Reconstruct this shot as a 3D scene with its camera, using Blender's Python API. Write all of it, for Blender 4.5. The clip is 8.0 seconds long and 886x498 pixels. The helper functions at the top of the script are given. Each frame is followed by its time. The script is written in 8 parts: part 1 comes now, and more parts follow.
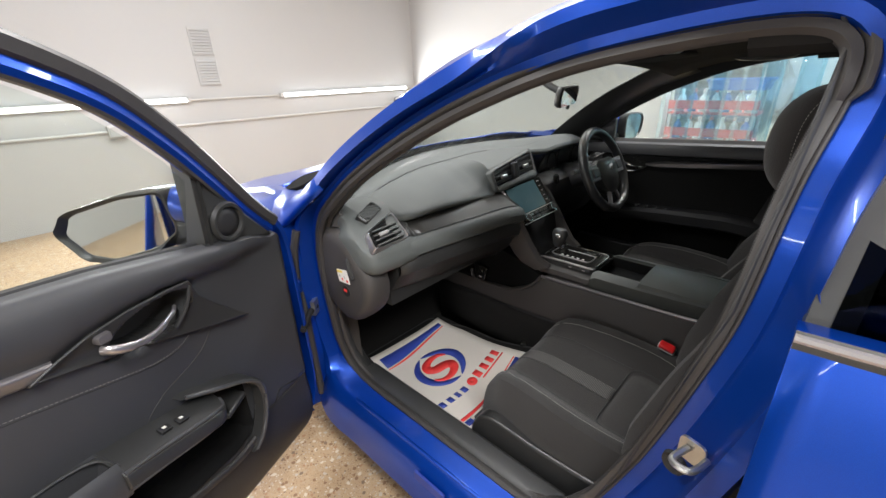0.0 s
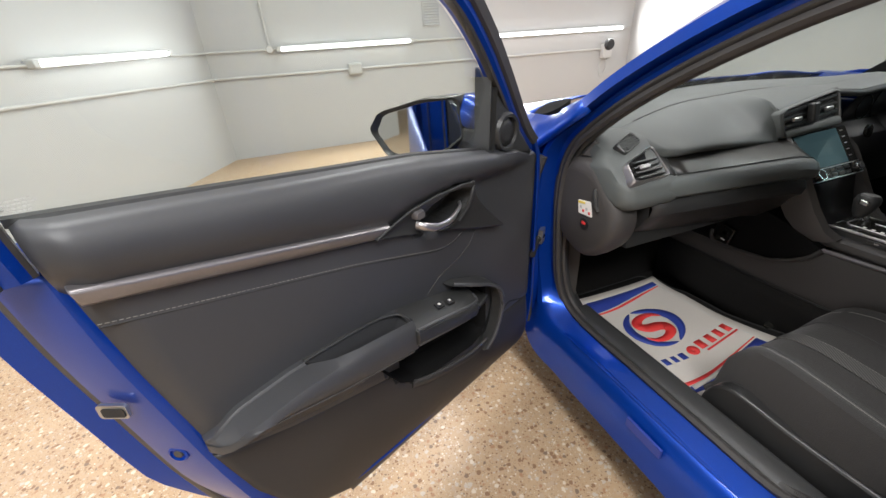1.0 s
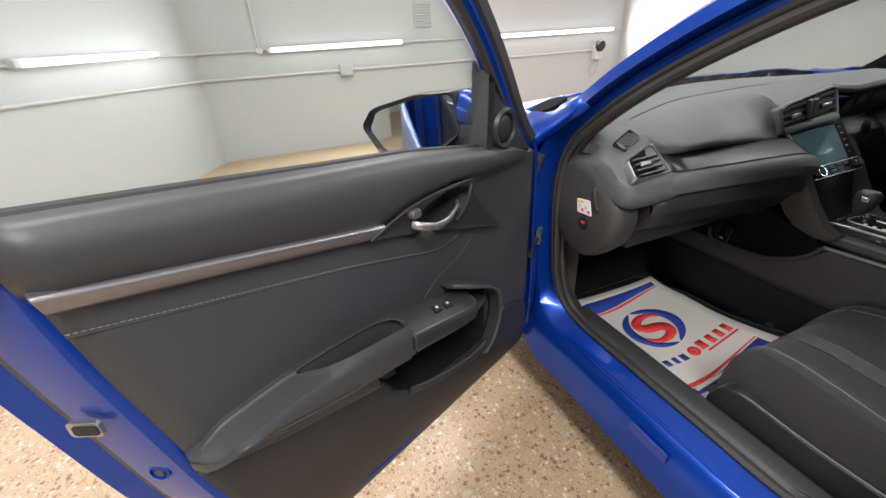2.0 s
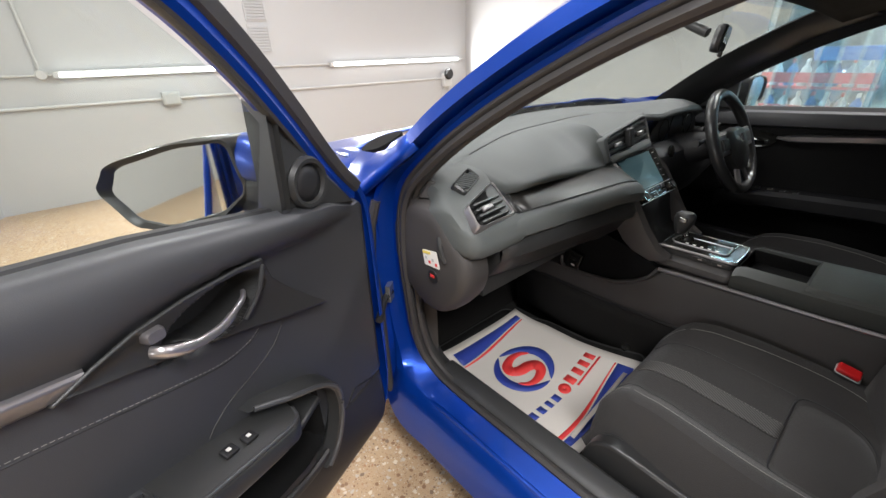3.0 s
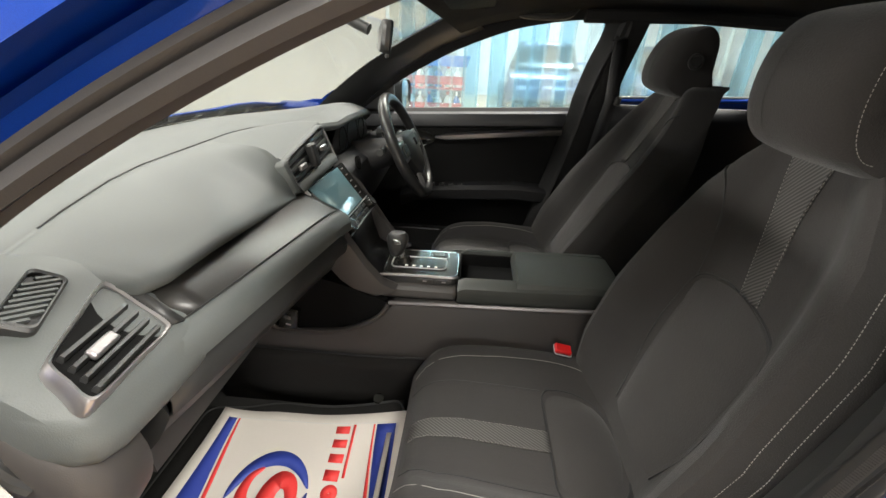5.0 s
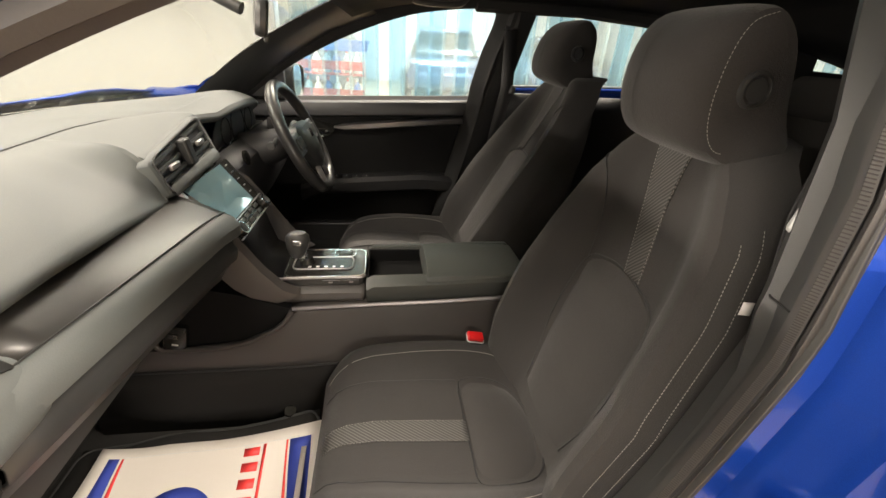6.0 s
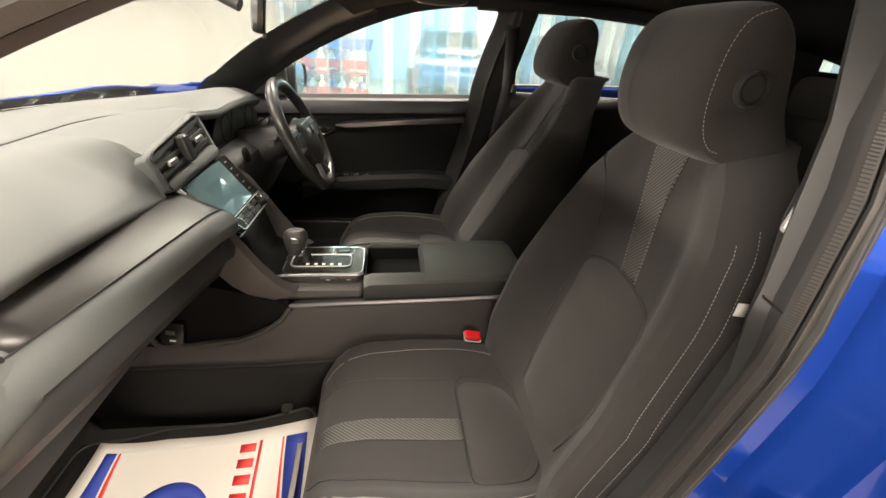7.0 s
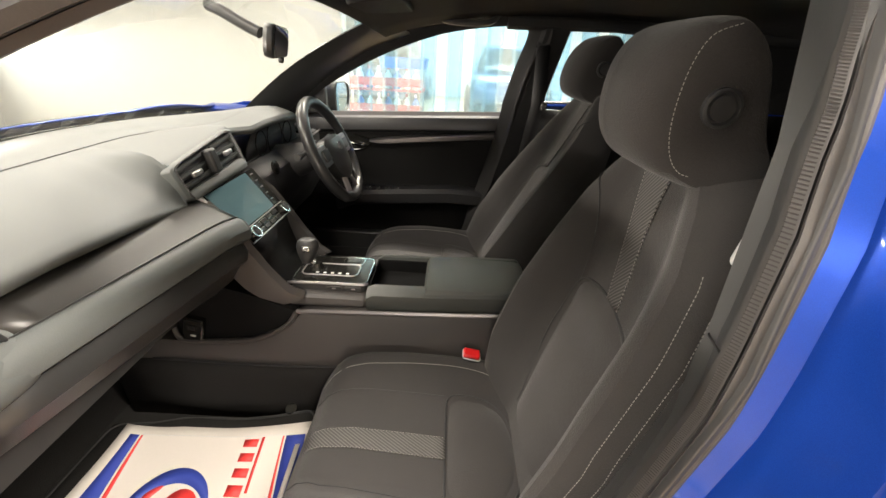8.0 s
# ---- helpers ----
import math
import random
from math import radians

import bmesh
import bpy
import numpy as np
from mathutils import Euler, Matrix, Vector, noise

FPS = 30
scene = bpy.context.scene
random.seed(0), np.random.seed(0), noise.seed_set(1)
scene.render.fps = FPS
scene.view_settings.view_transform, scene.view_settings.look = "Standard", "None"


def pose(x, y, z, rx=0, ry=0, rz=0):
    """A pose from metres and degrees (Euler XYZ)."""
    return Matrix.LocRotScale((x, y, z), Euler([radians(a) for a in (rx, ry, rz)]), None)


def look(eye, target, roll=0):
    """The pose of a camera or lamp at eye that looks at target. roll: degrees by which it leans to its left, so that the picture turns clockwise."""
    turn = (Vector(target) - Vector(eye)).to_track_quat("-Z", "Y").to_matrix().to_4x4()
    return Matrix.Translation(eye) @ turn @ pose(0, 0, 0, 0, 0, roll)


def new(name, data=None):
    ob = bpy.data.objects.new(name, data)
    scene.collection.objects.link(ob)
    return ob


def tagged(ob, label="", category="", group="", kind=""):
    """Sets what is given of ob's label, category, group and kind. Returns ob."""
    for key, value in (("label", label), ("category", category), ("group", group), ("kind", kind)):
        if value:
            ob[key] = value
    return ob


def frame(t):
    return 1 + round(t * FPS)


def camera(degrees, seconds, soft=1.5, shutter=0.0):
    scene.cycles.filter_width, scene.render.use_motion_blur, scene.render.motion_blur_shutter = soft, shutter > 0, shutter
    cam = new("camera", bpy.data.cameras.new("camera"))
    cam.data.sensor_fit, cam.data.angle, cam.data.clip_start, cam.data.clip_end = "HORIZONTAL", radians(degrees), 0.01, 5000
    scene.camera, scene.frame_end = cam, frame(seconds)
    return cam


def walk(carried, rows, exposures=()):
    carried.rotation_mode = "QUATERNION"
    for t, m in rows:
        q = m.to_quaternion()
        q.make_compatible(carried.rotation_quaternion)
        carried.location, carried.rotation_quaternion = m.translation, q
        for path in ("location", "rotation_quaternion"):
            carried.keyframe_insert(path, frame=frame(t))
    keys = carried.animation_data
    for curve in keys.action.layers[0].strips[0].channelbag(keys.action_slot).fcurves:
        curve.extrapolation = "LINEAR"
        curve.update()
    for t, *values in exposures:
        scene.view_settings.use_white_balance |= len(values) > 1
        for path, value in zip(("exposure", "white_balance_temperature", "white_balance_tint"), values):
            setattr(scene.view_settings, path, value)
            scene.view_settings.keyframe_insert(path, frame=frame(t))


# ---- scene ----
cam = camera(95.5, 8.0)
PATH = [
    (0, (-1.213, -0.65, 1.225), (0.104, 0.63, 0.433), -2.2),
    (0.2, (-1.271, -0.614, 1.219), (-0.147, 0.82, 0.394), -2.1),
    (0.5, (-1.322, -0.58, 1.184), (-0.454, 0.995, 0.309), -2.4),
    (1, (-1.395, -0.552, 1.165), (-0.778, 1.095, 0.211), -3.4),
    (1.2, (-1.417, -0.534, 1.153), (-0.824, 1.114, 0.187), -3.4),
    (2.3, (-1.374, -0.516, 1.148), (-0.631, 1.092, 0.22), -3.3),
    (2.5, (-1.353, -0.475, 1.156), (-0.484, 1.08, 0.248), -3.0),
    (3, (-1.197, -0.401, 1.144), (-0.031, 0.969, 0.272), -1.9),
    (3.5, (-1.044, -0.296, 1.136), (0.393, 0.813, 0.296), -0.7),
    (4, (-0.981, -0.24, 1.134), (0.653, 0.559, 0.302), -0.1),
    (4.5, (-0.938, -0.23, 1.137), (0.814, 0.203, 0.275), 1.2),
    (5, (-0.918, -0.231, 1.135), (0.874, -0.109, 0.255), 2.2),
    (6.3, (-0.887, -0.258, 1.142), (0.855, -0.598, 0.22), 4.6),
    (6.5, (-0.886, -0.261, 1.143), (0.853, -0.608, 0.218), 4.8),
    (7, (-0.892, -0.265, 1.138), (0.864, -0.541, 0.221), 4.3),
    (7.5, (-0.89, -0.294, 1.146), (0.891, -0.433, 0.247), 3.6),
    (8, (-0.901, -0.385, 1.149), (0.901, -0.382, 0.28), 3.1),
]
EXPOSURES = [(0.0, 0.2, 6050, 10), (1.0, 0.0, 6050, 10), (2.5, 0.08, 6000, 10), (3.5, 0.32, 6050, 12), (4.0, 0.37, 6050, 12), (4.5, 0.58, 6050, 8), (5.0, 0.84, 6450, 8), (6.3, 1.2, 7350, 13), (8.0, 1.36, 7000, 12)]
walk(cam, [(t, look(eye, target, roll)) for t, eye, target, roll in PATH], EXPOSURES)

# ---- world and light ----
world = bpy.data.worlds.new("room_air")
scene.world = world
world.use_nodes = True
world.node_tree.nodes["Background"].inputs[0].default_value = (0.75, 0.82, 0.9, 1)
world.node_tree.nodes["Background"].inputs[1].default_value = 0.008


def area(name, eye, target, sx, sy, watts, colour=(1.0, 0.95, 0.88)):
    data = bpy.data.lights.new(name, "AREA")
    data.shape, data.size, data.size_y, data.energy, data.color = "RECTANGLE", sx, sy, watts, colour
    ob = new(name, data)
    ob.matrix_world = look(eye, target)
    return ob


# ceiling strip lamps over the bay, and the bright hall behind the strip curtain
CEILING_LAMPS = ((-1.9, 0.7, 48), (-1.6, -1.8, 117), (-0.2, 2.1, 52), (1.5, 1.6, 40), (2.0, -0.5, 85), (1.0, -3.0, 60))
for lx, ly, watts in CEILING_LAMPS:
    area("ceiling_lamp_light", (lx, ly, 2.86), (lx, ly, 0), 0.35, 1.5, watts)
# light of the tubes on the walls: front wall, then side wall, also behind the camera
for lx, ly, nx, ny, length, watts in ((2.32, 4.425, 0.0, -1.0, 2.0, 66), (-0.49, 4.425, 0.0, -1.0, 1.4, 57), (-2.40, 3.41, 0.888, -0.46, 1.15, 6), (-3.325, 1.623, 0.888, -0.46, 1.45, 8), (-4.335, -0.330, 0.888, -0.46, 1.45, 13), (-5.21, -2.017, 0.888, -0.46, 1.45, 20)):
    lz = 1.075 if ly > 4 else 1.115
    area("wall_lamp_light", (lx, ly, lz), (lx + nx, ly + ny, lz), length, 0.03, watts)
for lx, ly in ((4.7, 0.6), (5.6, -2.2), (9.6, -1.6)):
    area("hall_lamp_light", (lx, ly, 2.86), (lx, ly, 0), 0.3, 1.8, 210, (0.93, 0.97, 1.0))


# ---- materials ----
def material(name):
    m = bpy.data.materials.new(name)
    m.use_nodes = True
    return m, m.node_tree, m.node_tree.nodes["Principled BSDF"]


def node(tree, kind, **values):
    n = tree.nodes.new(kind)
    for key, value in values.items():
        n.inputs[key.replace("_", " ")].default_value = value
    return n


def coords(tree, scale=(1, 1, 1)):
    c = tree.nodes.new("ShaderNodeTexCoord")
    mp = tree.nodes.new("ShaderNodeMapping")
    mp.inputs["Scale"].default_value = scale
    tree.links.new(c.outputs["Object"], mp.inputs["Vector"])
    return mp.outputs["Vector"]


def surface(name, a, b, rough=0.5, metal=0.0, grain=400.0, bump=0.1, blotch=6.0, depth=0.001, coat=0.0, rough_var=0.08, sheen=0.0, specular=0.5):
    """A plain surface: two colours mixed by large blotches and fine grain, with fine relief."""
    m, tree, p = material(name)
    v = coords(tree)
    big = node(tree, "ShaderNodeTexNoise", Scale=blotch, Detail=4.0)
    fine = node(tree, "ShaderNodeTexNoise", Scale=grain, Detail=2.0)
    tree.links.new(v, big.inputs["Vector"])
    tree.links.new(v, fine.inputs["Vector"])
    add = tree.nodes.new("ShaderNodeMath")
    add.operation = "MULTIPLY_ADD"
    add.inputs[1].default_value, add.inputs[2].default_value = 0.4, 0.0
    tree.links.new(fine.outputs[0], add.inputs[0])
    sub = tree.nodes.new("ShaderNodeMath")
    sub.operation = "MULTIPLY_ADD"
    sub.inputs[1].default_value = 0.6
    tree.links.new(big.outputs[0], sub.inputs[0])
    tree.links.new(add.outputs[0], sub.inputs[2])
    mix = tree.nodes.new("ShaderNodeMixRGB")
    mix.inputs[1].default_value, mix.inputs[2].default_value = (*a, 1), (*b, 1)
    tree.links.new(sub.outputs[0], mix.inputs[0])
    tree.links.new(mix.outputs[0], p.inputs["Base Color"])
    r = tree.nodes.new("ShaderNodeMapRange")
    r.inputs[3].default_value, r.inputs[4].default_value = max(0.02, rough - rough_var), min(1, rough + rough_var)
    tree.links.new(big.outputs[0], r.inputs[0])
    tree.links.new(r.outputs[0], p.inputs["Roughness"])
    p.inputs["Metallic"].default_value = metal
    p.inputs["Coat Weight"].default_value = coat
    p.inputs["Coat Roughness"].default_value = 0.04
    p.inputs["Sheen Weight"].default_value = sheen
    p.inputs["Specular IOR Level"].default_value = specular
    if bump:
        bp = node(tree, "ShaderNodeBump", Strength=bump, Distance=depth)
        tree.links.new(fine.outputs[0], bp.inputs["Height"])
        tree.links.new(bp.outputs[0], p.inputs["Normal"])
    return m


def glow(name, colour, strength):
    m, tree, p = material(name)
    p.inputs["Base Color"].default_value = (0.9, 0.9, 0.9, 1)
    p.inputs["Emission Color"].default_value = (*colour, 1)
    p.inputs["Emission Strength"].default_value = strength
    return m


def pane_glass(name, tint, rough=0.0):
    m, tree, p = material(name)
    tree.nodes.remove(p)
    out = tree.nodes["Material Output"]
    clear = tree.nodes.new("ShaderNodeBsdfTransparent")
    clear.inputs[0].default_value = (*tint, 1)
    gloss = tree.nodes.new("ShaderNodeBsdfGlossy")
    gloss.inputs["Roughness"].default_value = rough
    f0 = tree.nodes.new("ShaderNodeLayerWeight")
    f1 = tree.nodes.new("ShaderNodeMath")
    f1.operation, f1.inputs[1].default_value = "POWER", 5.0
    tree.links.new(f0.outputs["Facing"], f1.inputs[0])
    f = tree.nodes.new("ShaderNodeMath")
    f.operation, f.inputs[1].default_value, f.inputs[2].default_value = "MULTIPLY_ADD", 0.8, 0.025
    tree.links.new(f1.outputs[0], f.inputs[0])
    mix = tree.nodes.new("ShaderNodeMixShader")
    tree.links.new(f.outputs[0], mix.inputs[0])
    tree.links.new(clear.outputs[0], mix.inputs[1])
    tree.links.new(gloss.outputs[0], mix.inputs[2])
    tree.links.new(mix.outputs[0], out.inputs[0])
    return m


def paint_material():
    m, tree, p = material("blue_paint")
    v = coords(tree)
    flake = node(tree, "ShaderNodeTexNoise", Scale=1800.0, Detail=1.0)
    big = node(tree, "ShaderNodeTexNoise", Scale=3.0, Detail=3.0)
    tree.links.new(v, flake.inputs["Vector"])
    tree.links.new(v, big.inputs["Vector"])
    mix = tree.nodes.new("ShaderNodeMixRGB")
    mix.inputs[1].default_value, mix.inputs[2].default_value = (0.003, 0.030, 0.24, 1), (0.005, 0.062, 0.44, 1)
    tree.links.new(flake.outputs[0], mix.inputs[0])
    tree.links.new(mix.outputs[0], p.inputs["Base Color"])
    p.inputs["Metallic"].default_value = 0.5
    p.inputs["Roughness"].default_value = 0.30
    p.inputs["Specular IOR Level"].default_value = 0.3
    p.inputs["Coat Weight"].default_value = 0.45
    p.inputs["Coat Roughness"].default_value = 0.03
    bp = node(tree, "ShaderNodeBump", Strength=0.03, Distance=0.002)
    tree.links.new(big.outputs[0], bp.inputs["Height"])
    tree.links.new(bp.outputs[0], p.inputs["Coat Normal"])
    return m


def floor_material():
    """Polished concrete with exposed stones of many sizes."""
    m, tree, p = material("aggregate_floor")
    v = coords(tree)
    n = node(tree, "ShaderNodeTexNoise", Scale=5.0, Detail=6.0)
    tree.links.new(v, n.inputs["Vector"])
    ramp = tree.nodes.new("ShaderNodeMixRGB")
    ramp.inputs[1].default_value, ramp.inputs[2].default_value = (0.37, 0.25, 0.148, 1), (0.51, 0.375, 0.235, 1)
    tree.links.new(n.outputs[0], ramp.inputs[0])
    base = ramp.outputs[0]
    warp = node(tree, "ShaderNodeTexNoise", Scale=60.0, Detail=2.0)
    tree.links.new(v, warp.inputs["Vector"])
    wadd = tree.nodes.new("ShaderNodeMixRGB")
    wadd.blend_type, wadd.inputs[0].default_value = "ADD", 0.012
    tree.links.new(v, wadd.inputs[1])
    tree.links.new(warp.outputs[1], wadd.inputs[2])
    for scale, size, lo, hi in ((230.0, 0.30, 0.15, 0.9), (120.0, 0.36, 0.40, 1.0), (60.0, 0.40, 0.50, 1.0)):
        vo = node(tree, "ShaderNodeTexVoronoi", Scale=scale)
        tree.links.new(wadd.outputs[0], vo.inputs["Vector"])
        less = tree.nodes.new("ShaderNodeMapRange")
        less.inputs[1].default_value, less.inputs[2].default_value = size + 0.06, size - 0.06
        tree.links.new(vo.outputs["Distance"], less.inputs[0])
        sep = tree.nodes.new("ShaderNodeSeparateColor")
        tree.links.new(vo.outputs["Color"], sep.inputs[0])
        some = tree.nodes.new("ShaderNodeMath")
        some.operation = "GREATER_THAN"
        some.inputs[1].default_value = lo
        tree.links.new(sep.outputs[0], some.inputs[0])
        both = tree.nodes.new("ShaderNodeMath")
        both.operation = "MULTIPLY"
        tree.links.new(less.outputs[0], both.inputs[0])
        tree.links.new(some.outputs[0], both.inputs[1])
        tone = tree.nodes.new("ShaderNodeValToRGB")
        tone.color_ramp.interpolation = "CONSTANT"
        el = tone.color_ramp.elements
        el[0].position, el[0].color = 0.0, (0.24, 0.14, 0.08, 1)
        el[1].position, el[1].color = 0.25, (0.44, 0.33, 0.23, 1)
        for pos, col in ((0.42, (0.20, 0.14, 0.10, 1)), (0.52, (0.60, 0.52, 0.41, 1)), (0.70, (0.36, 0.21, 0.12, 1)), (0.82, (0.47, 0.41, 0.34, 1))):
            e = el.new(pos)
            e.color = col
        tree.links.new(sep.outputs[1], tone.inputs[0])
        mx = tree.nodes.new("ShaderNodeMixRGB")
        tree.links.new(both.outputs[0], mx.inputs[0])
        tree.links.new(base, mx.inputs[1])
        tree.links.new(tone.outputs[0], mx.inputs[2])
        base = mx.outputs[0]
    tree.links.new(base, p.inputs["Base Color"])
    r = tree.nodes.new("ShaderNodeMapRange")
    r.inputs[3].default_value, r.inputs[4].default_value = 0.24, 0.46
    tree.links.new(n.outputs[0], r.inputs[0])
    tree.links.new(r.outputs[0], p.inputs["Roughness"])
    p.inputs["Specular IOR Level"].default_value = 0.3
    bp = node(tree, "ShaderNodeBump", Strength=0.05, Distance=0.001)
    tree.links.new(warp.outputs[0], bp.inputs["Height"])
    tree.links.new(bp.outputs[0], p.inputs["Normal"])
    return m


def weave_material(name, a, b, scale, angle, bump=0.4):
    """Striped woven cloth: diagonal ribs."""
    m, tree, p = material(name)
    c = tree.nodes.new("ShaderNodeTexCoord")
    mp = tree.nodes.new("ShaderNodeMapping")
    mp.inputs["Rotation"].default_value = angle
    tree.links.new(c.outputs["Object"], mp.inputs["Vector"])
    w = node(tree, "ShaderNodeTexWave", Scale=scale, Distortion=0.6, Detail=2.0)
    tree.links.new(mp.outputs[0], w.inputs["Vector"])
    mix = tree.nodes.new("ShaderNodeMixRGB")
    mix.inputs[1].default_value, mix.inputs[2].default_value = (*a, 1), (*b, 1)
    tree.links.new(w.outputs[1], mix.inputs[0])
    tree.links.new(mix.outputs[0], p.inputs["Base Color"])
    p.inputs["Roughness"].default_value = 0.85
    bp = node(tree, "ShaderNodeBump", Strength=bump, Distance=0.002)
    tree.links.new(w.outputs[1], bp.inputs["Height"])
    tree.links.new(bp.outputs[0], p.inputs["Normal"])
    return m


PAINT = paint_material()
FLOOR = floor_material()
WALL = surface("white_wall_sheet", (0.45, 0.452, 0.45), (0.48, 0.482, 0.48), 0.44, bump=0.04, grain=60, blotch=1.5, depth=0.004, rough_var=0.02)
CEIL = surface("ceiling_white", (0.66, 0.665, 0.66), (0.72, 0.725, 0.72), 0.6, bump=0.03, grain=40)
CONDUIT = surface("conduit_plastic", (0.50, 0.50, 0.49), (0.57, 0.57, 0.56), 0.45, bump=0.02)
GREYBOX = surface("grey_box_plastic", (0.42, 0.43, 0.43), (0.5, 0.51, 0.5), 0.45, bump=0.03)
TUBE = glow("tube_glow", (1.0, 0.97, 0.92), 5.0)
SOFTBLACK = surface("soft_dash_black", (0.074, 0.081, 0.079), (0.112, 0.121, 0.117), 0.55, grain=700, bump=0.35, depth=0.0006, blotch=5, specular=0.4)
HARDBLACK = surface("hard_black_plastic", (0.024, 0.0245, 0.0245), (0.033, 0.0335, 0.033), 0.42, grain=1000, bump=0.2, depth=0.0005)
ARMBLACK = surface("armrest_vinyl", (0.030, 0.0335, 0.030), (0.042, 0.046, 0.042), 0.5, grain=900, bump=0.3, depth=0.0005)
# darker copy of the door black, with the driver's side shade put in
DOORSHADED = surface("shaded_door_black", (0.009, 0.009, 0.009), (0.016, 0.016, 0.0155), 0.9, grain=700, bump=0.5, specular=0.15)
DOORBLACK = surface("door_black_vinyl", (0.036, 0.037, 0.040), (0.047, 0.048, 0.052), 0.46, grain=1100, bump=0.25, depth=0.0005)
DOORLOW = surface("door_lower_plastic", (0.023, 0.0218, 0.0212), (0.030, 0.0284, 0.0275), 0.5, grain=900, bump=0.25, depth=0.0006)
BROWNBLACK = surface("lower_trim_plastic", (0.044, 0.0405, 0.0385), (0.056, 0.0515, 0.049), 0.5, grain=900, bump=0.25, depth=0.0006)
# paler satin black with the highlight of lit edges put in
LITEDGE = surface("lit_edge_black", (0.05, 0.051, 0.054), (0.065, 0.066, 0.069), 0.3, grain=600, bump=0.05)
RUBBER = surface("rubber_seal", (0.036, 0.034, 0.033), (0.052, 0.049, 0.047), 0.5, grain=500, bump=0.15, depth=0.0006)
GLOSSBLACK = surface("gloss_black", (0.012, 0.012, 0.011), (0.018, 0.018, 0.016), 0.12, bump=0.0, rough_var=0.05)
STRIPBLACK = surface("satin_black_strip", (0.018, 0.017, 0.015), (0.025, 0.0235, 0.021), 0.36, bump=0.05, grain=500, rough_var=0.06, specular=0.5)
LEATHER = surface("wheel_leather", (0.018, 0.018, 0.018), (0.026, 0.026, 0.026), 0.3, bump=0.1, grain=600, rough_var=0.06)
FABRIC = surface("seat_cloth_black", (0.018, 0.0170, 0.0165), (0.041, 0.0388, 0.0376), 0.9, grain=620, bump=0.9, depth=0.0008, sheen=0.12, specular=0.2)
FABRIC2 = surface("seat_cloth_insert", (0.019, 0.0179, 0.0173), (0.045, 0.0425, 0.0412), 0.9, grain=520, bump=1.0, depth=0.0008, sheen=0.14, specular=0.2)
RIB = weave_material("seat_stripe_weave", (0.026, 0.025, 0.0245), (0.085, 0.082, 0.078), 70.0, (0.0, radians(35), radians(30)))
STITCH = surface("stitch_thread", (0.20, 0.192, 0.18), (0.29, 0.28, 0.26), 0.8, grain=2000, bump=0.1)
SILVER = surface("silver_trim", (0.42, 0.40, 0.40), (0.5, 0.48, 0.48), 0.3, metal=0.85, grain=300, bump=0.02, blotch=3)
DARKSILVER = surface("dark_silver_trim", (0.20, 0.19, 0.195), (0.27, 0.255, 0.26), 0.34, metal=0.7, grain=300, bump=0.02, blotch=3)
CHROME = surface("chrome", (0.7, 0.7, 0.7), (0.76, 0.76, 0.75), 0.12, metal=1.0, bump=0.0, rough_var=0.05)
CARPET = surface("carpet_black", (0.014, 0.0135, 0.013), (0.028, 0.027, 0.026), 0.95, grain=700, bump=0.9, depth=0.003, specular=0.15)
HEADLINER = surface("headliner_black", (0.016, 0.016, 0.016), (0.024, 0.024, 0.024), 0.9, grain=800, bump=0.4, specular=0.2)
GLASS = pane_glass("car_glass", (0.93, 0.96, 0.94))
SCREENGLASS = pane_glass("windscreen_glass", (0.72, 0.75, 0.73))
# dark tint added to keep window light off the rear cabin
DARKGLASS = pane_glass("shading_glass", (0.16, 0.17, 0.17))
MIRROR = surface("mirror_silver", (0.85, 0.87, 0.87), (0.88, 0.9, 0.9), 0.03, metal=1.0, bump=0.0, rough_var=0.01)
PAPER = surface("paper_white", (0.50, 0.47, 0.425), (0.56, 0.525, 0.48), 0.7, grain=300, bump=0.08, blotch=9)
INKBLUE = surface("ink_blue", (0.02, 0.04, 0.25), (0.03, 0.055, 0.30), 0.55, grain=300, bump=0.03)
INKRED = surface("ink_red", (0.62, 0.03, 0.03), (0.7, 0.05, 0.045), 0.55, grain=300, bump=0.03)
# plain dark for print and parts; also paints shade in wells and recesses
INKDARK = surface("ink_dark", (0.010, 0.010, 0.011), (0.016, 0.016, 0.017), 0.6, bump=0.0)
REDPLASTIC = surface("red_button_plastic", (0.55, 0.012, 0.015), (0.65, 0.02, 0.02), 0.35, bump=0.02)
STICKER = surface("label_paper", (0.72, 0.7, 0.66), (0.8, 0.78, 0.74), 0.5, bump=0.02)
YELLOW = surface("label_yellow", (0.75, 0.6, 0.1), (0.8, 0.65, 0.14), 0.5, bump=0.0)
TYRE = surface("tyre_rubber", (0.018, 0.018, 0.018), (0.03, 0.03, 0.03), 0.8, grain=120, bump=0.3, depth=0.002)
ALLOY = surface("alloy_metal", (0.3, 0.3, 0.31), (0.36, 0.36, 0.37), 0.3, metal=0.9, bump=0.02)
STEEL = surface("zinc_steel", (0.42, 0.42, 0.4), (0.55, 0.55, 0.53), 0.35, metal=0.9, grain=200, bump=0.05)
# near-black with the shade of recesses put in; also on the scuttle corner
SHADEBLACK = surface("shade_black", (0.006, 0.006, 0.006), (0.009, 0.009, 0.009), 0.9, bump=0.1, specular=0.1)
RIBRUBBER = surface("rib_rubber", (0.034, 0.032, 0.031), (0.044, 0.042, 0.040), 0.8, bump=0.1, specular=0.25)


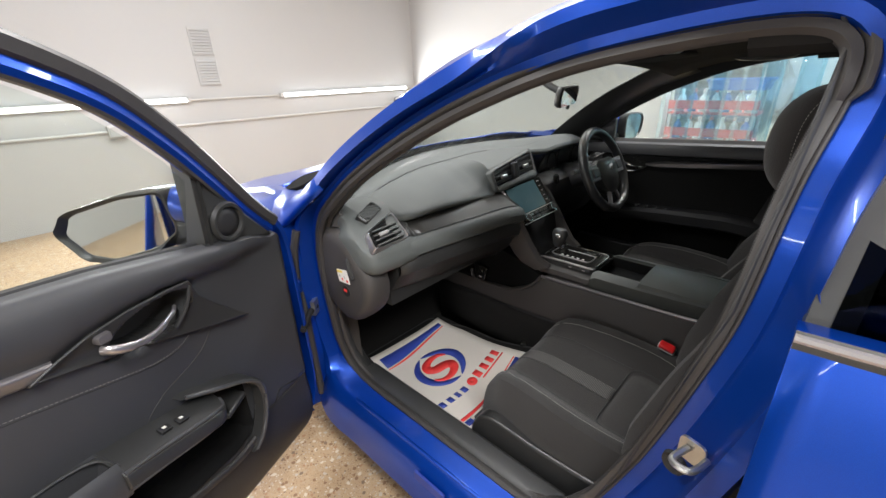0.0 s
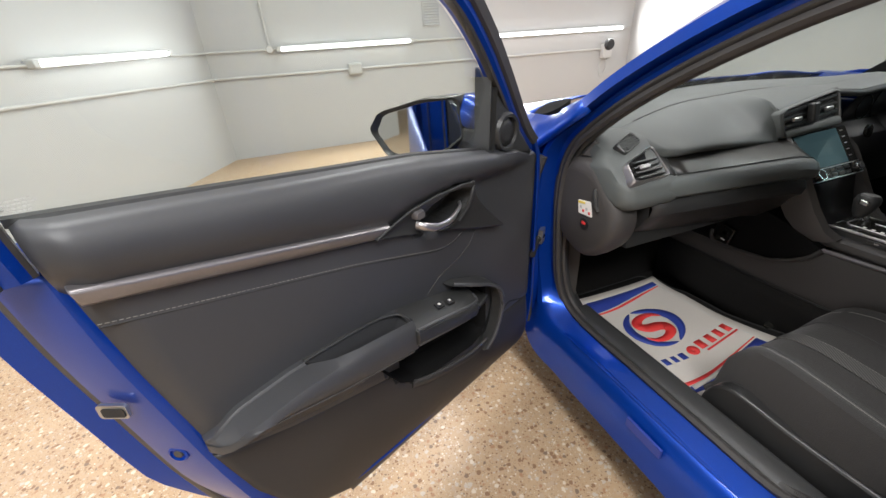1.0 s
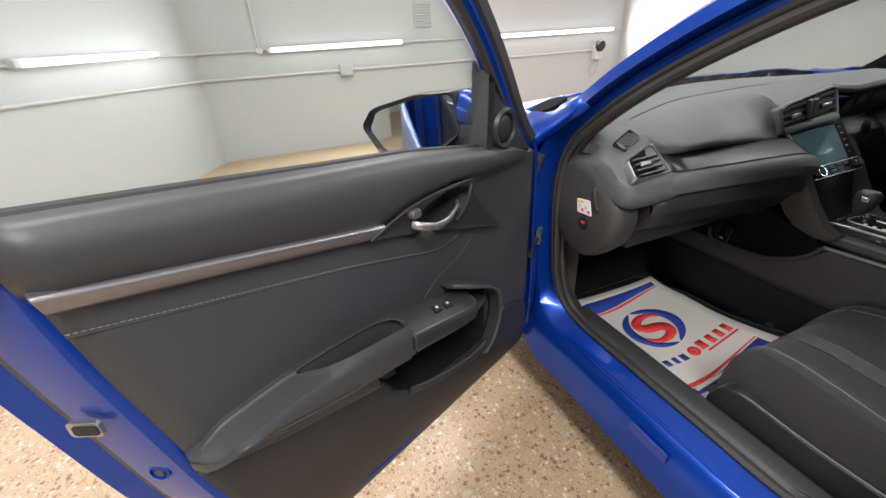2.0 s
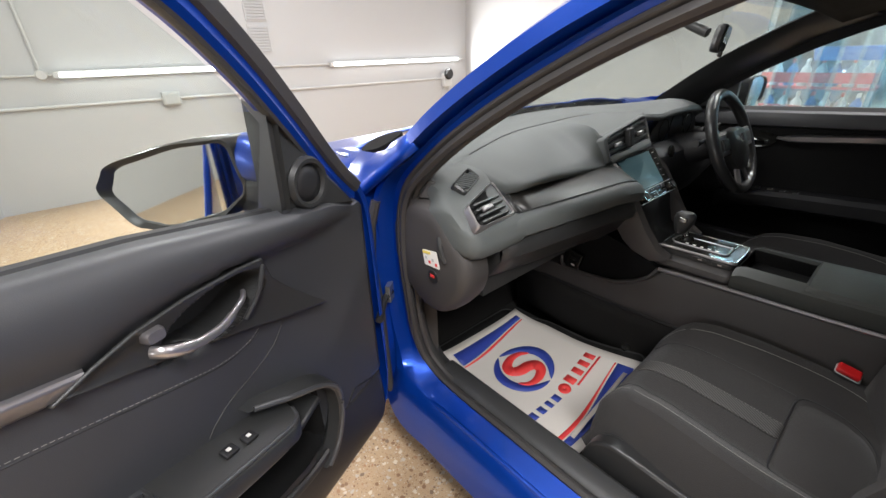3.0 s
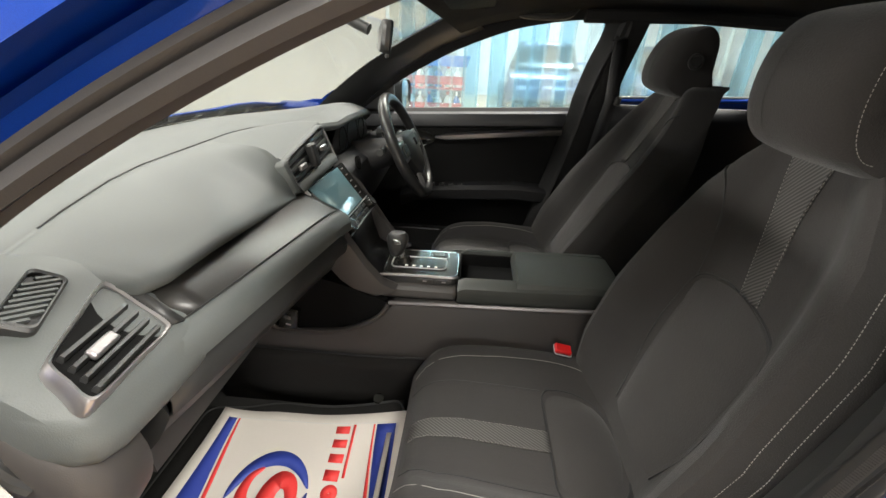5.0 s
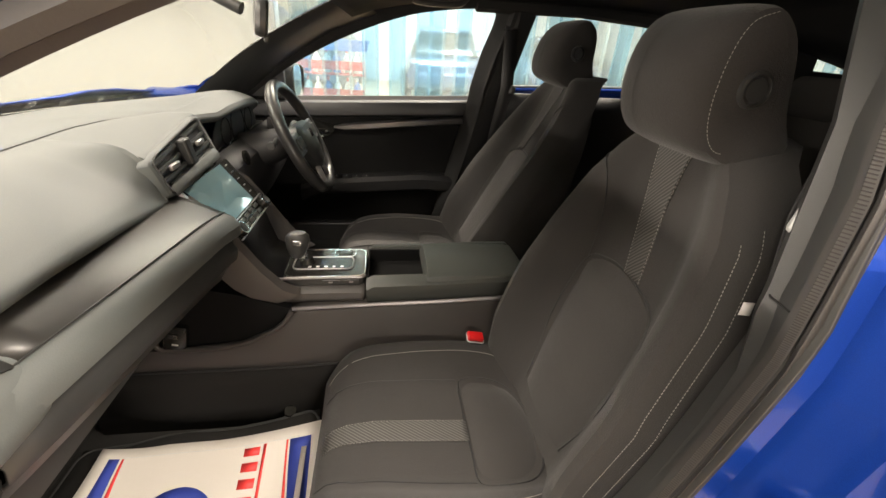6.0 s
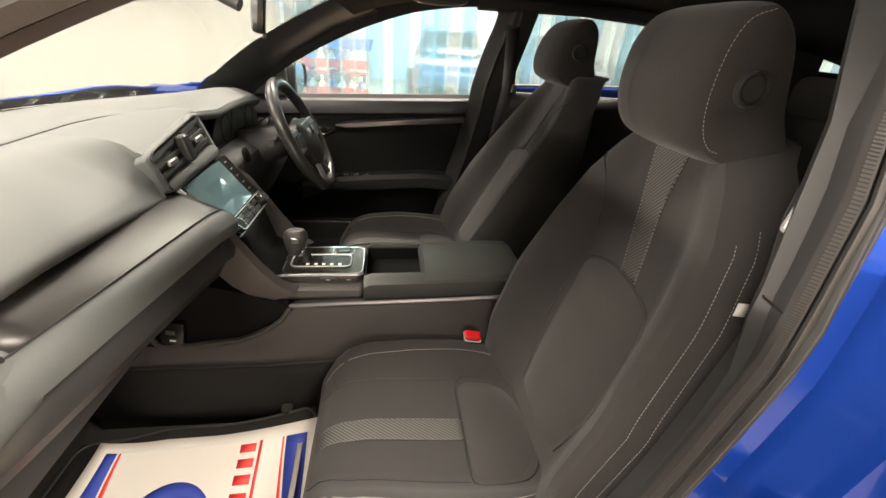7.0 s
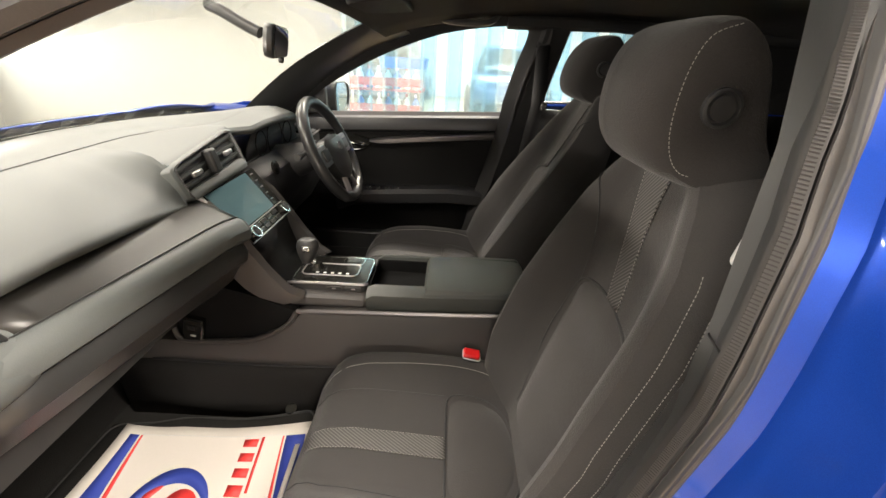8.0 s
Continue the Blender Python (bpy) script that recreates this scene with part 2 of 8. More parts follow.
# ---- mesh tools ----
class Shape:
    """Vertices and faces that make one mesh."""

    def __init__(self):
        self.v, self.f = [], []

    def add(self, verts, faces):
        n = len(self.v)
        self.v += [tuple(p) for p in verts]
        self.f += [tuple(i + n for i in face) for face in faces]
        return self

    def loft(self, rings, closed=True, loop=False, caps=False):
        """Skin through rings of equal length; closed: each ring is a loop; loop: the last ring meets the first."""
        n, k = len(rings), len(rings[0])
        verts = [p for ring in rings for p in ring]
        faces = []
        for i in range(n if loop else n - 1):
            for j in range(k if closed else k - 1):
                a, b = i * k + j, i * k + (j + 1) % k
                c, d = ((i + 1) % n) * k + (j + 1) % k, ((i + 1) % n) * k + j
                faces.append((a, b, c, d))
        if caps:
            faces.append(tuple(reversed(range(k))))
            faces.append(tuple(range((n - 1) * k, n * k)))
        return self.add(verts, faces)

    def box(self, lo, hi):
        x0, y0, z0 = lo
        x1, y1, z1 = hi
        v = [(x, y, z) for x in (x0, x1) for y in (y0, y1) for z in (z0, z1)]
        return self.add(v, [(0, 1, 3, 2), (4, 6, 7, 5), (0, 4, 5, 1), (2, 3, 7, 6), (0, 2, 6, 4), (1, 5, 7, 3)])

    def slab(self, m, sx, sy, sz):
        """A box of that size round the pose m."""
        s = Shape().box((-sx / 2, -sy / 2, -sz / 2), (sx / 2, sy / 2, sz / 2))
        return self.add([m @ Vector(p) for p in s.v], s.f)

    def tube(self, path, r, sides=10, flat=1.0, closed=False, up=(0, 0, 1)):
        path = [Vector(p) for p in path]
        rings, n = [], len(path)
        for i, p in enumerate(path):
            if closed:
                d = path[(i + 1) % n] - path[i - 1]
            else:
                d = path[min(i + 1, n - 1)] - path[max(i - 1, 0)]
            d.normalize()
            a = d.cross(Vector(up))
            if a.length < 1e-3:
                a = d.cross(Vector((1, 0, 0)))
            a.normalize()
            b = a.cross(d)
            rr = r[i] if isinstance(r, (list, tuple)) else r
            rings.append([p + a * math.cos(2 * math.pi * s / sides) * rr + b * math.sin(2 * math.pi * s / sides) * rr * flat for s in range(sides)])
        return self.loft(rings, True, closed, not closed)

    def turn(self, m, profile, sides=24, caps=True):
        """Turned about the z axis of m: profile of (radius, height)."""
        rings = [[m @ Vector((r * math.cos(2 * math.pi * s / sides), r * math.sin(2 * math.pi * s / sides), h)) for s in range(sides)] for r, h in profile]
        return self.loft(rings, True, False, caps)

    def prism(self, m, poly, depth):
        """A flat outline in m's xy plane, drawn out along its z axis."""
        n = len(poly)
        v = [m @ Vector((x, y, 0)) for x, y in poly] + [m @ Vector((x, y, depth)) for x, y in poly]
        f = [tuple(reversed(range(n))), tuple(range(n, 2 * n))] + [(i, (i + 1) % n, n + (i + 1) % n, n + i) for i in range(n)]
        return self.add(v, f)


def part(name, shape, mat, parent=None, label="", bevel=0.0, segments=2, sharp=38, subdiv=0, solid=0.0):
    bm = bmesh.new()
    vs = [bm.verts.new(p) for p in shape.v]
    for f in shape.f:
        try:
            bm.faces.new([vs[i] for i in f])
        except ValueError:
            pass
    bmesh.ops.remove_doubles(bm, verts=bm.verts, dist=1e-5)
    bmesh.ops.recalc_face_normals(bm, faces=bm.faces)
    for e in bm.edges:
        e.smooth = len(e.link_faces) != 2 or e.calc_face_angle(0) < radians(sharp)
    for f in bm.faces:
        f.smooth = True
    me = bpy.data.meshes.new(name)
    bm.to_mesh(me)
    bm.free()
    me.materials.append(mat)
    ob = new(name, me)
    if parent:
        ob.parent = parent
    if solid:
        md = ob.modifiers.new("thick", "SOLIDIFY")
        md.thickness, md.offset = solid, 0
    if bevel:
        md = ob.modifiers.new("round", "BEVEL")
        md.width, md.segments, md.limit_method, md.angle_limit = bevel, segments, "ANGLE", radians(40)
        md.harden_normals = False
    if subdiv:
        md = ob.modifiers.new("soft", "SUBSURF")
        md.levels = md.render_levels = subdiv
    if label:
        tagged(ob, label)
    return ob


def thing(name, label, category, place=(0, 0, 0), group="", kind=""):
    ob = new(name)
    ob.location = place
    return tagged(ob, label, category, group, kind)


def structure(name, shape, mat, label="", category="", bevel=0.0):
    ob = part(name, shape, mat, None, label, bevel)
    return tagged(ob, label, category or name.split("_")[0], "", "structure")


def lerp(a, b, t):
    return a + (b - a) * t


def table(points, x):
    """Straight-line interpolation in a list of (x, y)."""
    if x <= points[0][0]:
        return points[0][1]
    for (x0, y0), (x1, y1) in zip(points, points[1:]):
        if x <= x1:
            return lerp(y0, y1, (x - x0) / (x1 - x0))
    return points[-1][1]


def ease(a, b, x):
    t = max(0.0, min(1.0, (x - a) / (b - a)))
    return t * t * (3 - 2 * t)


def smooth_path(points, per=6, closed=False):
    """A Catmull-Rom curve through points of any size."""
    n, out = len(points), []
    for i in range(n if closed else n - 1):
        if closed:
            q = [points[(i + k) % n] for k in (-1, 0, 1, 2)]
        else:
            q = [points[max(i - 1, 0)], points[i], points[i + 1], points[min(i + 2, n - 1)]]
        for s in range(per):
            t = s / per
            out.append(tuple(0.5 * (2 * b + (c - a) * t + (2 * a - 5 * b + 4 * c - d) * t * t + (3 * b - a - 3 * c + d) * t ** 3) for a, b, c, d in zip(*q)))
    if not closed:
        out.append(tuple(points[-1]))
    return out


def rounded(w, h, r, n=4):
    """A rounded rectangle's outline round the origin."""
    out = []
    for cx, cy, a0 in ((w / 2 - r, h / 2 - r, 0), (-w / 2 + r, h / 2 - r, 90), (-w / 2 + r, -h / 2 + r, 180), (w / 2 - r, -h / 2 + r, 270)):
        for i in range(n + 1):
            a = radians(a0 + 90 * i / n)
            out.append((cx + r * math.cos(a), cy + r * math.sin(a)))
    return out


def facing(origin, right, up):
    """A pose whose x axis runs along right and y axis along up."""
    x = Vector(right).normalized()
    z = x.cross(Vector(up)).normalized()
    y = z.cross(x)
    return Matrix(((x.x, y.x, z.x, origin[0]), (x.y, y.y, z.y, origin[1]), (x.z, y.z, z.z, origin[2]), (0, 0, 0, 1)))


# ---- the room ----
H_ROOM = 3.0
CORNER = Vector((-1.92, 4.5, 0))
LEFTWAY = Vector((-0.46, -0.888, 0)).normalized()
structure("floor", Shape().box((-7, -6.5, -0.12), (13, 5.2, 0)), FLOOR, "polished tan concrete floor with exposed brown stones", "floor")
structure("ceiling", Shape().box((-7, -6.5, H_ROOM), (13, 5.2, H_ROOM + 0.12)), CEIL, "plain white ceiling", "ceiling")
structure("wall_north", Shape().box((-1.92, 4.5, 0), (3.72, 4.66, H_ROOM)), WALL, "glossy white sheeted wall with strip lamps and conduit", "wall")
far_end = CORNER + LEFTWAY * 7.0
side = Vector((-LEFTWAY.y, LEFTWAY.x, 0)) * -0.16
structure("wall_west", Shape().add([CORNER, far_end, far_end + side, CORNER + side] + [p + Vector((0, 0, H_ROOM)) for p in (CORNER, far_end, far_end + side, CORNER + side)],
          [(0, 1, 2, 3), (4, 5, 6, 7), (0, 1, 5, 4), (1, 2, 6, 5), (2, 3, 7, 6), (3, 0, 4, 7)]), WALL, "glossy white sheeted side wall", "wall")
structure("wall_south", Shape().box((-6.8, -6.4, 0), (13, -6.25, H_ROOM)), WALL, "plain white rear wall", "wall")
structure("wall_west_end", Shape().box((-6.9, -6.25, 0), (-6.75, 5.2, H_ROOM)), WALL, "plain white end wall", "wall")
structure("wall_east", Shape().box((3.56, 0.72, 0), (3.72, 4.5, H_ROOM)), WALL, "white wall beside the strip curtain", "wall")
structure("wall_east_far", Shape().box((12.2, -6.25, 0), (12.36, 5.2, H_ROOM)), CEIL, "pale far wall of the hall behind the curtain", "wall")
structure("wall_north_far", Shape().box((3.72, 4.5, 0), (12.2, 4.66, H_ROOM)), CEIL, "pale side wall of the hall", "wall")


def strip_lamp(m, length):
    """A tube in a slim batten; m's x axis runs along the tube and its z axis away from the wall."""
    lamp = thing("strip_lamp", "slim white fluorescent strip lamp lit on the wall", "lamp", group="wall strip lamps")
    lamp.matrix_world = m
    part("batten", Shape().box((-length / 2, -0.03, 0.0), (length / 2, 0.03, 0.035)), CONDUIT, lamp, bevel=0.006)
    part("tube", Shape().tube([(-length / 2 + 0.02, 0, 0.055), (length / 2 - 0.02, 0, 0.055)], 0.019, 12), TUBE, lamp, "glowing white tube")
    for s in (-1, 1):
        part("end_cap", Shape().box((s * length / 2 - 0.022, -0.024, 0.0), (s * length / 2 + 0.022, 0.024, 0.078)), CONDUIT, lamp, bevel=0.006)
    return lamp


def north(x, z):
    return facing((x, 4.5, z), (1, 0, 0), (0, 0, 1))


def west(d, z):
    p = CORNER + LEFTWAY * d
    return facing((p.x, p.y, z), -LEFTWAY, (0, 0, 1))


strip_lamp(north(2.32, 1.07), 2.07)
strip_lamp(north(-0.49, 1.08), 1.46)
strip_lamp(west(1.19, 1.115), 1.2)
strip_lamp(west(3.2, 1.115), 1.5)
strip_lamp(west(5.4, 1.115), 1.5)
strip_lamp(west(7.3, 1.115), 1.5)
for lx, ly, watts in CEILING_LAMPS:
    lamp = strip_lamp(facing((lx, ly, H_ROOM), (0, 1, 0), (1, 0, 0)), 1.5)
    tagged(lamp, "white fluorescent strip lamp lit under the ceiling", "lamp", "ceiling strip lamps")

conduit = thing("conduit", "thin white surface conduit running along the walls", "conduit", (0, 4.49, 0.84))
q = Shape()
p1 = CORNER + LEFTWAY * 3.6
part("long_pipe", q.tube([(p1.x + 0.02, p1.y - 4.49 + 0.02, 0.10), (-1.9, -0.02, 0.0), (3.05, -0.012, -0.02)], 0.012, 8), CONDUIT, conduit)
part("upper_pipe", Shape().tube([(p1.x + 0.02, p1.y - 4.49 + 0.02, 0.29), (-1.9, -0.02, 0.245), (3.5, -0.012, 0.225)], 0.009, 8), CONDUIT, conduit)
part("drop_pipe", Shape().tube([(-1.31, -0.012, 0.245), (-1.31, -0.012, 2.1)], 0.010, 8), CONDUIT, conduit)
part("elbow_box", Shape().turn(facing((-1.31, 0.01, 0.245), (1, 0, 0), (0, 0, 1)), [(0.0, 0), (0.04, 0), (0.04, 0.035), (0.034, 0.045), (0, 0.045)], 16), CONDUIT, conduit)

box = thing("junction_box", "small grey square junction box on the conduit", "junction box", (-0.45, 4.5, 0.835))
part("case", Shape().box((-0.075, -0.07, -0.06), (0.075, 0.0, 0.06)), GREYBOX, box, bevel=0.01)
part("lid", Shape().box((-0.062, -0.078, -0.048), (0.062, -0.068, 0.048)), GREYBOX, box, bevel=0.004)
box = thing("switch_box", "grey isolator box with a round dark knob on the wall", "switch", (3.12, 4.5, 0.82))
part("case", Shape().box((-0.075, -0.08, -0.12), (0.075, 0.0, 0.06)), CONDUIT, box, bevel=0.012)
part("knob", Shape().turn(facing((0, -0.075, 0.055), (1, 0, 0), (0, 0, 1)), [(0, 0), (0.075, 0), (0.075, 0.03), (0.06, 0.05), (0, 0.05)], 20), INKDARK, box, "round dark knob")
part("cable", Shape().tube(smooth_path([(-0.05, -0.03, -0.11), (-0.09, -0.03, -0.25), (-0.04, -0.03, -0.36), (0.03, -0.03, -0.26), (0.04, -0.03, -0.11)], 6), 0.007, 6), GREYBOX, box, "hanging grey cable")
pw = west(2.62, 0.88)
box = thing("socket_box", "grey wall box on the side wall", "socket")
box.matrix_world = pw
part("case", Shape().box((-0.14, -0.09, 0.0), (0.14, 0.09, 0.09)), GREYBOX, box, bevel=0.012)
part("lid", Shape().box((-0.12, -0.07, 0.088), (0.12, 0.07, 0.1)), GREYBOX, box, bevel=0.004)

grille = thing("wall_vent", "pale louvred ventilation grille on the white wall", "vent", (0.52, 4.5, 1.21))
for zz in (0.0, 0.30):
    part("frame", Shape().box((-0.11, -0.012, zz), (0.11, 0.0, zz + 0.27)), WALL, grille, bevel=0.003)
    for k in range(9):
        part("slat", Shape().slab(pose(0, -0.016, zz + 0.025 + k * 0.0275, 55), 0.19, 0.022, 0.003), WALL, grille)

# strip curtain towards the hall, with the hall's things behind it
def curtain_material(name, tint, rough):
    m, tree, p = material(name)
    p.inputs["Base Color"].default_value = (*tint, 1)
    p.inputs["Transmission Weight"].default_value = 0.87
    p.inputs["Roughness"].default_value = rough
    p.inputs["IOR"].default_value = 1.12
    n = node(tree, "ShaderNodeTexNoise", Scale=7.0, Detail=3.0)
    v = coords(tree, (1, 1, 0.15))
    tree.links.new(v, n.inputs["Vector"])
    bp = node(tree, "ShaderNodeBump", Strength=0.5, Distance=0.012)
    tree.links.new(n.outputs[0], bp.inputs["Height"])
    tree.links.new(bp.outputs[0], p.inputs["Normal"])
    return m


CURTAIN = curtain_material("clear_blue_strip", (0.80, 0.91, 0.935), 0.11)
CURTAIN2 = curtain_material("blue_strip", (0.46, 0.70, 0.82), 0.18)
curtain = thing("strip_curtain", "hanging curtain of clear bluish plastic strips", "curtain", (3.25, 0, 0.0))
part("rail", Shape().box((-0.03, -6.1, 2.7), (0.03, 0.75, 2.76)), STEEL, curtain)
for py in (0.7, -1.8, -4.5, -6.0):
    part("hanger", Shape().box((-0.015, py - 0.015, 2.75), (0.015, py + 0.015, 3.0)), STEEL, curtain)
random.seed(4)
for k in range(54):
    y0 = 0.66 - k * 0.122
    w, bend, twist = 0.15, random.uniform(-0.012, 0.012), random.uniform(-0.06, 0.06)
    rings = []
    for zz in (0.06, 0.7, 1.0, 1.3, 1.6, 2.0, 2.7):
        off = (k % 2) * 0.028 + bend * (2.7 - zz) + random.uniform(-0.008, 0.008)
        row = [(off + 0.020 * math.sin(math.pi * j / 6) + twist * (j / 6 - 0.5) * w, y0 - w * j / 6, zz) for j in range(7)]
        rings.append(row + [(p[0] + 0.003, p[1], p[2]) for p in reversed(row)])
    part("strip", Shape().loft(rings, True, False, True), CURTAIN2 if k % 5 in (1, 3) or k in (10, 20) else CURTAIN, curtain)

REDRACK = surface("red_rack_paint", (0.5, 0.03, 0.035), (0.6, 0.05, 0.05), 0.4, bump=0.02)
BLUEBIN = surface("blue_plastic", (0.02, 0.11, 0.42), (0.03, 0.15, 0.5), 0.4, bump=0.02)
BOTTLE = surface("white_bottle", (0.72, 0.74, 0.75), (0.8, 0.82, 0.82), 0.3, bump=0.0)
rack = thing("bottle_rack", "red metal rack trolley holding white spray bottles", "rack", (3.75, 0.3, 0))
for px in (-0.16, 0.16):
    for py in (-0.36, 0.36):
        part("post", Shape().box((px - 0.012, py - 0.012, 0.0), (px + 0.012, py + 0.012, 1.0)), STEEL, rack)
for zz in (0.18, 0.52, 0.78):
    part("shelf", Shape().box((-0.18, -0.38, zz), (0.18, 0.38, zz + 0.02)), REDRACK, rack)
    part("front_rail", Shape().box((-0.19, -0.38, zz + 0.05), (-0.175, 0.38, zz + 0.13)), REDRACK, rack, "red front rail")
for j, zz in enumerate((0.54, 0.80)):
    for k in range(7):
        b = thing("spray_bottle", "white plastic spray bottle standing on the red rack", "bottle", (3.66 + 0.03 * (k % 2), 0.0 + k * 0.098, zz), "bottles on the rack")
        body = part("bottle_body", Shape().turn(Matrix(), [(0, 0), (0.036, 0), (0.038, 0.01), (0.038, 0.12), (0.03, 0.145), (0.014, 0.165), (0.014, 0.18), (0, 0.18)], 14), BOTTLE if (k + j) % 3 else BLUEBIN, b)
        part("spray_head", Shape().box((-0.035, -0.012, 0.18), (0.025, 0.012, 0.215)), REDRACK if k % 2 else BOTTLE, b, bevel=0.004)
tray = thing("parts_tray", "blue plastic parts tray lying on top of the rack", "tray", (3.75, 0.13, 1.0))
part("tray_body", Shape().loft([[(x, y, z) for x, y in rounded(w, d, 0.03)] for w, d, z in ((0.30, 0.46, 0.0), (0.34, 0.50, 0.10), (0.36, 0.52, 0.10), (0.36, 0.52, 0.085))], True, False, True), BLUEBIN, tray)
HALLPANEL = surface("hall_grey_sheet", (0.42, 0.50, 0.56), (0.50, 0.57, 0.62), 0.4, bump=0.02)
hall_door = thing("hall_door", "wide pale blue sheeted door in the hall", "door", (12.19, -1.5, 0))
for k in range(9):
    part("door_sheet", Shape().box((-0.05, -2.9 + k * 0.55, 0.02), (-0.012 * (k % 2), -2.36 + k * 0.55, 2.5)), HALLPANEL, hall_door, bevel=0.006)
# cars waiting in the hall
PARKED = surface("parked_car_blue", (0.025, 0.06, 0.13), (0.03, 0.075, 0.16), 0.22, metal=0.3, bump=0.0, coat=0.8)


def parked_car(x, y, turn):
    ob = thing("parked_car", "dark blue parked hatchback standing in the hall", "car", (x, y, 0), "parked cars")
    ob.rotation_euler = (0, 0, radians(turn))
    rings = []
    for yy, w, z0, z1 in ((-2.05, 0.62, 0.35, 0.72), (-1.95, 0.78, 0.25, 0.86), (-1.2, 0.86, 0.24, 0.92), (0.4, 0.87, 0.24, 0.92), (1.3, 0.85, 0.24, 0.84), (1.95, 0.76, 0.26, 0.70), (2.08, 0.6, 0.35, 0.58)):
        rings.append([(px * w, yy, pz) for px, pz in ((-0.94, z0), (-1, z0 + 0.12), (-1, lerp(z0, z1, 0.7)), (-0.9, z1), (0.9, z1), (1, lerp(z0, z1, 0.7)), (1, z0 + 0.12), (0.94, z0))])
    part("body", Shape().loft(rings, True, False, True), PARKED, ob, bevel=0.03)
    rings = [[(px * w, yy, pz) for px, pz in ((-1, 0.90), (-0.78, z1), (0.78, z1), (1, 0.90))] for yy, w, z1 in ((-1.85, 0.74, 0.93), (-1.35, 0.76, 1.32), (-0.5, 0.78, 1.42), (0.2, 0.78, 1.36), (0.95, 0.74, 0.93))]
    part("cabin_glass", Shape().loft(rings, True, False, True), GLOSSBLACK, ob, "dark cabin windows")
    part("roof", Shape().loft([[(px * 0.6, yy, z1 + 0.012 - 0.02 * px * px) for px in (-1, -0.5, 0, 0.5, 1)] for yy, z1 in ((-1.4, 1.31), (-0.5, 1.42), (0.25, 1.345))], False), PARKED, ob, solid=0.02)
    for sx in (-0.8, 0.8):
        for yy in (-1.25, 1.25):
            part("wheel", Shape().turn(facing((sx, yy, 0.31), (0, 1, 0), (0, 0, 1)), [(0, -0.1), (0.29, -0.1), (0.31, -0.06), (0.31, 0.06), (0.29, 0.1), (0.2, 0.1), (0.18, 0.07), (0, 0.08)], 20), TYRE, ob, "black tyre")
    return ob


parked_car(9.6, -1.7, 84)
parked_car(9.9, -4.6, 80)
parked_car(9.8, 1.2, 86)
cab = thing("tool_cabinet", "blue tool cabinet with grey top in the hall", "cabinet", (11.6, -3.0, 0))
part("cabinet_body", Shape().box((-0.35, -0.7, 0.05), (0.35, 0.7, 1.0)), BLUEBIN, cab, bevel=0.01)
part("cabinet_top", Shape().box((-0.37, -0.72, 1.0), (0.37, 0.72, 1.04)), GREYBOX, cab, bevel=0.006)
for k in range(4):
    part("drawer_front", Shape().box((-0.365, -0.66, 0.1 + k * 0.22), (-0.35, 0.66, 0.29 + k * 0.22)), HALLPANEL, cab, bevel=0.005)
for px in (-0.3, 0.3):
    part("plinth", Shape().box((px - 0.04, -0.66, 0), (px + 0.04, 0.66, 0.06)), INKDARK, cab)
for lx, ly in ((5.0, 1.2), (5.0, -2.4), (7.5, -0.4), (9.8, -2.6)):
    lamp = strip_lamp(facing((lx, ly, H_ROOM), (0, 1, 0), (1, 0, 0)), 1.8)
    tagged(lamp, "white fluorescent strip lamp lit under the hall ceiling", "lamp", "hall strip lamps")


# ---- the car: shell ----
car = thing("car", "bright metallic blue hatchback car with its passenger door open", "car")

# outline of the front door opening on the passenger side, as (y, z, zone)
OPENING = [(-0.38, 0.375, "sill"), (-0.20, 0.365, "sill"), (0.0, 0.365, "sill"), (0.17, 0.365, "sill"), (0.262, 0.388, "sill"), (0.302, 0.455, "hinge"),
           (0.315, 0.60, "hinge"), (0.315, 0.77, "hinge"), (0.288, 0.868, "hinge"), (0.215, 0.945, "post"), (0.085, 1.04, "post"), (-0.06, 1.122, "post"),
           (-0.19, 1.18, "post"), (-0.34, 1.23, "roof"), (-0.49, 1.256, "roof"), (-0.595, 1.262, "roof"), (-0.638, 1.245, "roof"), (-0.646, 1.20, "rear"),
           (-0.630, 1.10, "rear"), (-0.616, 0.95, "rear"), (-0.596, 0.85, "rear"), (-0.564, 0.72, "rear"), (-0.528, 0.60, "rear"), (-0.472, 0.47, "rear")]
SECTION = {"sill": [(0, 0), (0.012, -0.02), (0.02, -0.05), (0.034, -0.074), (0.06, -0.088), (0.10, -0.098), (0.15, -0.104), (0.17, -0.05)],
           "hinge": [(0, 0), (0.012, -0.007), (0.034, -0.013), (0.040, -0.050), (0.050, -0.054), (0.056, -0.005), (0.09, 0.0), (0.125, 0.0)],
           "post": [(0, 0), (0.010, -0.010), (0.026, -0.016), (0.030, -0.026), (0.034, -0.014), (0.040, -0.046), (0.066, -0.038), (0.090, 0.02)],
           "roof": [(0, 0), (0.010, -0.016), (0.024, -0.018), (0.034, -0.034), (0.045, -0.05), (0.062, -0.048), (0.078, -0.015), (0.085, 0.05)],
           "rear": [(0, 0), (0.014, -0.004), (0.029, -0.010), (0.035, -0.024), (0.060, -0.042), (0.066, -0.060), (0.088, -0.074), (0.105, -0.03)]}
SIDE_X = [(0.36, -0.672), (0.5, -0.69), (0.7, -0.70), (0.9, -0.70), (1.0, -0.69), (1.1, -0.665), (1.2, -0.635), (1.27, -0.615)]


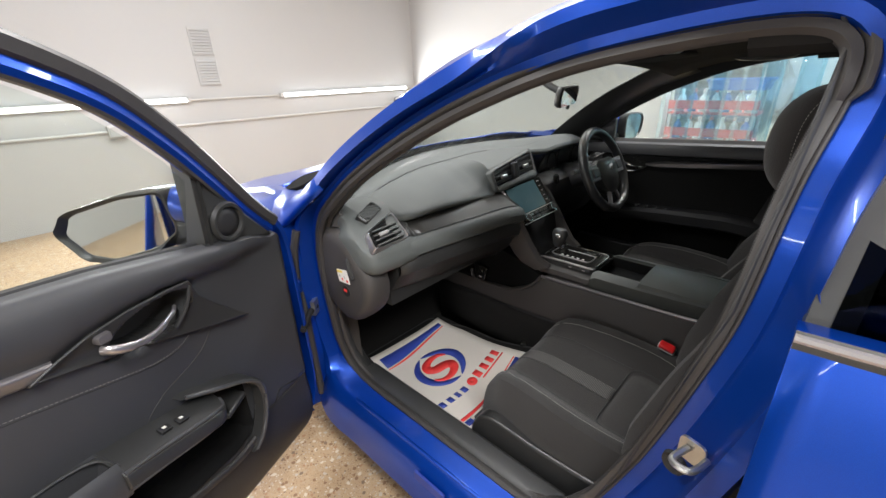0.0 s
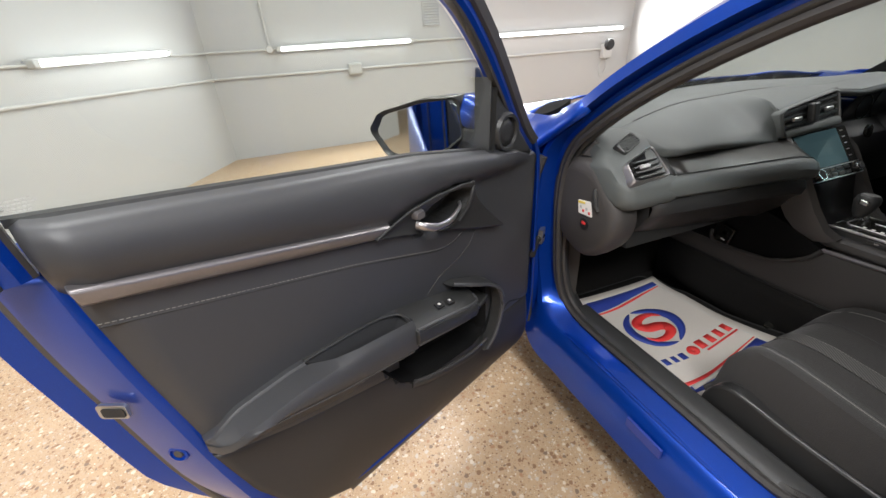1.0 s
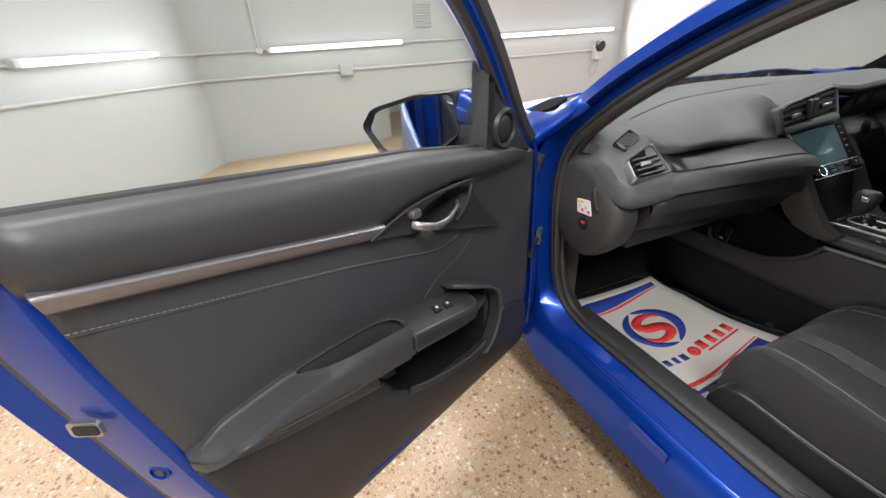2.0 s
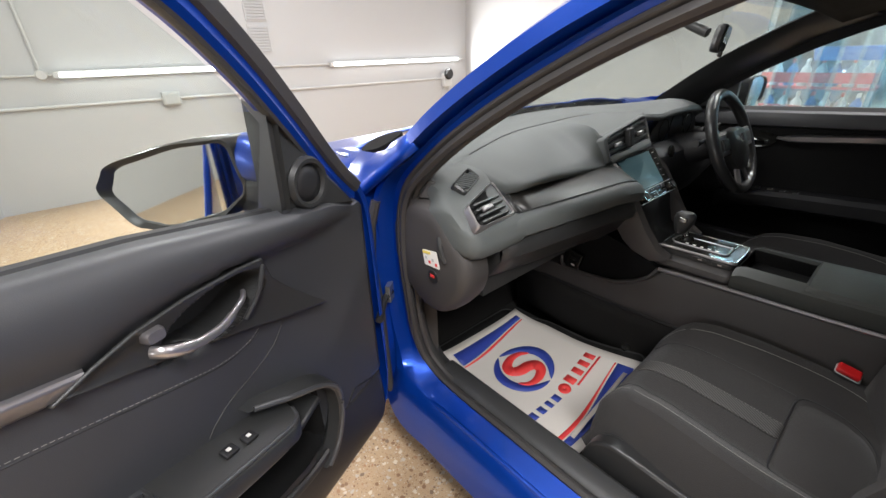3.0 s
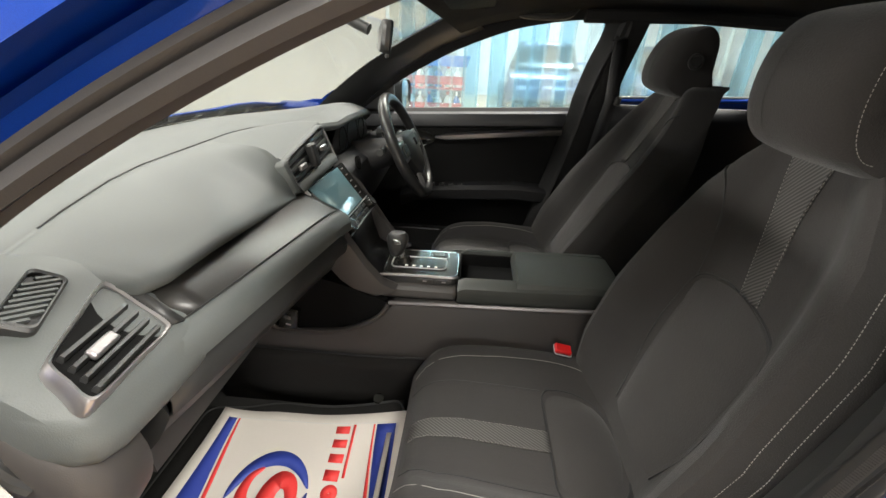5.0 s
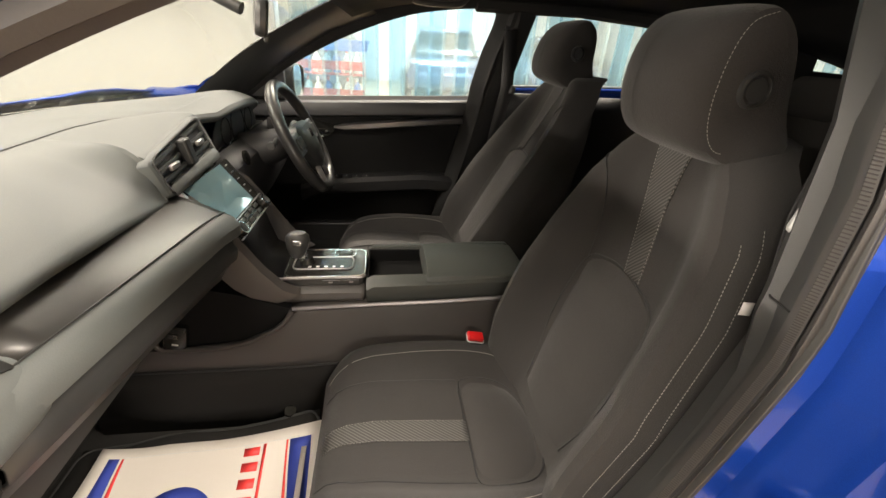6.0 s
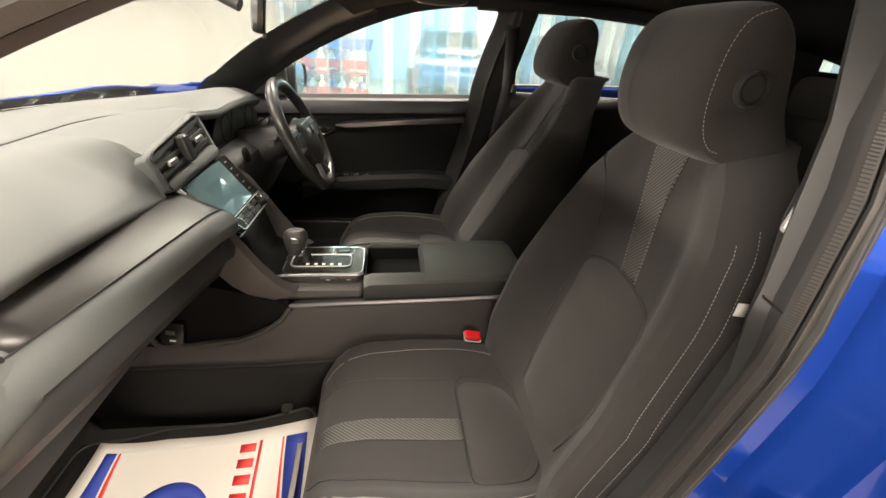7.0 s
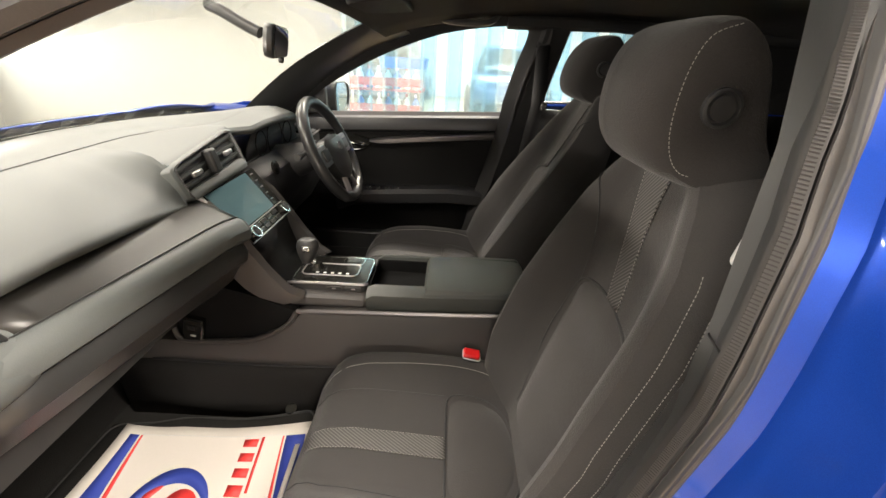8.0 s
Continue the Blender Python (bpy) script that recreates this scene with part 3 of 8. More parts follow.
def side_at(y, z, shift=0.032):
    """How far out the door opening lies; its rear post stands farther in."""
    rear = max(0.0, min(1.0, (-0.43 - y) / 0.10)) * max(0.0, min(1.0, (1.13 - z) / 0.13))
    upper = max(0.0, min(1.0, (-0.38 - y) / 0.22)) * table([(1.0, 0.0), (1.05, 0.004), (1.1, 0.016), (1.15, 0.024), (1.2, 0.027), (1.24, 0.021), (1.27, 0.015)], z)
    return table(SIDE_X, z) + shift * rear + (upper if shift else 0.0)


def opening_curve(per=6):
    """Points (y, z, outward y, outward z, section) round the door opening."""
    keys = [(y, z, *[c for p in SECTION[zone] for c in p]) for y, z, zone in OPENING]
    curve = smooth_path(keys, per, True)
    out = []
    for i, c in enumerate(curve):
        a, b = curve[i - 1], curve[(i + 1) % len(curve)]
        ty, tz = b[0] - a[0], b[1] - a[1]
        k = math.hypot(ty, tz)
        out.append((c[0], c[1], tz / k, -ty / k, [(c[2 + 2 * j], c[3 + 2 * j]) for j in range(8)]))
    return out


CURVE = opening_curve()


def sweep(profile, mirror=1, curve=CURVE):
    """Skin round the opening; profile: pairs (outward, across), or 'own' for the section of the shell."""
    rings = []
    for y, z, oy, oz, own in curve:
        if y < -0.5:
            narrow = table([(0.96, 1.0), (1.02, 0.4)], z)
            own = [(d if d < 0.03 else lerp(0.03, d, narrow), dx) for d, dx in own]
        if mirror < 0 and y < -0.45:
            y += table([(0.45, 0.0), (0.6, 0.03), (1.0, 0.03), (1.15, 0.012), (1.24, 0.0)], z)
        slim = 1.0 if profile == "own" else table([(-0.50, 0.45), (-0.40, 1.0)], y) if z < 1.2 else 1.0
        rings.append([(mirror * (side_at(y, z, 0.032 if mirror > 0 else 0.0) + dx * (slim if dx < 0 else 1.0)), y + oy * d * (slim if d > 0 else 1.0), z + oz * d * (slim if d > 0 else 1.0)) for d, dx in (own if profile == "own" else profile)])
    return Shape().loft(rings, False, True)


body = part("body_frame", sweep("own"), PAINT, car, "blue painted door frame and sill")
part("door_seal", sweep([(-0.002, 0.004), (-0.009, -0.003), (-0.011, -0.012), (-0.004, -0.018), (0.005, -0.015), (0.006, -0.006), (0.002, 0.004)]), RUBBER, body, "black rubber door seal")
part("seal_bead", sweep([(0.004, -0.004), (0.007, -0.012), (0.012, -0.0155), (0.017, -0.0145), (0.019, -0.009), (0.014, -0.003)]), RUBBER, body, "outer rubber bead")
part("seal_lip", sweep([(-0.008, 0.002), (-0.013, 0.008), (-0.011, 0.016), (-0.002, 0.016)]), RUBBER, body)
ribs = Shape()
for i in range(17 * 6, 24 * 6):
    y, z, oy, oz, own = CURVE[i % len(CURVE)]
    y2, z2 = CURVE[(i + 1) % len(CURVE)][:2]
    for f in (0.0, 0.125, 0.25, 0.375, 0.5, 0.625, 0.75, 0.875):
        yy, zz, xx = lerp(y, y2, f), lerp(z, z2, f), side_at(lerp(y, y2, f), lerp(z, z2, f))
        ribs.tube([(xx + 0.003, yy - oy * 0.0095, zz - oz * 0.0095), (xx + 0.008, yy - oy * 0.0138, zz - oz * 0.0138)], 0.0006, 3)
part("seal_ribs", ribs, RIBRUBBER, body, "ribbed rubber seal")
part("opening_trim", sweep([(-0.006, 0.012), (-0.004, 0.025), (0.004, 0.04), (0.02, 0.055)]), HARDBLACK, body, "black plastic pillar trim")
# stepped scuff trim on the sill
part("sill_trim", Shape().loft([[(-0.676, y, 0.372), (-0.66, y, 0.385), (-0.625, y, 0.386), (-0.612, y, 0.37), (-0.605, y, 0.30), (-0.66, y, 0.30)] for y in (0.25, 0.1, -0.1, -0.3, -0.42)], True, False, True), HARDBLACK, body, "black plastic sill step trim", bevel=0.004)
part("sill_ridge", Shape().tube([(-0.733, 0.24, 0.338), (-0.728, -0.42, 0.338)], 0.006, 8), PAINT, body)
part("sill_patch", Shape().box((-0.772, -0.19, 0.292), (-0.766, -0.09, 0.318)), INKBLUE, body)

# driver side: the same frame with its doors shut
frame_r = part("body_frame", sweep("own", -1), PAINT, car, "blue painted door frame")
# darker black than the passenger side's trim, shade put into the colour
part("opening_trim", sweep([(-0.016, 0.0), (-0.02, 0.022), (-0.008, 0.038), (0.022, 0.05), (0.05, 0.07)], -1), HEADLINER, frame_r, "black plastic pillar trim")

# roof, outside and lining
ROOF_LINE = [(-0.06, 1.285), (-0.2, 1.325), (-0.5, 1.36), (-0.9, 1.365), (-1.4, 1.335), (-1.9, 1.25), (-2.15, 1.18)]


def roof_rings(drop, half):
    rings = []
    for y, z in smooth_path(ROOF_LINE, 3):
        rings.append([(half * s / 8, y - 0.10 * abs(s / 8) ** 2 * (1 if y > -0.4 else 0.2), z - drop - 0.055 * abs(s / 8) ** 2.4) for s in range(-8, 9)])
    return rings


part("roof_panel", Shape().loft(roof_rings(0.0, 0.60), False), PAINT, car, "blue roof panel", solid=0.006)
lining = part("headliner", Shape().loft(roof_rings(0.035, 0.555), False), HEADLINER, car, "black cloth headliner", solid=0.01)

# bonnet and wings
def wing_section(y):
    f = max(0.0, (y - 0.42) / 1.3)
    w = 0.83 - 0.16 * f ** 2.2
    top = 0.948 - 0.26 * f - 0.03 * f ** 4
    d = abs(y - 0.98)
    low = 0.24
    if d < 0.37:
        low = max(low, 0.32 + math.sqrt(max(0.0, 0.37 ** 2 - d * d)) * 0.99)
    low = min(low, top - 0.16)
    e = 1 - ease(0.36, 0.66, y)
    return [(-w + 0.03, low), (-w, low + 0.02), (-w - 0.01, min(0.74, top - 0.1)), (-w + 0.005 + 0.045 * e, top - 0.075), (-w + 0.05 + 0.024 * e, top - 0.025), (-w + 0.10, top)]


YS = [0.362, 0.415, 0.46, 0.52, 0.6, 0.66, 0.72, 0.8, 0.9, 0.98, 1.06, 1.16, 1.24, 1.3, 1.36, 1.45, 1.55, 1.62, 1.68]
for s in (1, -1):
    part("front_wing", Shape().loft([[(s * x, y, z) for x, z in wing_section(y)] for y in YS], False), PAINT, car, "blue front wing", solid=0.004)
rings = []
for y in [0.50 + 0.085 * k for k in range(14)]:
    row = []
    for k in range(-8, 9):
        x, edge = k / 8, wing_section(y)[-1]
        half = -edge[0] - 0.006
        row.append((x * half, y + 0.12 * (1 - x * x), edge[1] + 0.018 * (1 - abs(x) ** 2.5) + (0.008 if 0.55 < abs(x) < 0.8 else 0.0)))
    rings.append(row)
part("bonnet", Shape().loft(rings, False), PAINT, car, "blue bonnet", solid=0.006)
part("front_bumper", Shape().loft([[(0.70 * k / 8, 1.62 + 0.14 * (1 - (k / 8) ** 2) + dy, z) for k in range(-8, 9)] for dy, z in ((-0.05, 0.69), (0.05, 0.64), (0.07, 0.5), (0.05, 0.34), (-0.03, 0.24))], False), PAINT, car, "blue front bumper", solid=0.006)
part("front_grille", Shape().loft([[(0.5 * k / 8, 1.655 + 0.14 * (1 - (0.5 * k / 8 / 0.7) ** 2), z) for k in range(-8, 9)] for z in (0.54, 0.63)], False), GLOSSBLACK, car, "gloss black grille", solid=0.02)
for s in (1, -1):
    part("headlamp", Shape().loft([[(s * x, y, z0) for x, y in ((0.44, 1.68), (0.56, 1.63), (0.66, 1.56))] for z0 in (0.56, 0.62, 0.66)], False), CHROME, car, "clear headlamp", solid=0.03)
for s in (1, -1):
    part("wing_return", Shape().loft([[(s * x, y, z) for y in (0.362, 0.40, 0.46, 0.54)] for x, z in ((-0.742, 0.931), (-0.725, 0.938), (-0.70, 0.936), (-0.66, 0.925), (-0.655, 0.88))], False), PAINT, car, "blue wing edge beside the windscreen", solid=0.004)
    part("wing_tip", Shape().loft([[(s * x, y, z) for x, y, z in ring] for ring in (
        ((-0.733, 0.205, 0.985), (-0.740, 0.213, 0.996), (-0.731, 0.228, 1.017), (-0.676, 0.241, 1.034)), ((-0.742, 0.255, 0.950), (-0.749, 0.262, 0.962), (-0.735, 0.272, 0.985), (-0.690, 0.285, 1.000)),
        ((-0.752, 0.302, 0.914), (-0.760, 0.310, 0.925), (-0.742, 0.318, 0.952), (-0.700, 0.325, 0.966)), ((-0.772, 0.358, 0.868), (-0.781, 0.366, 0.876), (-0.757, 0.368, 0.926), (-0.728, 0.370, 0.951)), ((-0.790, 0.425, 0.850), (-0.787, 0.425, 0.872), (-0.760, 0.425, 0.9235), (-0.730, 0.425, 0.9485)))], False), PAINT, car, "blue rear tip of the wing", solid=0.004, sharp=80)
    part("hinge_panel", Shape().loft([[(s * x, y, z) for x, y in ((-0.66, 0.345), (xo, 0.366), (xo, 0.374), (-0.66, 0.355))] for z, xo in ((0.26, -0.82), (0.80, -0.82), (0.868, -0.775), (0.915, -0.752), (0.94, -0.73))], True, False, True), PAINT, car, "blue panel behind the door hinges")
    part("hinge_seal", Shape().tube([(s * -0.768, 0.352, 0.30), (s * -0.770, 0.352, 0.60), (s * -0.768, 0.352, 0.80), (s * -0.756, 0.342, 0.855)], 0.011, 8), RUBBER, car, "black rubber hinge seal")
# black scuttle below the windscreen
part("scuttle", Shape().loft([[(x, 0.47 + 0.13 * (1 - (x / 0.7) ** 2) + dy, z) for x in [0.1 * k for k in range(-7, 8)]] for dy, z in ((-0.10, 0.885), (-0.04, 0.905), (0.03, 0.912), (0.06, 0.89))], False), HARDBLACK, car, "black plastic scuttle panel", solid=0.006)
part("scuttle_corner", Shape().loft([[(x, y, z + dz) for x, y, z in smooth_path([(-0.700, 0.475, 0.938), (-0.675, 0.445, 0.944), (-0.60, 0.475, 0.954), (-0.545, 0.52, 0.960), (-0.60, 0.545, 0.951), (-0.66, 0.52, 0.942)], 4, True)] for dz in (0.0, -0.03)], True, False, True), SHADEBLACK, car, "black scuttle corner piece")

# windscreen between the front pillars
def screen_point(u, v, off=0.0):
    """u from -1 to 1 across, v from 0 (foot) to 1 (head)."""
    foot = Vector((0.66 * u, 0.56 - 0.25 * u * u, 0.940 - 0.030 * u * u))
    head = Vector((0.545 * u, -0.06 - 0.13 * u * u, 1.278 - 0.035 * u * u))
    p = foot.lerp(head, v)
    p.z += 0.02 * math.sin(math.pi * v) + off
    p.y += 0.02 * math.sin(math.pi * v)
    return p


screen = part("windscreen", Shape().loft([[screen_point(u / 8, v / 8) for u in range(-8, 9)] for v in range(9)], False), SCREENGLASS, car, "clear windscreen", solid=0.005)
screen.visible_shadow = False
part("screen_edge", Shape().loft([[screen_point(u / 12, v, -0.006) for u in range(-12, 13)] for v in (-0.05, 0.035)], False), GLOSSBLACK, screen, solid=0.004)
part("screen_head", Shape().loft([[screen_point(u / 12, v, -0.006) for u in range(-12, 13)] for v in (0.955, 1.03)], False), HARDBLACK, screen, solid=0.004)
for s in (1, -1):
    part("screen_side", Shape().loft([[screen_point(s * u, v / 10, -0.006) for v in range(11)] for u in ((0.985 if s < 0 else 0.86), 1.02)], False), GLOSSBLACK, screen, solid=0.004)
    # inner cover of the front pillar
    rings = []
    for t in range(13):
        v = t / 12
        a = screen_point(s * (0.975 if s < 0 else 0.85), v, -0.012)
        yy = lerp(0.30, -0.24, v)
        zz = table([(0.0, 0.86), (0.2, 0.955), (0.45, 1.06), (0.75, 1.155), (1.0, 1.205)], v)
        b = Vector((-s * (table(SIDE_X, zz) + (0.02 if s < 0 else 0.035)), yy, zz))
        mid = a.lerp(b, 0.5) + Vector((-s * 0.008, -0.002, 0.0))
        c = screen_point(s * 1.0, v, -0.012)
        rings.append([c, a, a.lerp(mid, 0.6) + Vector((-s * 0.004, -0.003, 0)), mid, b, b + Vector((s * 0.03, 0, 0))])
    part("pillar_cover", Shape().loft(rings, False), HARDBLACK, car, "black front pillar cover", solid=0.004)

# rear half: lower sides, windows, tail
def lower_side(y):
    f = max(0.0, (-1.5 - y) / 1.1)
    w = 0.815 - 0.10 * f ** 2
    low, d = 0.24, abs(y + 1.72)
    if d < 0.37:
        low = 0.32 + math.sqrt(0.37 ** 2 - d * d) * 0.99
    belt = table([(-2.5, 1.01), (-1.6, 1.02), (-0.68, 0.985)], y)
    return [(-w + 0.04, low), (-w + 0.005, low + 0.02), (-w - 0.012, max(low + 0.04, 0.55)), (-w - 0.02, 0.76), (-w - 0.005, 0.80), (-w + 0.012, 0.9), (-w + 0.035, belt), (-w + 0.075, belt + 0.004)]


for s in (1, -1):
    ys = [-0.668, -0.70, -0.8, -1.0, -1.2, -1.36, -1.4, -1.5, -1.6, -1.72, -1.84, -1.95, -2.04, -2.1, -2.2, -2.35, -2.5]
    rear = part("rear_door", Shape().loft([[(s * x, y, z) for x, z in lower_side(y)] for y in ys[:7]], False), PAINT, car, "blue rear door, shut", solid=0.012)
    part("belt_trim", Shape().loft([[(s * (lower_side(y)[-2][0] + dx), y, lower_side(y)[-2][1] + dz) for dx, dz in ((-0.004, -0.010), (-0.005, 0.008), (0.006, 0.016), (0.012, 0.012), (0.010, -0.008))] for y in ys[:7]], True, False, True), HARDBLACK, rear, "black window trim")
    part("bright_strip", Shape().tube([(s * (lower_side(y)[-2][0] - 0.002), y, lower_side(y)[-2][1] + 0.012) for y in ys[:7]], 0.0045, 8), SILVER, rear, "silver strip below the window")
    part("inner_panel", Shape().loft([[(s * (-0.70 + 0.03 * (z > 0.9)), y, z) for z in (0.36, 0.6, 0.8, 0.93, 0.985)] for y in (-0.69, -1.0, -1.45)], False), DOORBLACK, rear, "black inner panel", solid=0.03)
    part("silver_strip", Shape().loft([[(s * -0.675, y, z) for z in (0.885, 0.905)] for y in (-0.72, -1.4)], False), SILVER, rear, solid=0.006)
    pane = part("rear_window", Shape().loft([[(s * lerp(-0.745, -0.61, v), lerp(lerp(-0.69, -1.42, u), lerp(-0.71, -1.28, u), v), lerp(0.98, 1.265 - 0.03 * u, v)) for u in (0, 0.25, 0.5, 0.75, 1)] for v in (0, 0.5, 1)], False), GLASS if s < 0 else DARKGLASS, rear, "rear door window", solid=0.004)
    pane.visible_shadow = s > 0
    part("window_frame", Shape().loft([[(s * (lerp(-0.745, -0.61, v) + o), lerp(-0.672, -0.69, v) - w, lerp(0.98, 1.28, v)) for o, w in ((0.0, 0), (0.0, 0.035), (0.05, 0.035), (0.05, 0))] for v in (0, 0.33, 0.66, 1)], True, False, True), HARDBLACK, rear, "black window frame")
    part("window_head", Shape().tube([(s * -0.613, -0.66, 1.275), (s * -0.612, -0.9, 1.282), (s * -0.61, -1.1, 1.272), (s * -0.605, -1.3, 1.245)], 0.022, 8), HARDBLACK, rear)
    part("rear_quarter", Shape().loft([[(s * x, y, z) for x, z in lower_side(y)] for y in ys[6:]], False), PAINT, car, "blue rear quarter panel", solid=0.008)
    part("rear_pillar", Shape().loft([[(s * (x + d), y, z) for x, y, z in ((-0.745, -1.40, 1.015), (-0.62, -1.255, 1.262), (-0.585, -1.78, 1.25), (-0.675, -1.91, 1.02))] for d in (0.0, 0.010)], True, False, True), PAINT, car, "blue rear pillar")
    part("quarter_window", Shape().loft([[(s * -0.655, -1.89, 1.10), (s * -0.585, -1.79, 1.235)], [(s * -0.615, -2.16, 1.10), (s * -0.555, -1.99, 1.215)]], False), GLASS, car, "small quarter window", solid=0.004)
    part("tail_pillar", Shape().loft([[(s * (x + d), y, z) for x, y, z in ((-0.655, -2.14, 1.01), (-0.57, -1.98, 1.235), (-0.54, -2.04, 1.20), (-0.62, -2.42, 1.0))] for d in (0.0, 0.010)], True, False, True), PAINT, car, "blue tail pillar")
    # linings widened and coloured darker to stand for shade in the rear
    for q4 in (((-0.735, -1.39, 1.01), (-0.60, -1.25, 1.255), (-0.565, -1.79, 1.24), (-0.655, -1.90, 1.01)), ((-0.655, -1.88, 1.0), (-0.63, -1.87, 1.13), (-0.59, -2.15, 1.12), (-0.61, -2.16, 1.0)), ((-0.635, -2.13, 1.0), (-0.545, -1.97, 1.235), (-0.52, -2.04, 1.19), (-0.60, -2.40, 0.99))):
        part("pillar_lining", Shape().loft([[(s * (x + 0.012), y + 0.006, z) for x, y, z in q4], [(s * (x + 0.05), y - 0.01, z) for x, y, z in q4]], True, False, True), HEADLINER, car, "black rear pillar lining")
    part("side_lining", Shape().loft([[(s * -0.66, y, z) for y, z in ((-1.42, 0.36), (-1.42, 1.0), (-1.9, 1.02), (-2.42, 0.99), (-2.42, 0.36))], [(s * -0.64, y, z) for y, z in ((-1.42, 0.36), (-1.42, 1.0), (-1.9, 1.02), (-2.42, 0.99), (-2.42, 0.36))]], True, False, True), CARPET, car, "black boot side lining")
    part("rail_lining", Shape().tube([(s * -0.575, -0.55, 1.262), (s * -0.57, -0.9, 1.268), (s * -0.565, -1.25, 1.25), (s * -0.53, -1.75, 1.235), (s * -0.47, -2.05, 1.18)], 0.03, 8), HEADLINER, car, "black roof rail lining")
    part("rear_lamp", Shape().loft([[(s * x, y, z) for x, y in ((0.40, -2.56), (0.6, -2.52), (0.715, -2.40))] for z in (0.82, 0.93)], False), INKRED, car, "red rear lamp", solid=0.03)
tail = part("tailgate", Shape().loft([[(0.66 * k / 6, -2.5 - 0.06 * (1 - (k / 6) ** 2) + dy, z) for k in range(-6, 7)] for dy, z in ((0.04, 0.25), (-0.03, 0.4), (-0.04, 0.62), (0.0, 0.85), (0.03, 1.01))], False), PAINT, car, "blue tailgate", solid=0.008)
part("tail_lining", Shape().loft([[(0.62 * k / 6, -2.44 - 0.05 * (1 - (k / 6) ** 2), z) for k in range(-6, 7)] for z in (0.3, 0.99)], False), CARPET, tail, solid=0.01)
part("tail_window", Shape().loft([[(lerp(0.60, 0.55, v) * k / 6, lerp(-2.45, -2.12, v) - 0.05 * (1 - (k / 6) ** 2), lerp(1.01, 1.19, v)) for k in range(-6, 7)] for v in (0, 0.5, 1)], False), DARKGLASS, tail, "sloping tail window", solid=0.004)

# floor pan, bulkhead and closing panels
part("floor_pan", Shape().box((-0.66, -2.42, 0.235), (0.66, 0.52, 0.268)), CARPET, car, "black carpeted floor pan")
part("bulkhead", Shape().loft([[(x, 0.44, 0.262), (x, 0.55, 0.40), (x, 0.56, 0.70), (x, 0.54, 0.90)] for x in (-0.68, 0, 0.68)], False), CARPET, car, "black carpeted bulkhead", solid=0.02)
for s in (1, -1):
    part("kick_panel", Shape().loft([[(s * -0.665, 0.315, z), (s * -0.645, 0.28, z), (s * -0.64, 0.42, z), (s * -0.66, 0.50, z)] for z in (0.27, 0.5, 0.66)], True, False, True), BROWNBLACK, car, "dark grey kick panel")
    part("inner_sill", Shape().box((s * 0.64 - 0.03, -2.2, 0.24), (s * 0.64 + 0.03, 0.3, 0.355)), HARDBLACK, car)

# wheels
def wheel(x, y):
    s = 1 if x > 0 else -1
    m = facing((x, y, 0.315), (0, s, 0), (0, 0, 1))
    tyre = part("wheel", Shape().turn(m, [(0.21, -0.11), (0.29, -0.11), (0.312, -0.09), (0.315, -0.06), (0.315, 0.05), (0.31, 0.08), (0.29, 0.1), (0.22, 0.1), (0.21, 0.09), (0.205, 0.0), (0.205, -0.1)], 40, False), TYRE, car, "black tyre on alloy rim")
    part("rim", Shape().turn(m, [(0.0, 0.05), (0.04, 0.075), (0.05, 0.06), (0.20, 0.02), (0.212, 0.085), (0.216, 0.085), (0.216, -0.05), (0, -0.05)], 40, False), INKDARK, tyre)
    for k in range(10):
        a = 2 * math.pi * k / 10
        part("spoke", Shape().prism(m @ pose(0, 0, 0.055, 0, 0, math.degrees(a)), [(0.03, -0.016), (0.205, -0.024), (0.205, 0.024), (0.03, 0.016)], 0.025), ALLOY, tyre)


for x in (-0.70, 0.70):
    for y in (0.98, -1.72):
        wheel(x, y)

# hinge pillar fittings
for bx, by, bz in ((-0.708, 0.335, 0.815), (-0.708, 0.335, 0.735)):
    part("bolt", Shape().turn(facing((bx, by - 0.006, bz), (1, 0.9, 0), (0, 0, 1)), [(0, 0), (0.009, 0), (0.009, 0.004), (0.005, 0.006), (0.005, 0.009), (0, 0.009)], 12), ALLOY, body, "zinc bolt")
part("check_strap", Shape().tube([(-0.735, 0.35, 0.61), (-0.765, 0.335, 0.605), (-0.82, 0.275, 0.60)], 0.009, 8), INKDARK, body, "black door check strap")
part("check_bracket", Shape().slab(pose(-0.742, 0.345, 0.612, 0, 0, 40), 0.03, 0.012, 0.045), STEEL, body)
for hz in (0.46, 0.69):
    part("hinge", Shape().box((-0.785, 0.345, hz - 0.022), (-0.765, 0.385, hz + 0.022)), PAINT, body, "blue painted hinge", bevel=0.008)
# latch striker on the rear pillar
part("striker_plate", Shape().prism(facing((-0.718, -0.616, 0.757), (-0.3, -0.95, 0.0), (0, 0, 1)), rounded(0.034, 0.036, 0.008), 0.004), STEEL, body, "steel striker plate")
part("striker_loop", Shape().tube(smooth_path([(-0.722, -0.610, 0.761), (-0.756, -0.600, 0.763), (-0.760, -0.622, 0.763), (-0.728, -0.634, 0.761)], 6), 0.0048, 8), STEEL, body, "steel striker loop")
part("pillar_grommet", Shape().turn(facing((-0.715, -0.600, 0.72), (-0.3, -0.95, 0), (0, 0, 1)), [(0, 0), (0.018, 0), (0.016, 0.006), (0.009, 0.003), (0, 0.003)], 16), INKDARK, body)


# ---- the open passenger door ----
DOOR = pose(-0.80, 0.33, 0, 0, 0, -64.7) @ pose(-0.006, 0, 0)


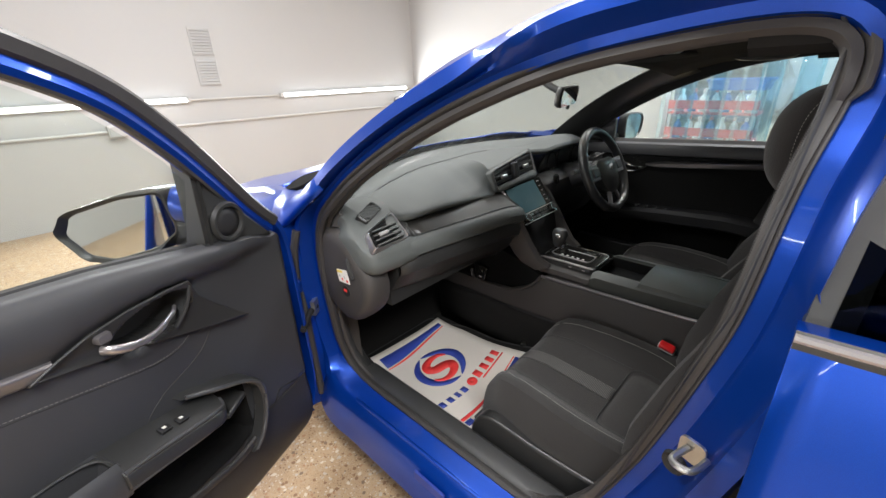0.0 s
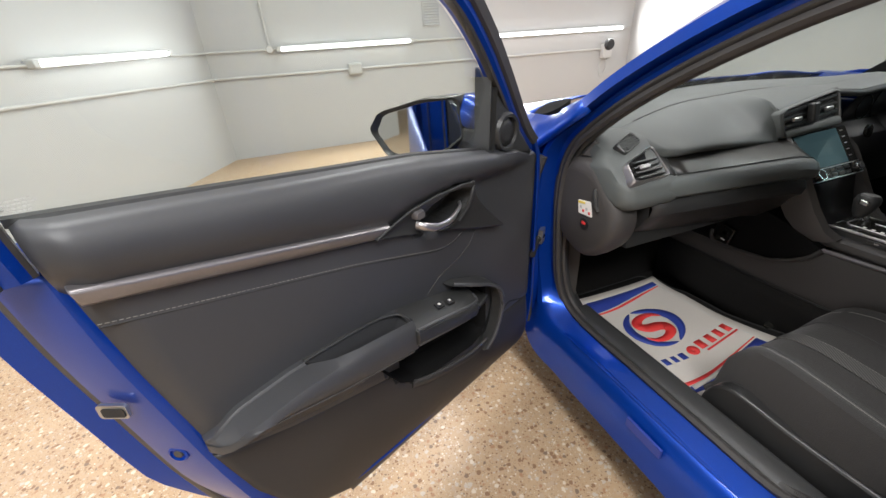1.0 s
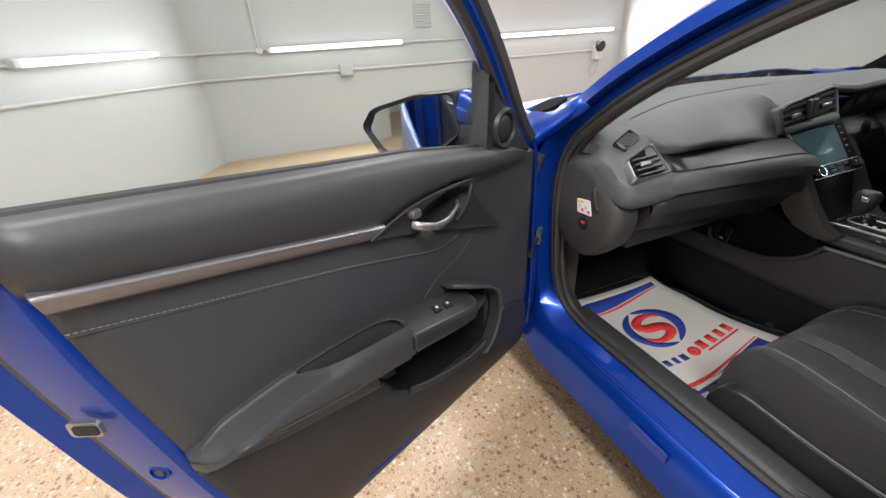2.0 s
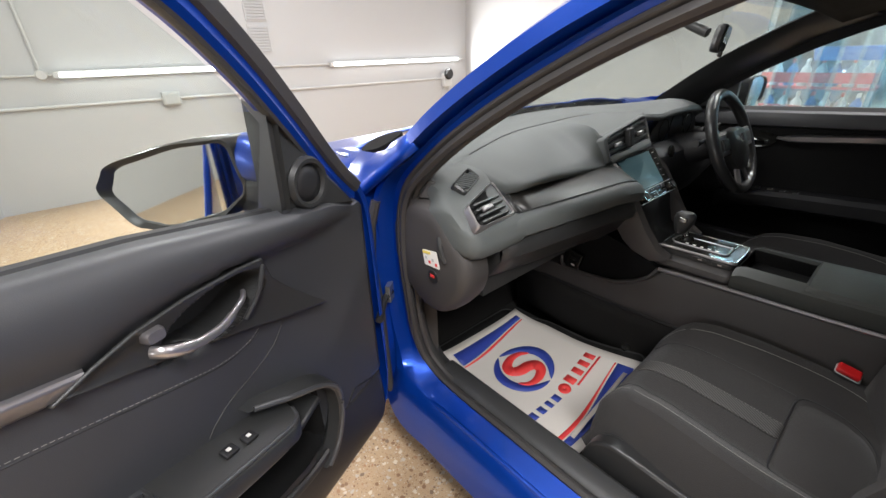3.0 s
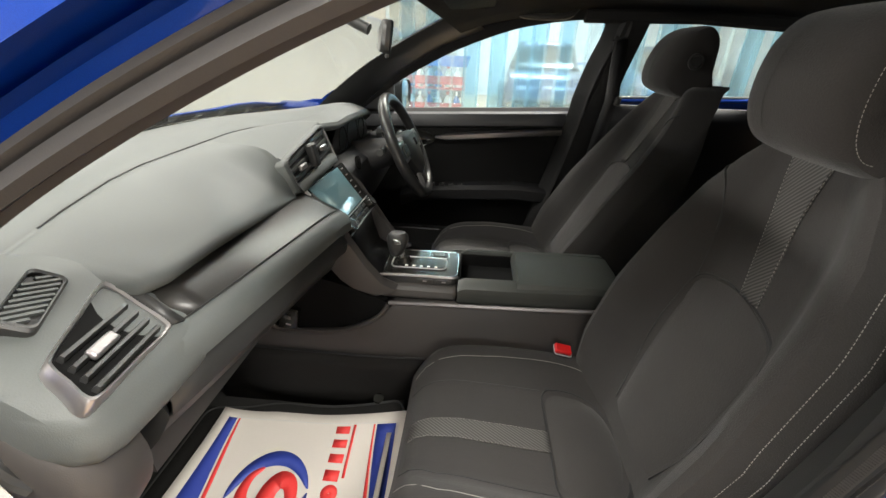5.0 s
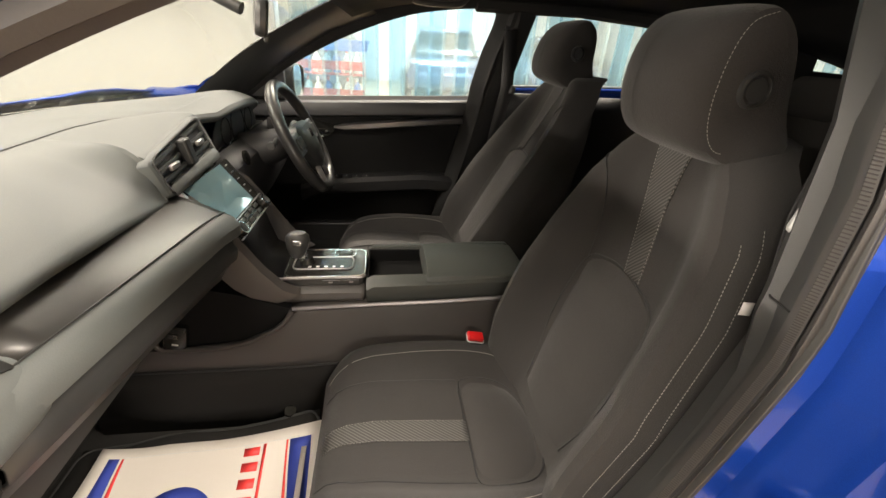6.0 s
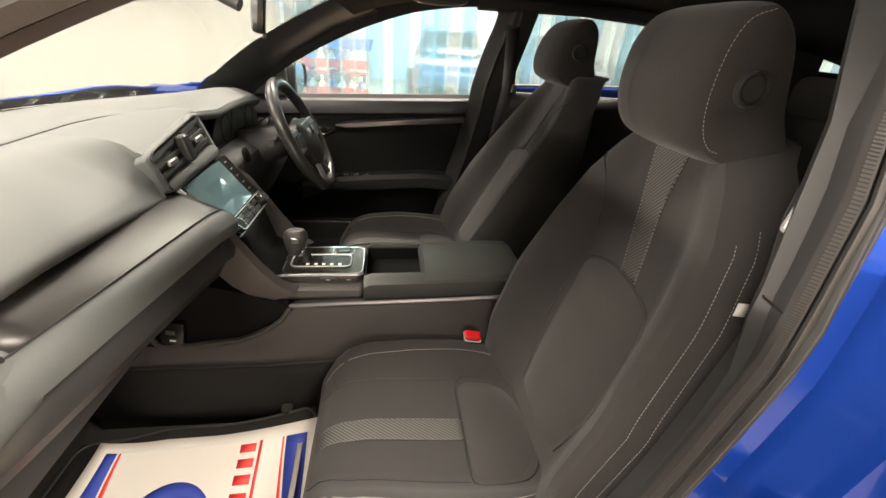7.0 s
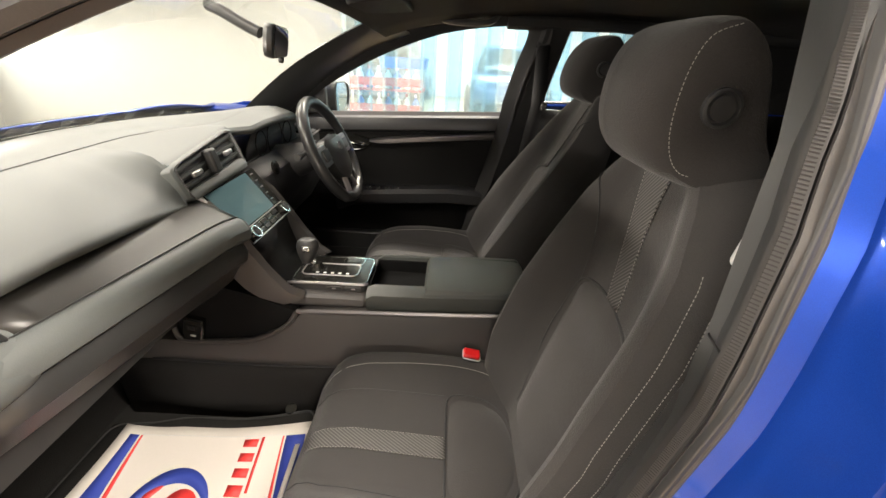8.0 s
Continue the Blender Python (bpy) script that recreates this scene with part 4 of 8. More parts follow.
def D(u, v, z):
    """Door place: u from the hinge to the rear, v towards the cabin."""
    return (v, -u, z)


REAR_U = [(0.34, 0.70), (0.40, 0.775), (0.47, 0.82), (0.553, 0.857), (0.674, 0.889), (0.746, 0.902), (0.828, 0.917), (0.918, 0.93), (0.961, 0.935), (1.05, 0.944)]
FRONT_U = [(0.26, 0.12), (0.30, 0.095), (0.33, 0.078), (0.6, 0.076), (0.8, 0.074), (0.89, 0.072), (0.93, 0.10), (0.96, 0.15), (1.05, 0.17)]
BELT = [(0.10, 0.902), (0.17, 0.926), (0.30, 0.949), (0.46, 0.977), (0.63, 0.996), (0.82, 1.019), (0.95, 1.034)]
STRIP_TOP = [(0.10, 0.893), (0.30, 0.905), (0.374, 0.911), (0.442, 0.910), (0.50, 0.903), (0.54, 0.891), (0.745, 0.935), (0.868, 0.961), (0.94, 0.973)]
BLADE_LOW = [(0.219, 0.767), (0.309, 0.794), (0.388, 0.821), (0.511, 0.857), (0.578, 0.874)]


def belt_z(u):
    return table(BELT, u)


def crease_z(u):
    return table([(0.1, 0.50), (0.25, 0.505), (0.45, 0.54), (0.6, 0.579), (0.776, 0.625), (0.874, 0.662), (0.94, 0.69)], u)


def cup_dip(u, z, ru=0.074, rz=0.036):
    """1 inside the handle's hollow, 0 outside."""
    du, dz = (u - 0.404) / ru, (z - 0.868 + 0.12 * (u - 0.404)) / rz
    return max(0.0, min(1.0, 3.0 * (1 - du * du - dz * dz)))


POCKET_TOP = [(0.277, 0.642), (0.36, 0.674), (0.605, 0.674)]
POCKET_LOW = [(0.285, 0.492), (0.33, 0.480), (0.42, 0.490), (0.51, 0.503), (0.56, 0.540), (0.605, 0.61)]


def pocket(u, z, soft=0.012):
    """1 inside the pull pocket, 0 outside."""
    low = table(POCKET_LOW, u)
    return max(0.0, min(1.0, (u - 0.277) / soft, (0.605 - u) / soft, (z - low) / soft, (table(POCKET_TOP, u) - z) / soft))


def door_v(u, z):
    """How far the inner panel stands towards the cabin."""
    b, st = belt_z(u), table(STRIP_TOP, u)
    mid, half = (b + st) / 2, (b - st) / 2 + 0.012
    pad = max(0.0, 1 - ((z - mid) / half) ** 2) * 0.024 * min(1.0, max(0.0, (u - 0.095) / 0.12))
    low = 0.012 * max(0.0, min(1.0, (crease_z(u) - z) / 0.03))
    return 0.056 + pad - low - 0.02 * max(0.0, (0.40 - z) / 0.08) - 0.07 * cup_dip(u, z, 0.085, 0.041) - 0.085 * pocket(u, z, 0.004)


outline = smooth_path([(0.050, 0.925), (0.026, 0.85), (0.022, 0.6), (0.032, 0.41), (0.07, 0.345), (0.15, 0.335), (0.40, 0.34), (0.62, 0.345), (0.75, 0.375), (0.84, 0.44), (0.886, 0.58), (0.920, 0.769), (0.937, 0.877), (0.948, 0.985)], 5)
rings = []
for i, (u, z) in enumerate(outline):
    a, b = outline[max(i - 1, 0)], outline[min(i + 1, len(outline) - 1)]
    tu, tz = b[0] - a[0], b[1] - a[1]
    k = math.hypot(tu, tz)
    slim = table([(0.30, 0.25), (0.36, 0.3), (0.6, 1.0)], z) * table([(0.06, 0.3), (0.2, 1.0)], u)
    ou, oz = tz / k * slim, -tu / k * slim
    rings.append([D(u + ou * d, v, z + oz * d) for d, v in ((-0.05, 0.046), (-0.006, 0.044), (0.0, 0.038), (0.012, 0.024), (0.028, 0.003), (0.033, -0.004), (0.030, -0.010), (0.022, -0.014), (0.022, -0.034), (0.046, -0.040), (0.072, -0.050), (0.072, -0.059), (0.05, -0.064), (-0.06, -0.07))])
door = part("front_door", Shape().loft(rings, False), PAINT, car, "blue front door swung open", solid=0.003)
door.matrix_local = DOOR
part("outer_skin", Shape().loft([[D(lerp(0.0, table([(0.25, 0.76), (0.4, 0.86), (0.6, 0.935), (1.05, 0.988)], z), t / 8), -0.074 - 0.018 * math.sin(math.pi * (z - 0.25) / 0.8), z + (0.085 * t / 8 - 0.045 if z > 0.9 else 0)) for t in range(9)] for z in (0.27, 0.34, 0.45, 0.6, 0.74, 0.78, 0.86, 0.93)], False), PAINT, door, "blue outer door skin", solid=0.003)
rings = []
for i, (u, z) in enumerate(outline[22:]):
    a, b = outline[max(i + 21, 0)], outline[min(i + 23, len(outline) - 1)]
    tu, tz = b[0] - a[0], b[1] - a[1]
    k = math.hypot(tu, tz)
    rings.append([D(u + tz / k * d, v, z - tu / k * d) for d, v in ((0.024, -0.008), (0.033, -0.009), (0.040, -0.016), (0.043, -0.026), (0.039, -0.037), (0.024, -0.036))])
part("edge_seal", Shape().loft(rings, True, False, True), RUBBER, door, "black rubber seal")
rows = []
for k in range(81):
    row = []
    for i in range(89):
        t = i / 88
        u0 = lerp(0.10, 0.93, t)
        z = lerp(belt_z(u0) + 0.003, 0.306, k / 80)
        u = lerp(table(FRONT_U, z), table(REAR_U, z), t)
        z = lerp(belt_z(u) + 0.003, 0.306 + 0.02 * t, k / 80)
        roll = 0.016 * max(0.0, (t - 0.97) / 0.03)
        row.append(D(u, door_v(u, z) - roll - (0.010 if k == 0 else 0), z))
    rows.append(row)
part("inner_panel", Shape().loft(rows, False), DOORBLACK, door, "black vinyl inner door panel", solid=0.006)
# lower part of the panel; the floor's warm light is put into its brown
rows = []
for k in range(25):
    row = []
    for t in range(81):
        z = lerp(crease_z(lerp(0.1, 0.9, t / 80)) - 0.012, 0.303 + 0.02 * t / 80, k / 24)
        u = lerp(table(FRONT_U, z), table(REAR_U, z) + 0.002, t / 80)
        row.append(D(u, 0.052 + 0.008 * math.sin(math.pi * k / 24) - 0.02 * (k / 24) ** 4 - 0.085 * pocket(u, z, 0.004), z))
    rows.append(row)
part("lower_panel", Shape().loft(rows, False), DOORLOW, door, "dark grey lower panel", solid=0.006)


def strip_z(u):
    return lerp(0.891, 0.973, (u - 0.54) / 0.395)


part("silver_strip", Shape().loft([[D(u - 0.004 * h, 0.062, strip_z(u) - 0.0), D(u, 0.073, strip_z(u) - 0.002), D(u - 0.001, 0.076, strip_z(u) - 0.006), D(lerp(u, u2, 0.7), 0.073, lerp(strip_z(u), strip_z(u2) - 0.024, 0.8)), D(u2, 0.068, strip_z(u2) - 0.024), D(u2, 0.058, strip_z(u2) - 0.025)] for u, u2, h in ((0.545, 0.578, 1), (0.60, 0.62, 0), (0.7, 0.71, 0), (0.8, 0.80, 0), (0.88, 0.876, 0), (0.931, 0.926, 0))], True, False, True), DARKSILVER, door, "brushed dark silver trim strip", bevel=0.0015)
part("belt_seal", Shape().loft([[D(u, v, belt_z(u) + dz) for v, dz in ((0.050, 0.000), (0.046, 0.007), (0.036, 0.008), (0.030, -0.006))] for u in (0.24, 0.35, 0.46, 0.63, 0.82, 0.945)], True, False, True), INKDARK, door, "black window seal")

# armrest with its slot, switch panel and pull cup
ARM_TOP = [(0.256, 0.614), (0.296, 0.639), (0.36, 0.668), (0.44, 0.690), (0.55, 0.716), (0.655, 0.729), (0.76, 0.732), (0.846, 0.724), (0.888, 0.706)]
ARM_LOW = [(0.53, 0.648), (0.552, 0.651), (0.696, 0.676), (0.792, 0.700), (0.85, 0.712), (0.89, 0.70)]
rings = []
for k in range(37):
    u = lerp(0.545, 0.889, k / 36)
    zt, zl, zc = table(ARM_TOP, u), table(ARM_LOW, u), crease_z(u)
    fat = math.sqrt(max(0.0, 1 - ((u - 0.825) / 0.065) ** 2)) if u > 0.825 else 1.0
    v1 = 0.05 + 0.064 * fat
    hole = max(0.0, min(1.0, (u - 0.552) / 0.006)) * max(0.0, min(1.0, (0.735 - u) / 0.03))
    vi, vo = 0.066, table([(0.56, 0.104), (0.66, 0.102), (0.70, 0.092), (0.735, 0.070)], u)
    zt, zl = lerp(lerp(zc, zt, 0.55), zt, fat ** 0.5), lerp(lerp(zc, zt, 0.35), zl, fat ** 0.5)
    vi, vo = min(vi, v1 - 0.006), min(vo, v1 - 0.004)
    rings.append([D(u, 0.045, zt + 0.002), D(u, vi, zt), D(u, vi + 0.001, zt - 0.06 * hole), D(u, vo - 0.001, zt - 0.002 - 0.06 * hole), D(u, vo, zt - 0.004), D(u, max(vo + 0.001, v1 - 0.006), zt - 0.010), D(u, v1, zt - 0.020), D(u, v1, lerp(zt - 0.02, zl, 0.6)), D(u, v1 - 0.002, zl), D(u, v1 - 0.007, zl - 0.005), D(u, lerp(0.045, v1, 0.55 * min(1.0, max(0.0, (u - 0.56) / 0.12))), lerp(zl, zc, 0.6)), D(u, 0.045, zc - 0.006)])
part("armrest", Shape().loft(rings, True, False, True), DOORBLACK, door, "padded black armrest with an open slot")
# thin tube drawn for the highlight along the armrest's lower edge
part("armrest_highlight", Shape().tube([D(u, 0.111 if u < 0.82 else 0.111 - 0.03 * ((u - 0.82) / 0.06) ** 2, table(ARM_LOW, u) - 0.003) for u in [0.555 + 0.015 * k for k in range(21)]], 0.0016, 6), RUBBER, door)
part("slot_rim", Shape().tube([D(*p) for p in smooth_path([(0.737, 0.067, 0.7335), (0.70, 0.066, 0.732), (0.64, 0.066, 0.729), (0.59, 0.067, 0.724), (0.558, 0.074, 0.718), (0.548, 0.088, 0.712), (0.545, 0.106, 0.704)], 5)], 0.003, 6), HARDBLACK, door)
rings = []
for k in range(15):
    u = lerp(0.352, 0.55, k / 14)
    zt = table(ARM_TOP, u)
    v1 = table([(0.352, 0.098), (0.362, 0.112), (0.38, 0.119), (0.42, 0.122), (0.55, 0.124)], u)
    zo = zt - 0.02 * (v1 - 0.06) / 0.06
    rings.append([D(u, 0.045, zt + 0.002), D(u, 0.075, zt - 0.001), D(u, v1 - 0.012, zo + 0.004), D(u, v1 - 0.003, zo), D(u, v1, zo - 0.008), D(u, v1 - 0.002, zo - 0.026), D(u, v1 - 0.012, zo - 0.036), D(u, 0.045, zo - 0.036)])
part("switch_panel", Shape().loft(rings, True, False, True), HARDBLACK, door, "smooth black switch panel", bevel=0.002)
for du in (0.0, 0.030):
    zs = table(ARM_TOP, 0.462 - du) - 0.0055
    part("window_switch", Shape().slab(pose(0.090, -(0.462 - du), zs, -12, 12, 0), 0.016, 0.020, 0.006), INKDARK, door, "window switch", bevel=0.002)
    part("switch_mark", Shape().slab(pose(0.090, -(0.462 - du), zs + 0.0035, -12, 12, 0), 0.005, 0.006, 0.001), STICKER, door)
# pocket lining coloured near-black for the shade inside it
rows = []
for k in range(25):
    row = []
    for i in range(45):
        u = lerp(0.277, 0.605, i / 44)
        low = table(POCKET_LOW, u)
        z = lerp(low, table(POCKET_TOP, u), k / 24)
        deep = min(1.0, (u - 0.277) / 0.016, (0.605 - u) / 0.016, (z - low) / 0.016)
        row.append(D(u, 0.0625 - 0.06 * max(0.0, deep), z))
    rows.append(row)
part("pull_pocket", Shape().loft(rows, False), SHADEBLACK, door, "recessed pull pocket painted with its shade", solid=0.002)
GRIP = smooth_path([(0.41, 0.076, 0.706), (0.36, 0.090, 0.685), (0.298, 0.095, 0.654), (0.264, 0.095, 0.615), (0.263, 0.094, 0.556), (0.284, 0.092, 0.502), (0.312, 0.088, 0.470)], 5)
part("pull_grip", Shape().loft([[D(u + du, v + dv, z + dz) for du, dv, dz in ((0.007, -0.02, 0.0), (0.006, 0.003, 0.0), (-0.002, 0.007, 0.0), (-0.010, 0.003, 0.0), (-0.014, -0.04, 0.0))] for u, v, z in GRIP], True, False, True), HARDBLACK, door, "black pull handle rim")
# added tubes in paler black draw the highlights along rim, panel and rail
part("grip_edge", Shape().tube([D(u - 0.002, v + 0.005, z) for u, v, z in GRIP], 0.0042, 8), LITEDGE, door, "rounded rim edge, lighter for its highlight")
part("panel_edge", Shape().tube([D(u, v, z) for u, v, z in smooth_path([(0.548, 0.119, 0.697), (0.50, 0.119, 0.688), (0.44, 0.117, 0.673), (0.39, 0.114, 0.660), (0.362, 0.104, 0.652), (0.352, 0.085, 0.655)], 4)], 0.0032, 8), LITEDGE, door, "panel edge, lighter for its highlight")
part("rail_edge", Shape().tube([D(u, v, z) for u, v, z in smooth_path([(0.548, 0.119, 0.664), (0.50, 0.119, 0.655), (0.44, 0.117, 0.641), (0.39, 0.113, 0.630), (0.36, 0.100, 0.628)], 4)], 0.0028, 8), LITEDGE, door, "rail edge, lighter for its highlight")
part("cup_lip", Shape().tube([D(*p) for p in smooth_path([(0.296, 0.082, 0.486), (0.35, 0.079, 0.478), (0.416, 0.076, 0.487), (0.48, 0.070, 0.497), (0.53, 0.060, 0.508)], 6)], 0.0065, 8, 1.4), DOORLOW, door, "dark cup lip")
part("cup_step", Shape().slab(pose(0.045, -0.315, 0.60, 20, 0, 0), 0.07, 0.06, 0.012), HARDBLACK, door, bevel=0.004)
part("panel_joint", Shape().tube([D(u, door_v(u, z) + 0.003, z) for u, z in smooth_path([(0.10, 0.49), (0.14, 0.507), (0.175, 0.518), (0.195, 0.50), (0.207, 0.44), (0.22, 0.386)], 5)], 0.002, 5), INKDARK, door)

# satin blade with the inner handle
rows = []
for k in range(37):
    q = k / 36
    front = table([(0, 0.335), (0.35, 0.318), (0.6, 0.29), (0.85, 0.25), (1, 0.218)], q)
    row = []
    for i in range(97):
        u = lerp(0.577, front, i / 96)
        z = lerp(table(STRIP_TOP, u) if u < 0.54 else lerp(0.891, 0.876, (u - 0.54) / 0.037), table(BLADE_LOW, u), q)
        row.append(D(u, 0.0665 + 0.010 * (1 - q) - 0.006 * math.sin(math.pi * q) + 0.004 * (i / 96) - 0.055 * cup_dip(u, z), z))
    rows.append(row)
part("handle_blade", Shape().loft(rows, False), HARDBLACK, door, "satin black handle surround", solid=0.004)
part("door_handle", Shape().tube([D(*p) for p in smooth_path([(0.492, 0.078, 0.872), (0.485, 0.088, 0.870), (0.465, 0.092, 0.862), (0.440, 0.091, 0.857), (0.414, 0.088, 0.857), (0.392, 0.083, 0.863), (0.372, 0.074, 0.866), (0.362, 0.064, 0.868)], 5)], [0.0058] * 12 + [0.0046] * 12 + [0.0034] * 12, 10, 1.3), SILVER, door, "chrome inner door handle")
part("lock_tab", Shape().loft([[D(0.484 + a * f, v, 0.889 + b * f) for a, b in rounded(0.022, 0.015, 0.005)] for v, f in ((0.066, 1.05), (0.080, 1.0), (0.084, 0.8))], True, False, True), DARKSILVER, door, "silver lock tab")
part("handle_rib", Shape().tube([D(*p) for p in smooth_path([(0.334, 0.079, 0.898), (0.342, 0.080, 0.882), (0.355, 0.079, 0.860), (0.376, 0.074, 0.836)], 4)], 0.0035, 8), HARDBLACK, door)


def dashes(points, size=0.0042, gap=0.0022, thick=0.0006):
    """Short stitches laid along a path, as one shape."""
    s = Shape()
    pts = [Vector(p) for p in points]
    ends, way = [0.0], []
    for a, b in zip(pts, pts[1:]):
        ends.append(ends[-1] + (b - a).length)

    def at(d):
        k = 0
        while k < len(pts) - 2 and ends[k + 1] < d:
            k += 1
        return pts[k].lerp(pts[k + 1], (d - ends[k]) / max(1e-6, ends[k + 1] - ends[k]))

    pos = 0.0
    while pos + size < ends[-1]:
        s.tube([at(pos), at(pos + size)], thick, 4)
        pos += size + gap
    return s


seam = smooth_path([(0.924, 0.919), (0.827, 0.895), (0.676, 0.859), (0.60, 0.840), (0.49, 0.808), (0.42, 0.789), (0.375, 0.790), (0.35, 0.800)], 8)
part("stitching", dashes([D(u, door_v(u, z) + 0.0036, z) for u, z in seam], 0.004, 0.002, 0.0004), STITCH, door, "pale stitching")
part("seam", Shape().tube([D(u, door_v(u, z) + 0.0025, z - 0.004) for u, z in seam], 0.0014, 5), INKDARK, door)
part("front_seam", Shape().tube([D(u, door_v(u, z) + 0.003, z) for u, z in smooth_path([(0.306, 0.784), (0.333, 0.757), (0.372, 0.740), (0.421, 0.727), (0.451, 0.710), (0.463, 0.699)], 4)], 0.0012, 5), RUBBER, door)

# mirror corner with its tweeter
part("sail_panel", Shape().loft([[D(u, v, z) for u, z in ((0.262, 1.082), (0.262, 1.06), (0.270, 0.945), (0.19, 0.925), (0.09, 0.902), (0.15, 0.968), (0.215, 1.04))] for v in (0.035, 0.062)], True, False, True), HARDBLACK, door, "black mirror corner panel", bevel=0.006)
part("sail_edge", Shape().loft([[D(u, v, z) for v, z in ((0.03, lerp(0.94, 1.10, t)), (0.072, lerp(0.945, 1.085, t)))] for t, u in ((0, 0.258), (1, 0.250))] + [[D(u, v, z) for v, z in ((0.03, lerp(0.94, 1.10, t)), (0.068, lerp(0.945, 1.085, t)))] for t, u in ((1, 0.264), (0, 0.272))], True, True), HARDBLACK, door, bevel=0.003)
tm = facing(D(0.208, 0.060, 0.973), (0, 1, 0), (0, 0, 1))
part("tweeter_ring", Shape().turn(tm, [(0.040, 0.0), (0.041, 0.006), (0.037, 0.013), (0.031, 0.012), (0.028, 0.004)], 28, False), HARDBLACK, door, "round tweeter ring")
part("tweeter_mesh", Shape().turn(tm, [(0.0, 0.008), (0.015, 0.007), (0.029, 0.005)], 24, False), INKDARK, door, "dark tweeter grille", solid=0.002)

# window frame and pane
FRAME = smooth_path([(0.080, 0.897), (0.163, 0.978), (0.245, 1.065), (0.325, 1.143), (0.41, 1.207), (0.54, 1.262), (0.68, 1.292), (0.82, 1.30), (0.92, 1.292), (0.952, 1.26), (0.956, 1.18), (0.95, 1.05), (0.945, 0.985)], 5)


def frame_v(z):
    return 0.03 + max(0.0, z - 0.93) * 0.22


def frame_sweep(profile):
    rings = []
    for i, (u, z) in enumerate(FRAME):
        a, b = FRAME[max(i - 1, 0)], FRAME[min(i + 1, len(FRAME) - 1)]
        tu, tz = b[0] - a[0], b[1] - a[1]
        k = math.hypot(tu, tz)
        rings.append([D(u - tz / k * d, frame_v(z) + v, z + tu / k * d) for d, v in profile])
    return Shape().loft(rings, True, False, True)


part("window_frame", frame_sweep([(0.000, -0.014), (-0.001, 0.012), (0.010, 0.017), (0.022, 0.012), (0.030, -0.014)]), PAINT, door, "blue window frame")
part("frame_seal", frame_sweep([(0.019, 0.008), (0.026, 0.018), (0.042, 0.020), (0.050, 0.010), (0.044, -0.004), (0.026, -0.006)]), RUBBER, door, "black rubber frame seal")
part("glass_channel", frame_sweep([(-0.004, 0.001), (-0.0035, 0.012), (0.001, 0.014), (0.003, 0.0), (-0.002, -0.004)]), RUBBER, door, "black glass channel")
rows = []
for k in range(9):
    z = lerp(0.935, 1.285, k / 8)
    left = table([(0.925, 0.28), (1.075, 0.262), (1.143, 0.335), (1.207, 0.42), (1.262, 0.54), (1.285, 0.66)], z)
    rows.append([D(lerp(left, 0.948 if z < 1.27 else 0.90, t / 8), frame_v(z) - 0.008, max(z, belt_z(lerp(left, 0.948, t / 8)) - 0.02)) for t in range(9)])
pane = part("door_window", Shape().loft(rows, False), GLASS, door, "clear raised door window", solid=0.004)
pane.visible_shadow = False
for k, (w, off) in enumerate(((0.026, 0.0), (0.028, 0.0), (0.024, 0.002), (0.014, 0.008))):
    zz = 1.0560 - 0.0036 * k
    for j in range(int(w / 0.0035)):
        part("glass_mark", Shape().slab(pose(frame_v(zz) - 0.0048, -(0.942 - off - 0.0035 * j), zz), 0.0004, 0.0024 - 0.0008 * ((j + k) % 2), 0.0012), GREYBOX, door)

# latch opening and stop in the painted rear edge
lm = facing(D(0.9515, 0.0225, 0.787), (0.75, 0.66, 0), (0, 0.06, 1))
part("latch_plate", Shape().loft([[lm @ Vector((x * f, y * f, h)) for x, y in rounded(0.037, 0.021, 0.005)] for f, h in ((1.0, -0.003), (1.0, 0.002), (0.82, 0.0015))], True, False, True), STEEL, door, "steel latch plate")
# dark patch on the plate in place of a shaded hole
part("latch_slot", Shape().prism(lm @ pose(0.001, -0.001, 0.0), rounded(0.028, 0.013, 0.003), 0.003), INKDARK, door, "latch slot drawn as a dark patch of shade")
part("edge_bumper", Shape().turn(facing(D(0.918, 0.0225, 0.672), (0.75, 0.66, 0), (0, 0.06, 1)), [(0.0, 0.0), (0.010, 0.0), (0.011, 0.004), (0.014, 0.003), (0.015, -0.002)], 20), PAINT, door, "round stop socket")
part("bumper_plug", Shape().turn(facing(D(0.918, 0.0225, 0.672), (0.75, 0.66, 0), (0, 0.06, 1)), [(0.0, 0.003), (0.006, 0.003), (0.007, 0.0)], 16), RUBBER, door)

# door mirror
def soft_corners(points, f=0.22):
    """A closed outline whose corners are cut short."""
    out, n = [], len(points)
    for i in range(n):
        a, b, c = points[i - 1], points[i], points[(i + 1) % n]
        for q, w in ((a, f), (a, f * 0.35), (c, f * 0.35), (c, f)):
            out.append(tuple(lerp(bb, qq, w) for bb, qq in zip(b, q)))
    return out


GLASS_EDGE = smooth_path(soft_corners([(-0.223, 1.006), (-0.111, 1.033), (-0.023, 1.040), (-0.006, 0.964), (-0.056, 0.930), (-0.160, 0.909), (-0.211, 0.922), (-0.246, 0.968)], 0.36), 3, True)
RIM_EDGE = smooth_path(soft_corners([(-0.236, 1.016), (-0.113, 1.045), (-0.006, 1.050), (0.006, 0.962), (-0.052, 0.917), (-0.163, 0.897), (-0.222, 0.909), (-0.268, 0.975)], 0.36), 3, True)
mv, mz = -0.12, 0.975


